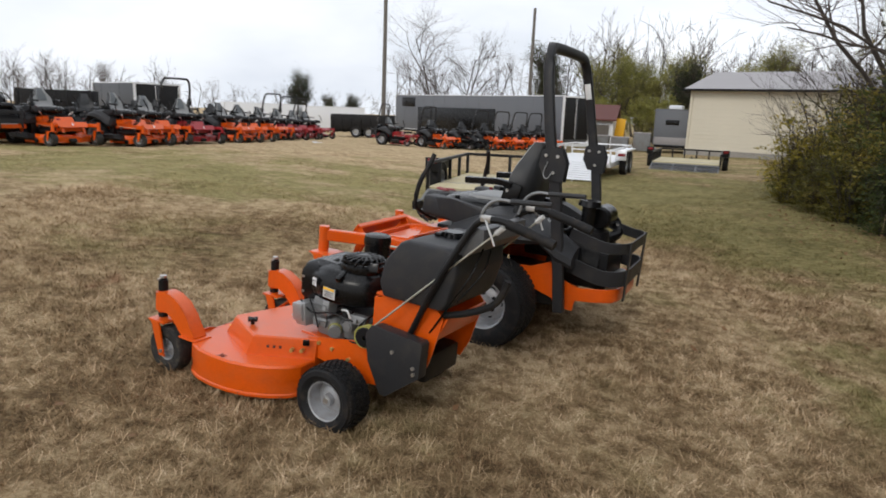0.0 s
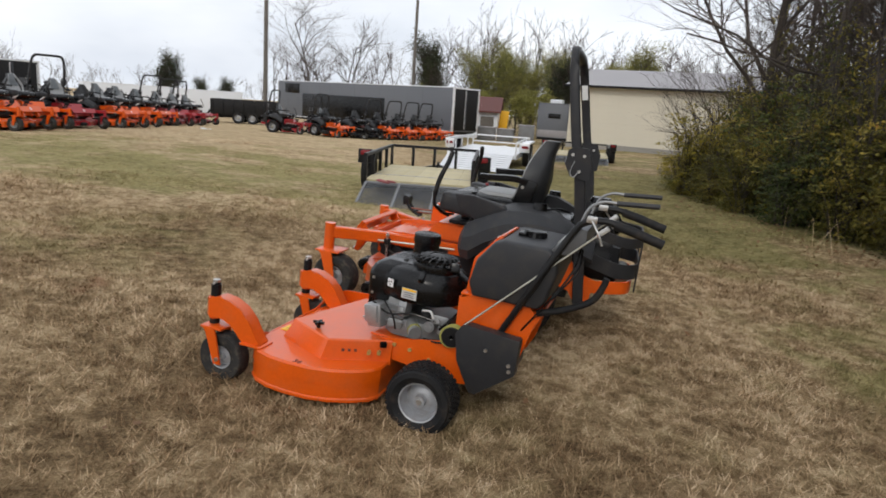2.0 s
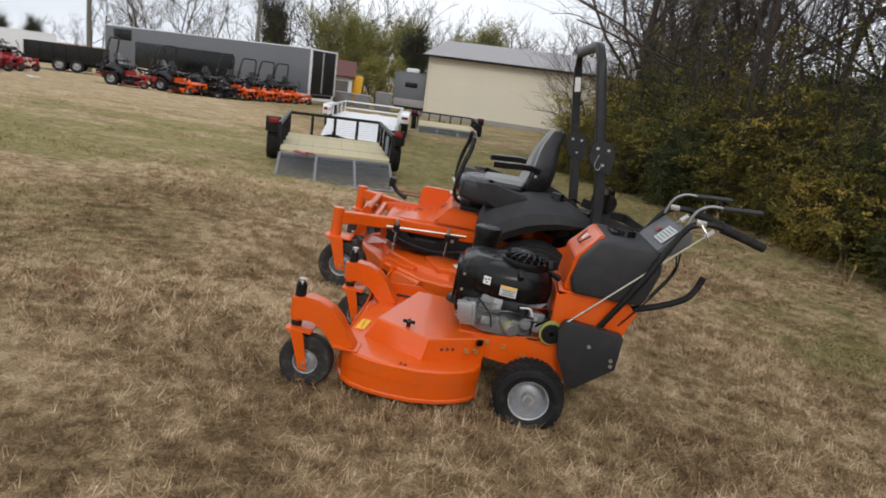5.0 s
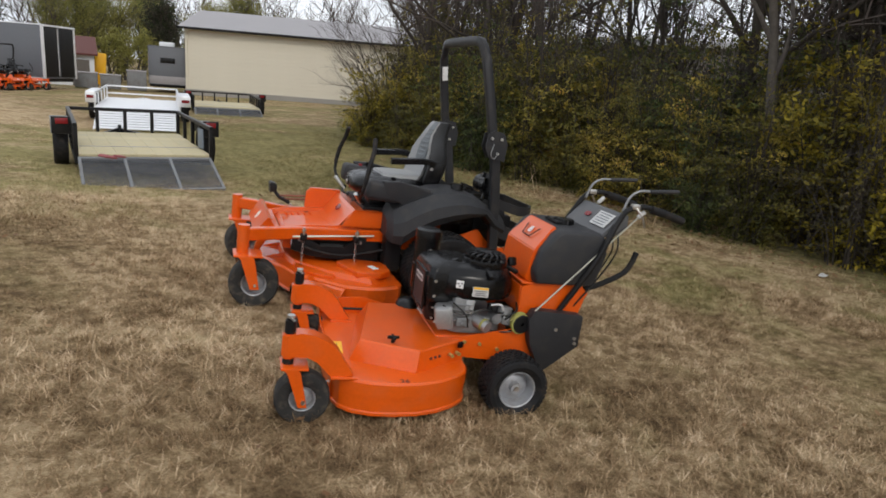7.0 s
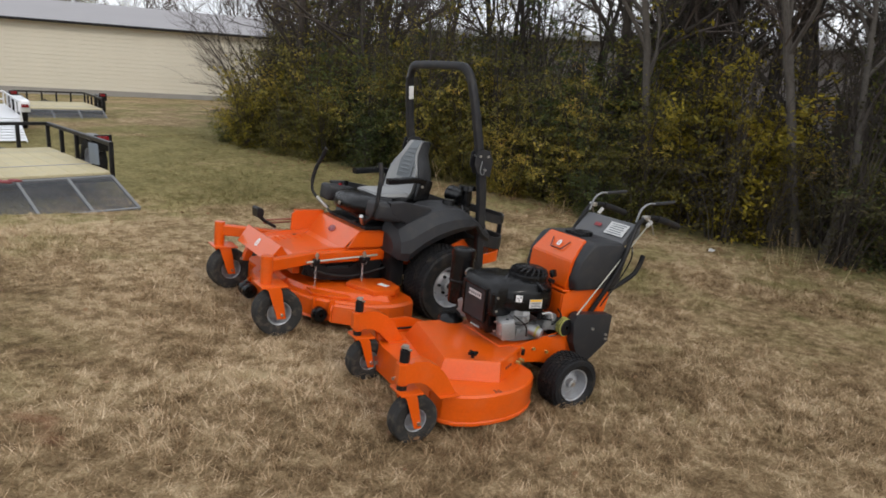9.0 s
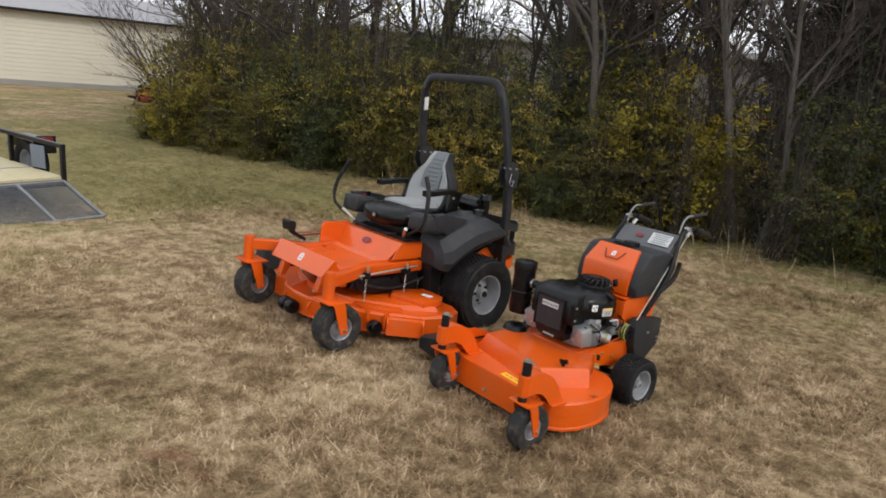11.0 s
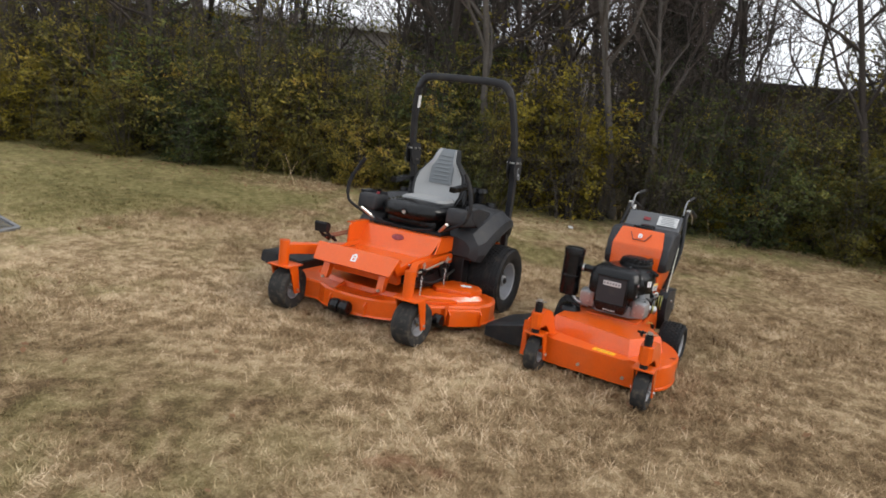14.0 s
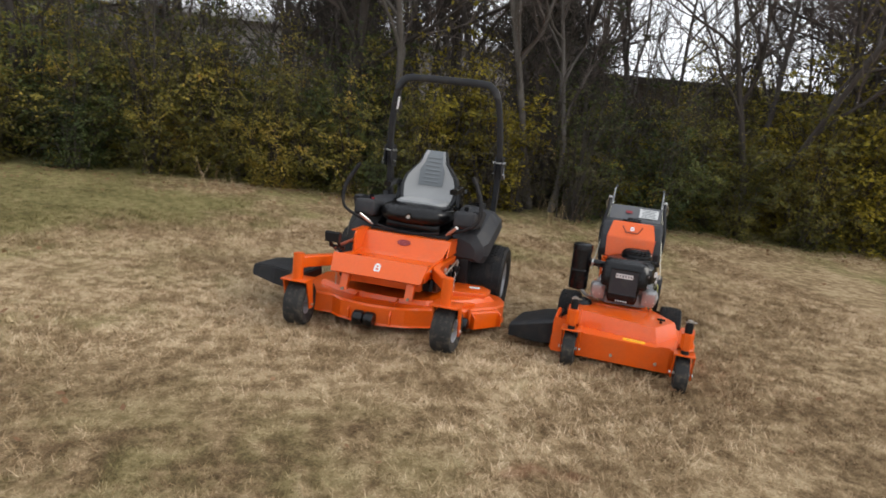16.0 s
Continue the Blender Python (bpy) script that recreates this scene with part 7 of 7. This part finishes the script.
def aluminium_trailer(m):
    ob = thing("aluminium_trailer", m, "bright aluminium open trailer with slatted ramps lowered on the lawn", "trailer")
    A, half, length, deck = M["aluminium"], 1.0, 4.3, 0.42
    bm = bmesh.new()
    for s in (1, -1):
        tube(bm, [(0, s * half, deck - 0.06), (length, s * half, deck - 0.06)], 0.03, soft=0, square=(0.05, 0.14))
    tube(bm, [(0, -half, deck - 0.06), (0, half, deck - 0.06)], 0.03, soft=0, square=(0.06, 0.12))
    part("frame", bm, A, ob)
    slat = bmesh.new()
    box(slat, (0, 0, deck), (0.13, 2 * half - 0.05, 0.03), bevel=0.004)
    slat_mesh = finish(slat, "deck_slat")
    for k in range(int(length / 0.15)):
        p = part("deck_slat", slat_mesh, A, ob)
        p.location = (0.08 + 0.15 * k, 0, 0)
    post = bmesh.new()
    box(post, (0, 0, (0.78 + deck) / 2), (0.04, 0.04, 0.78 - deck), bevel=0.004)
    post_mesh = finish(post, "post")
    for s in (1, -1):
        for k in range(5):
            p = part("post", post_mesh, A, ob)
            p.location = (0.03 + (length - 0.06) * k / 4, s * half, 0)
        bm = bmesh.new()
        tube(bm, [(0, s * half, 0.78), (length, s * half, 0.78)], 0.03, soft=0, square=(0.04, 0.045))
        part("rail", bm, A, ob)
        for x in (1.6, 2.45):
            plain_wheel(ob, (x, s * (half + 0.17), 0.34), 0.34, 0.2)
        bm = bmesh.new()
        box(bm, (2.0, s * (half + 0.17), 0.73), (1.9, 0.27, 0.05), bevel=0.02)
        box(bm, (1.02, s * (half + 0.17), 0.60), (0.05, 0.27, 0.28), bevel=0.02)
        part("fender", bm, A, ob)
        bm = bmesh.new()
        box(bm, (0.98, s * (half + 0.17), 0.62), (0.03, 0.2, 0.08), bevel=0.006)
        part("tail_light", bm, M["red_lens"], ob)
    ramp = new("loading_ramp")
    ramp.parent = ob
    ramp.matrix_local = pose(0, 0, deck, 0, -15, 0)
    bm = bmesh.new()
    for y in (-0.93, -0.3, 0.3, 0.93):
        tube(bm, [(0, y, 0), (-1.6, y, 0)], 0.02, soft=0, square=(0.03, 0.05))
    part("ramp_rail", bm, A, ramp)
    rung = bmesh.new()
    box(rung, (0, 0, 0.025), (0.13, 1.86, 0.02), bevel=0.003)
    rung_mesh = finish(rung, "ramp_rung")
    for k in range(9):
        p = part("ramp_rung", rung_mesh, A, ramp)
        p.location = (-0.09 - 0.175 * k, 0, 0)
    bm = bmesh.new()
    for z in (0.56, 0.78):
        tube(bm, [(length, -half, z), (length, half, z)], 0.02, soft=0, square=(0.045, 0.045))
    part("front_rail", bm, A, ob)
    bm = bmesh.new()
    tube(bm, [(length, 0.6, deck - 0.1), (length + 1.3, 0, deck - 0.08)], 0.03, soft=0, square=(0.07, 0.1))
    tube(bm, [(length, -0.6, deck - 0.1), (length + 1.3, 0, deck - 0.08)], 0.03, soft=0, square=(0.07, 0.1))
    part("drawbar", bm, A, ob)
    return ob


aluminium_trailer(at_ground(4.5, 14.75, 66))


# ---- far lot: box trailers, barn, poles ----
def box_trailer(a, b, width, low, high, skin_name, label, rear="right", doors=2, wheels=2, vent=False, trim="aluminium", base=None):
    """An enclosed trailer whose near side runs from a to b; its depth lies behind."""
    a, b = Vector((*a, 0)), Vector((*b, 0))
    d = b - a
    ob = thing("enclosed_trailer", pose(a.x, a.y, float(ground_z(a.x, a.y)) if base is None else base, 0, 0, math.degrees(math.atan2(d.y, d.x))), label, "trailer")
    L = d.length
    bm = bmesh.new()
    box(bm, (L / 2, width / 2, (low + high) / 2), (L, width, high - low), bevel=0.05)
    part("body", bm, M[skin_name], ob)
    bm = bmesh.new()
    for z in (low + 0.02, high - 0.02):
        tube(bm, [(0, -0.006, z), (L, -0.006, z)], 0.02, soft=0, square=(0.03, 0.05))
    for x in (0.02, L - 0.02):
        tube(bm, [(x, -0.008, low), (x, -0.008, high)], 0.02, soft=0, square=(0.04, 0.05))
    part("edge_trim", bm, M[trim], ob)
    seam = bmesh.new()
    box(seam, (0, -0.004, (low + high) / 2), (0.02, 0.01, high - low - 0.1))
    seam_mesh = finish(seam, "panel_seam")
    for k in range(1, int(L / 1.22)):
        p = part("panel_seam", seam_mesh, M[skin_name], ob)
        p.location = (1.22 * k, 0, 0)
    x = L if rear == "right" else 0
    s = 1 if rear == "right" else -1
    for k in range(doors):
        w = width / doors
        bm = bmesh.new()
        box(bm, (x + s * 0.012, (k + 0.5) * w, (low + high) / 2), (0.03, w - 0.10, high - low - 0.16), bevel=0.005)
        part("rear_door", bm, M["black_steel"], ob, "black rear door")
        bm = bmesh.new()
        tube(bm, [(x + s * 0.04, (k + 0.9) * w, low + 0.15), (x + s * 0.04, (k + 0.9) * w, high - 0.15)], 0.02, soft=0, square=(0.03, 0.03))
        part("door_bar", bm, M["aluminium"], ob)
    bm = bmesh.new()
    for y in (0.04, width - 0.04):
        tube(bm, [(x + s * 0.02, y, low), (x + s * 0.02, y, high)], 0.02, soft=0, square=(0.08, 0.08))
    tube(bm, [(x + s * 0.02, 0, high - 0.05), (x + s * 0.02, width, high - 0.05)], 0.02, soft=0, square=(0.08, 0.08))
    part("door_frame", bm, M[trim], ob)
    for k in range(wheels):
        wx = L * 0.62 + 0.85 * (k - (wheels - 1) / 2)
        for y in (0.06, width - 0.06):
            plain_wheel(ob, (wx, y, 0.36), 0.36, 0.22)
    bm = bmesh.new()
    box(bm, (L / 2, width / 2, low - 0.08), (L - 0.1, width - 0.3, 0.14))
    part("chassis", bm, M["black_steel"], ob)
    if vent:
        bm = bmesh.new()
        box(bm, (L * 0.4, width / 2, high + 0.13), (0.8, 0.7, 0.26), bevel=0.08)
        part("roof_unit", bm, M["trailer_white"], ob, "white roof air unit")
    return ob


gooseneck = box_trailer((-2.46, 46.2), (7.45, 32.35), 2.2, 0.55, 2.98, "trailer_grey", "long charcoal enclosed gooseneck trailer behind the mower row", wheels=3, base=-0.36)
# long black sheet paints in the shaded open side; the small one is a window
for x0, x1, z0, z1 in ((3.0, 11.4, 0.60, 2.15), (0.9, 2.6, 2.15, 2.8)):
    bm = bmesh.new()
    box(bm, ((x0 + x1) / 2, -0.012, (z0 + z1) / 2), (x1 - x0, 0.03, z1 - z0), bevel=0.004)
    part("side_panel", bm, M["black_plastic"], gooseneck, "black sheet standing for the shaded open side" if z0 < 1 else "dark side window")
box_trailer((-19.0, 34.6), (-15.0, 30.8), 2.45, 0.45, 2.62, "trailer_dark", "dark enclosed trailer with black rear doors behind mowers")
box_trailer((-16.9, 51.5), (-11.3, 54.0), 2.3, 0.35, 2.2, "trailer_white", "white enclosed cargo trailer at the back of the lot", doors=1)
box_trailer((-11.0, 54.2), (-5.9, 56.5), 2.3, 0.35, 2.2, "trailer_white", "white enclosed cargo trailer at the back of the lot", doors=1)
box_trailer((-25.0, 43.0), (-20.5, 47.0), 2.3, 0.4, 2.2, "trailer_white", "white enclosed cargo trailer far behind the mowers", doors=1)
box_trailer((13.3, 34.75), (15.1, 33.75), 4.0, 0.45, 2.5, "trailer_grey", "short charcoal trailer with roof unit beside the cream building", vent=True, wheels=0, trim="trailer_grey")


def dark_window():
    ob = bpy.data.objects[[o.name for o in bpy.data.objects if o.name.startswith("enclosed_trailer")][-1]]
    bm = bmesh.new()
    box(bm, (1.0, -0.012, 1.75), (0.75, 0.03, 0.28), bevel=0.01)
    part("side_window", bm, M["black_plastic"], ob, "dark window")
    bm = bmesh.new()
    box(bm, (1.1, -0.01, 0.68), (2.16, 0.02, 0.44), bevel=0.004)
    part("stone_guard", bm, M["roofing"], ob, "pale metal stone guard")
    bm = bmesh.new()
    box(bm, (-0.012, 0.45, 1.55), (0.03, 0.6, 1.3), bevel=0.004)
    part("side_door", bm, M["yellow_steel"], ob, "yellow side door")


dark_window()


def dump_trailer(m, label, length=3.9, half=1.0):
    ob = thing("dump_trailer", m, label, "trailer")
    bm = bmesh.new()
    for s in (1, -1):
        box(bm, (length / 2, s * half, 0.98), (length, 0.06, 0.95), bevel=0.01)
    for x in (0, length):
        box(bm, (x, 0, 0.98), (0.06, 2 * half, 0.95), bevel=0.01)
    box(bm, (length / 2, 0, 0.53), (length, 2 * half, 0.06))
    part("bed", bm, M["black_steel"], ob)
    for k in range(7):
        for s in (1, -1):
            bm = bmesh.new()
            box(bm, (0.1 + (length - 0.2) * k / 6, s * (half + 0.05), 0.98), (0.06, 0.05, 0.95), bevel=0.005)
            part("rib", bm, M["black_steel"], ob)
    for x in (length * 0.42, length * 0.42 + 0.85):
        for s in (1, -1):
            plain_wheel(ob, (x, s * half, 0.36), 0.36, 0.22)
    bm = bmesh.new()
    box(bm, (length / 2, 0, 0.42), (length, 0.9, 0.14))
    tube(bm, [(length, 0, 0.42), (length + 1.3, 0, 0.42)], 0.03, soft=0, square=(0.1, 0.12))
    part("chassis", bm, M["black_steel"], ob)
    return ob


dump_trailer(at_ground(-6.15, 40.3, -4), "black dump trailer with ribbed sides parked behind the mowers")
dump_trailer(at_ground(-19.3, 28.3, 20, 0.45), "black high-sided dump trailer behind a mower row", 3.2)


def barn():
    ob = thing("barn", pose(9.1, 40.4, float(ground_z(10, 40)), 0, 0, -18), "small white barn with a dark red roof in the distance", "building")
    bm = bmesh.new()
    box(bm, (0.2, 3, 0.9), (6.0, 6, 1.8))
    part("wall", bm, M["trailer_white"], ob)
    for s in (0, 1):
        bm = bmesh.new()
        y0, y1 = (-0.3, 3.0) if s == 0 else (6.3, 3.0)
        prism(bm, [(y0, 1.75), (y1, 2.75), (y1, 2.85), (y0, 1.85)], -3.0, 3.4, "x")
        part("roof", bm, M["barn_red"], ob)
    bm = bmesh.new()
    box(bm, (2.5, -0.03, 0.75), (0.9, 0.06, 1.5), bevel=0.01)
    part("door", bm, M["pole"], ob)
    return ob


barn()


def yellow_panel():
    ob = thing("yellow_sign_panel", at_ground(13.0, 40.9, -20), "upright yellow painted steel panel standing by the barn", "panel")
    bm = bmesh.new()
    box(bm, (0, 0, 1.0), (0.62, 0.18, 1.9), (0, 4, 0), bevel=0.01)
    part("panel_face", bm, M["yellow_steel"], ob)
    bm = bmesh.new()
    for x in (-0.25, 0.25):
        box(bm, (x, 0.1, 0.45), (0.06, 0.06, 0.95))
    part("panel_leg", bm, M["dark_steel"], ob)


yellow_panel()


def grey_bin(x, y, w, h):
    ob = thing("storage_bin", at_ground(x, y, -20), "plain grey metal storage bin on the far lot", "bin", "grey bins")
    bm = bmesh.new()
    box(bm, (0, 0, h / 2 + 0.06), (w, 0.9, h), bevel=0.03)
    part("bin_body", bm, M["bin_grey"], ob)
    bm = bmesh.new()
    box(bm, (0, 0, h + 0.08), (w + 0.06, 0.96, 0.06), bevel=0.01)
    part("lid", bm, M["roofing"], ob)


for x, y, w, h in ((12.75, 35.0, 0.95, 1.0), (11.6, 35.6, 1.0, 0.7), (10.5, 36.0, 1.1, 0.75)):
    grey_bin(x, y, w, h)


def pole(x, y, tall, name_label):
    ob = thing("utility_pole", at_ground(x, y, 0), name_label, "pole", "utility poles")
    bm = bmesh.new()
    cyl(bm, (0, 0, -0.2), (0.05, 0, tall), 0.17, 0.12, 14)
    part("shaft", bm, M["pole"], ob)
    return ob


pole(-3.35, 45.8, 12.5, "tall plain weathered wooden utility pole")
pole(8.6, 54.3, 11.0, "tall plain weathered wooden utility pole")


def low_building(a, b, depth, base, eaves, ridge, wall, roof, label):
    """A long plain building behind the wood, its long wall from a to b."""
    a, b = Vector((*a, 0)), Vector((*b, 0))
    run = (b - a).length
    ob = thing("low_building", Matrix.Translation((*a.xy, base)) @ Euler((0, 0, math.atan2(b.y - a.y, b.x - a.x))).to_matrix().to_4x4(), label, "building", "buildings behind the wood")
    bm = bmesh.new()
    box(bm, (run / 2, depth / 2, (eaves - base) / 2 - 0.2), (run, depth, eaves - base + 0.4))
    part("wall", bm, M[wall], ob)
    bm = bmesh.new()
    h = eaves - base
    prism(bm, [(-0.35, h), (-0.35, h + 0.22), (depth / 2, ridge - base), (depth + 0.35, h + 0.22), (depth + 0.35, h)], -0.3, run + 0.3, "x", bevel=0.01)
    part("roof", bm, M[roof], ob)
    bm = bmesh.new()
    box(bm, (run / 2, -0.38, h + 0.11), (run + 0.6, 0.05, 0.26), bevel=0.008)
    part("fascia", bm, M[roof], ob)
    return ob


low_building((18.3, -17.6), (23.6, -8.6), 6.0, -0.4, 2.75, 3.02, "brown_board", "brown_roof", "low brown building with a dark flat roof behind the hedge")
low_building((35.0, -9.0), (33.0, 16.5), 9.0, -0.5, 3.7, 4.5, "grey_board", "pale_roof", "long low grey building with a pale roof behind the wood")

# service line over the low building
pole_a = pole(26.7, -11.4, 4.9, "plain weathered wooden utility pole behind the wood")
pole(16.1, -25.5, 4.9, "plain weathered wooden utility pole behind the wood")
bm = bmesh.new()
tube(bm, [(0.05, 0, 4.45), (-5.3, -7.05, 4.2), (-10.55, -14.1, 4.45)], 0.022, 5)
part("cable", bm, M["black_plastic"], pole_a, "black overhead cable")

# ---- rows of mowers for sale ----
red_rider = zero_turn(pose(0, 0, -60), M["red"], "dark red zero-turn riding mower in a row on the far lot", True, "mowers for sale", False)
plain_rider = zero_turn(pose(0, 0, -60), M["orange"], "orange zero-turn riding mower in a row on the far lot", False, "mowers for sale", False)
bar_rider = zero_turn(pose(0, 0, -60), M["orange"], "orange zero-turn riding mower with roll bar on the far lot", True, "mowers for sale", False)
black_rider = zero_turn(pose(0, 0, -60), M["black_steel"], "black riding mower in the back row on the lot", False, "mowers for sale", False)
for src in (bar_rider, black_rider):
    for o in src.children_recursive:
        if o.type == "MESH" and o.data.materials[0] in (M["seat"], M["seat_dark"]):
            o.data.materials[0] = M["seat_shell"]
spread = random.Random(4)
CAM0 = Vector((0.48, -4.08))
# bearing, distance, heading and kind: 0 orange, 1 red, 2 orange with bar, 3 black
left_row = [(-32.6, 20.2, 150, 0), (-29.6, 20.6, -28, 0), (-26.0, 21.0, -25, 0), (-23.2, 22.6, -30, 0), (-20.3, 24.4, -30, 1), (-18.2, 26.3, -32, 0), (-16.4, 28.6, -30, 0), (-14.9, 31.0, -32, 0), (-13.4, 33.0, -38, 1), (-12.1, 35.2, -36, 1), (-10.9, 37.4, -36, 1),
            (-33.5, 23.6, -60, 3), (-30.6, 24.0, -60, 3), (-27.6, 24.6, -62, 3), (-25.2, 25.8, -62, 3), (-22.4, 26.8, -62, 3), (-20.4, 28.6, -64, 3), (-18.4, 30.6, -64, 3), (-16.6, 33.0, -64, 3), (-14.6, 35.2, -64, 3),
            (-24.0, 30.0, -62, 3), (-20.4, 32.6, -64, 3)]
for az, dist, heading, which in left_row:
    x, y = CAM0.x + dist * math.sin(radians(az)) + spread.uniform(-0.15, 0.15), CAM0.y + dist * math.cos(radians(az)) + spread.uniform(-0.3, 0.3)
    copy_thing((plain_rider, red_rider, bar_rider, black_rider)[which], at_ground(x, y, heading + spread.uniform(-14, 14)))
right_row = [(-1.75, 28.2, -18, 1), (0.35, 28.3, -40, 2), (1.8, 28.9, -52, 3), (3.0, 29.9, -50, 2), (4.1, 30.6, -52, 2), (5.15, 31.4, -54, 2), (6.1, 32.3, -50, 2), (0.2, 31.6, -30, 1)]
for x, y, heading, which in right_row:
    scaled_copy((plain_rider, red_rider, bar_rider, black_rider)[which], at_ground(x, y, heading + spread.uniform(-5, 5)), 0.92)
scaled_copy(plain_rider, at_ground(18.6, 19.9, 222), 0.7)
for o in (red_rider, plain_rider, bar_rider, black_rider):
    drop(o)

# ---- woods and far trees ----
for k in range(54):
    yy = rng.uniform(-14, 16) if k < 44 else rng.uniform(4.0, 10.5)
    x = float(hedge_x(np.clip(yy, -10, 17))) + (rng.uniform(3.5, 20.0) if k < 44 else rng.uniform(3.5, 13.0))
    if open_sky(x, yy) or past_end(x, yy, 0.4):
        continue
    ob = scaled_copy(far_bare[int(rng.integers(4))], pose(x, yy, float(ground_z(x, yy)) - 0.05, 0, 0, rng.uniform(0, 360)), rng.uniform(0.75, 1.3))
    tagged(ob, group="trees behind the hedge")
brush = [make_tree("bare_sapling", 51 + k, 4.6, 0.75, 3, 0.03, "thin leafless sapling with fine twigs at the hedge", limbs=8, first=0.15) for k in range(2)]
for k in range(52):
    yy = rng.uniform(-11, 15)
    x = float(hedge_x(yy)) + rng.uniform(1.0, 6.0)
    if open_sky(x, yy) and k % 3 or past_end(x, yy, 0.1):
        continue
    ob = scaled_copy(brush[k % 2], pose(x, yy, float(ground_z(x, yy)) - 0.05, 0, 0, rng.uniform(0, 360)), rng.uniform(0.55, 1.05))
    tagged(ob, group="saplings in the hedge")
for x, y, size in ((12.9, 12.8, 1.0), (14.6, 14.0, 1.1), (16.4, 15.1, 1.0), (13.9, 12.6, 0.9), (18.5, 16.6, 1.2), (15.8, 13.6, 1.0), (20.0, 17.0, 1.1)):
    tagged(scaled_copy(far_bare[int(x) % 4], pose(x, y, float(ground_z(x, y)) - 0.05, 0, 0, x * 77), size), group="trees behind the hedge")
for x, y, size, lean in ((9.0, 10.2, 0.72, 24), (9.7, 10.9, 0.85, 32), (10.6, 11.6, 0.9, 22), (11.6, 12.4, 1.0, 30), (9.3, 10.3, 0.6, 42), (12.6, 13.2, 1.05, 20)):
    ob = scaled_copy(brush[int(x * 10) % 2], pose(x, y, float(ground_z(x, y)) - 0.05, lean, 0, 219 + 9 * math.sin(x * 7)), size)
    tagged(ob, label="leafless sapling leaning out over the hedge end", group="saplings in the hedge")
olive = [make_tree("leafy_tree", 61 + k, 9.0, 0.6, 3, 0.14, "tall tree with thin olive-green leaves behind the lot", leaf="olive", leaf_count=11000, leaf_size=0.075, limbs=13, first=0.04) for k in range(2)]
olive_bush = make_tree("leafy_tree", 66, 9.0, 0.7, 2, 0.12, "low olive-green tree at the back of the lot", leaf="olive", leaf_count=2200, leaf_size=0.175, limbs=11, first=0.03)
pine = make_tree("evergreen_tree", 71, 8.0, 0.55, 3, 0.14, "dark evergreen tree behind the far lot", leaf="evergreen", leaf_count=9000, leaf_size=0.085, limbs=16, first=0.12)


def ring(src, az, dist, size, group=""):
    x, y = CAM0.x + dist * math.sin(radians(az)), CAM0.y + dist * math.cos(radians(az))
    ob = scaled_copy(src, pose(x, y, float(ground_z(x, y)) - 0.1, 0, 0, rng.uniform(0, 360)), size)
    return tagged(ob, group=group)


# ragged cedars in the wood behind the hedge
cedar = make_tree("evergreen_tree", 75, 8.5, 0.75, 3, 0.13, "dark ragged cedar in the wood behind the hedge", leaf="cedar", leaf_count=16000, leaf_size=0.055, limbs=20, first=0.12)
for x, y, size in ((13.4, -5.0, 0.7), (11.4, -4.2, 0.5), (8.2, -13.2, 1.0), (14.0, 0.4, 0.62)):
    tagged(scaled_copy(cedar, pose(x, y, float(ground_z(x, y)) - 0.1, 0, 0, rng.uniform(0, 360)), size), group="evergreens")
drop(cedar)
for az in np.arange(-3.0, 46.0, 0.7):
    ring(distant[int(rng.integers(3))], az + rng.uniform(-0.4, 0.4), rng.uniform(68, 100), rng.uniform(0.8, 1.25) * (1.3 if az > 11 else 1.0), "far trees")
for az in np.arange(10.0, 36.0, 1.0):
    ring(distant[int(rng.integers(3))], az + rng.uniform(-0.4, 0.4), rng.uniform(95, 115), rng.uniform(1.2, 1.6), "far trees")
for az in np.arange(-46.0, -22.0, 0.4):
    ring(distant[int(rng.integers(3))], az + rng.uniform(-0.3, 0.3), rng.uniform(70, 95), rng.uniform(0.5, 0.85), "far trees")
for az in np.arange(-44.0, -3.0, 0.8):
    ring(distant[int(rng.integers(3))], az + rng.uniform(-0.4, 0.4), rng.uniform(75, 110), rng.uniform(0.38, 0.62) + (0.25 if az < -26 else 0), "far trees")
for az in (13.5, 14.8, 16.2, 17.4, 18.6, 20.0, 21.5, 23.5, 25.5, 28.0, 31.0):
    ring(olive[int(rng.integers(2))], az + rng.uniform(-0.4, 0.4), rng.uniform(58, 68), rng.uniform(0.7, 0.95), "olive trees")
for az in np.arange(8.5, 31.0, 0.8):
    ring(olive_bush, az + rng.uniform(-0.3, 0.3), rng.uniform(53, 57), rng.uniform(0.28, 0.42), "olive trees")
for az, dist, size in ((-11.6, 66, 0.62), (-9.0, 70, 0.4), (-7.2, 72, 0.42), (9.2, 62, 0.95), (21.0, 56, 0.75), (-22.5, 70, 0.4)):
    ring(pine, az, dist, size, "evergreens")
ring(bare[2], -0.3, 66, 1.42, "far trees")
ring(bare[0], 2.6, 70, 1.15, "far trees")
for o in (*bare, *far_bare, *distant, *brush, *olive, olive_bush, pine):
    drop(o)
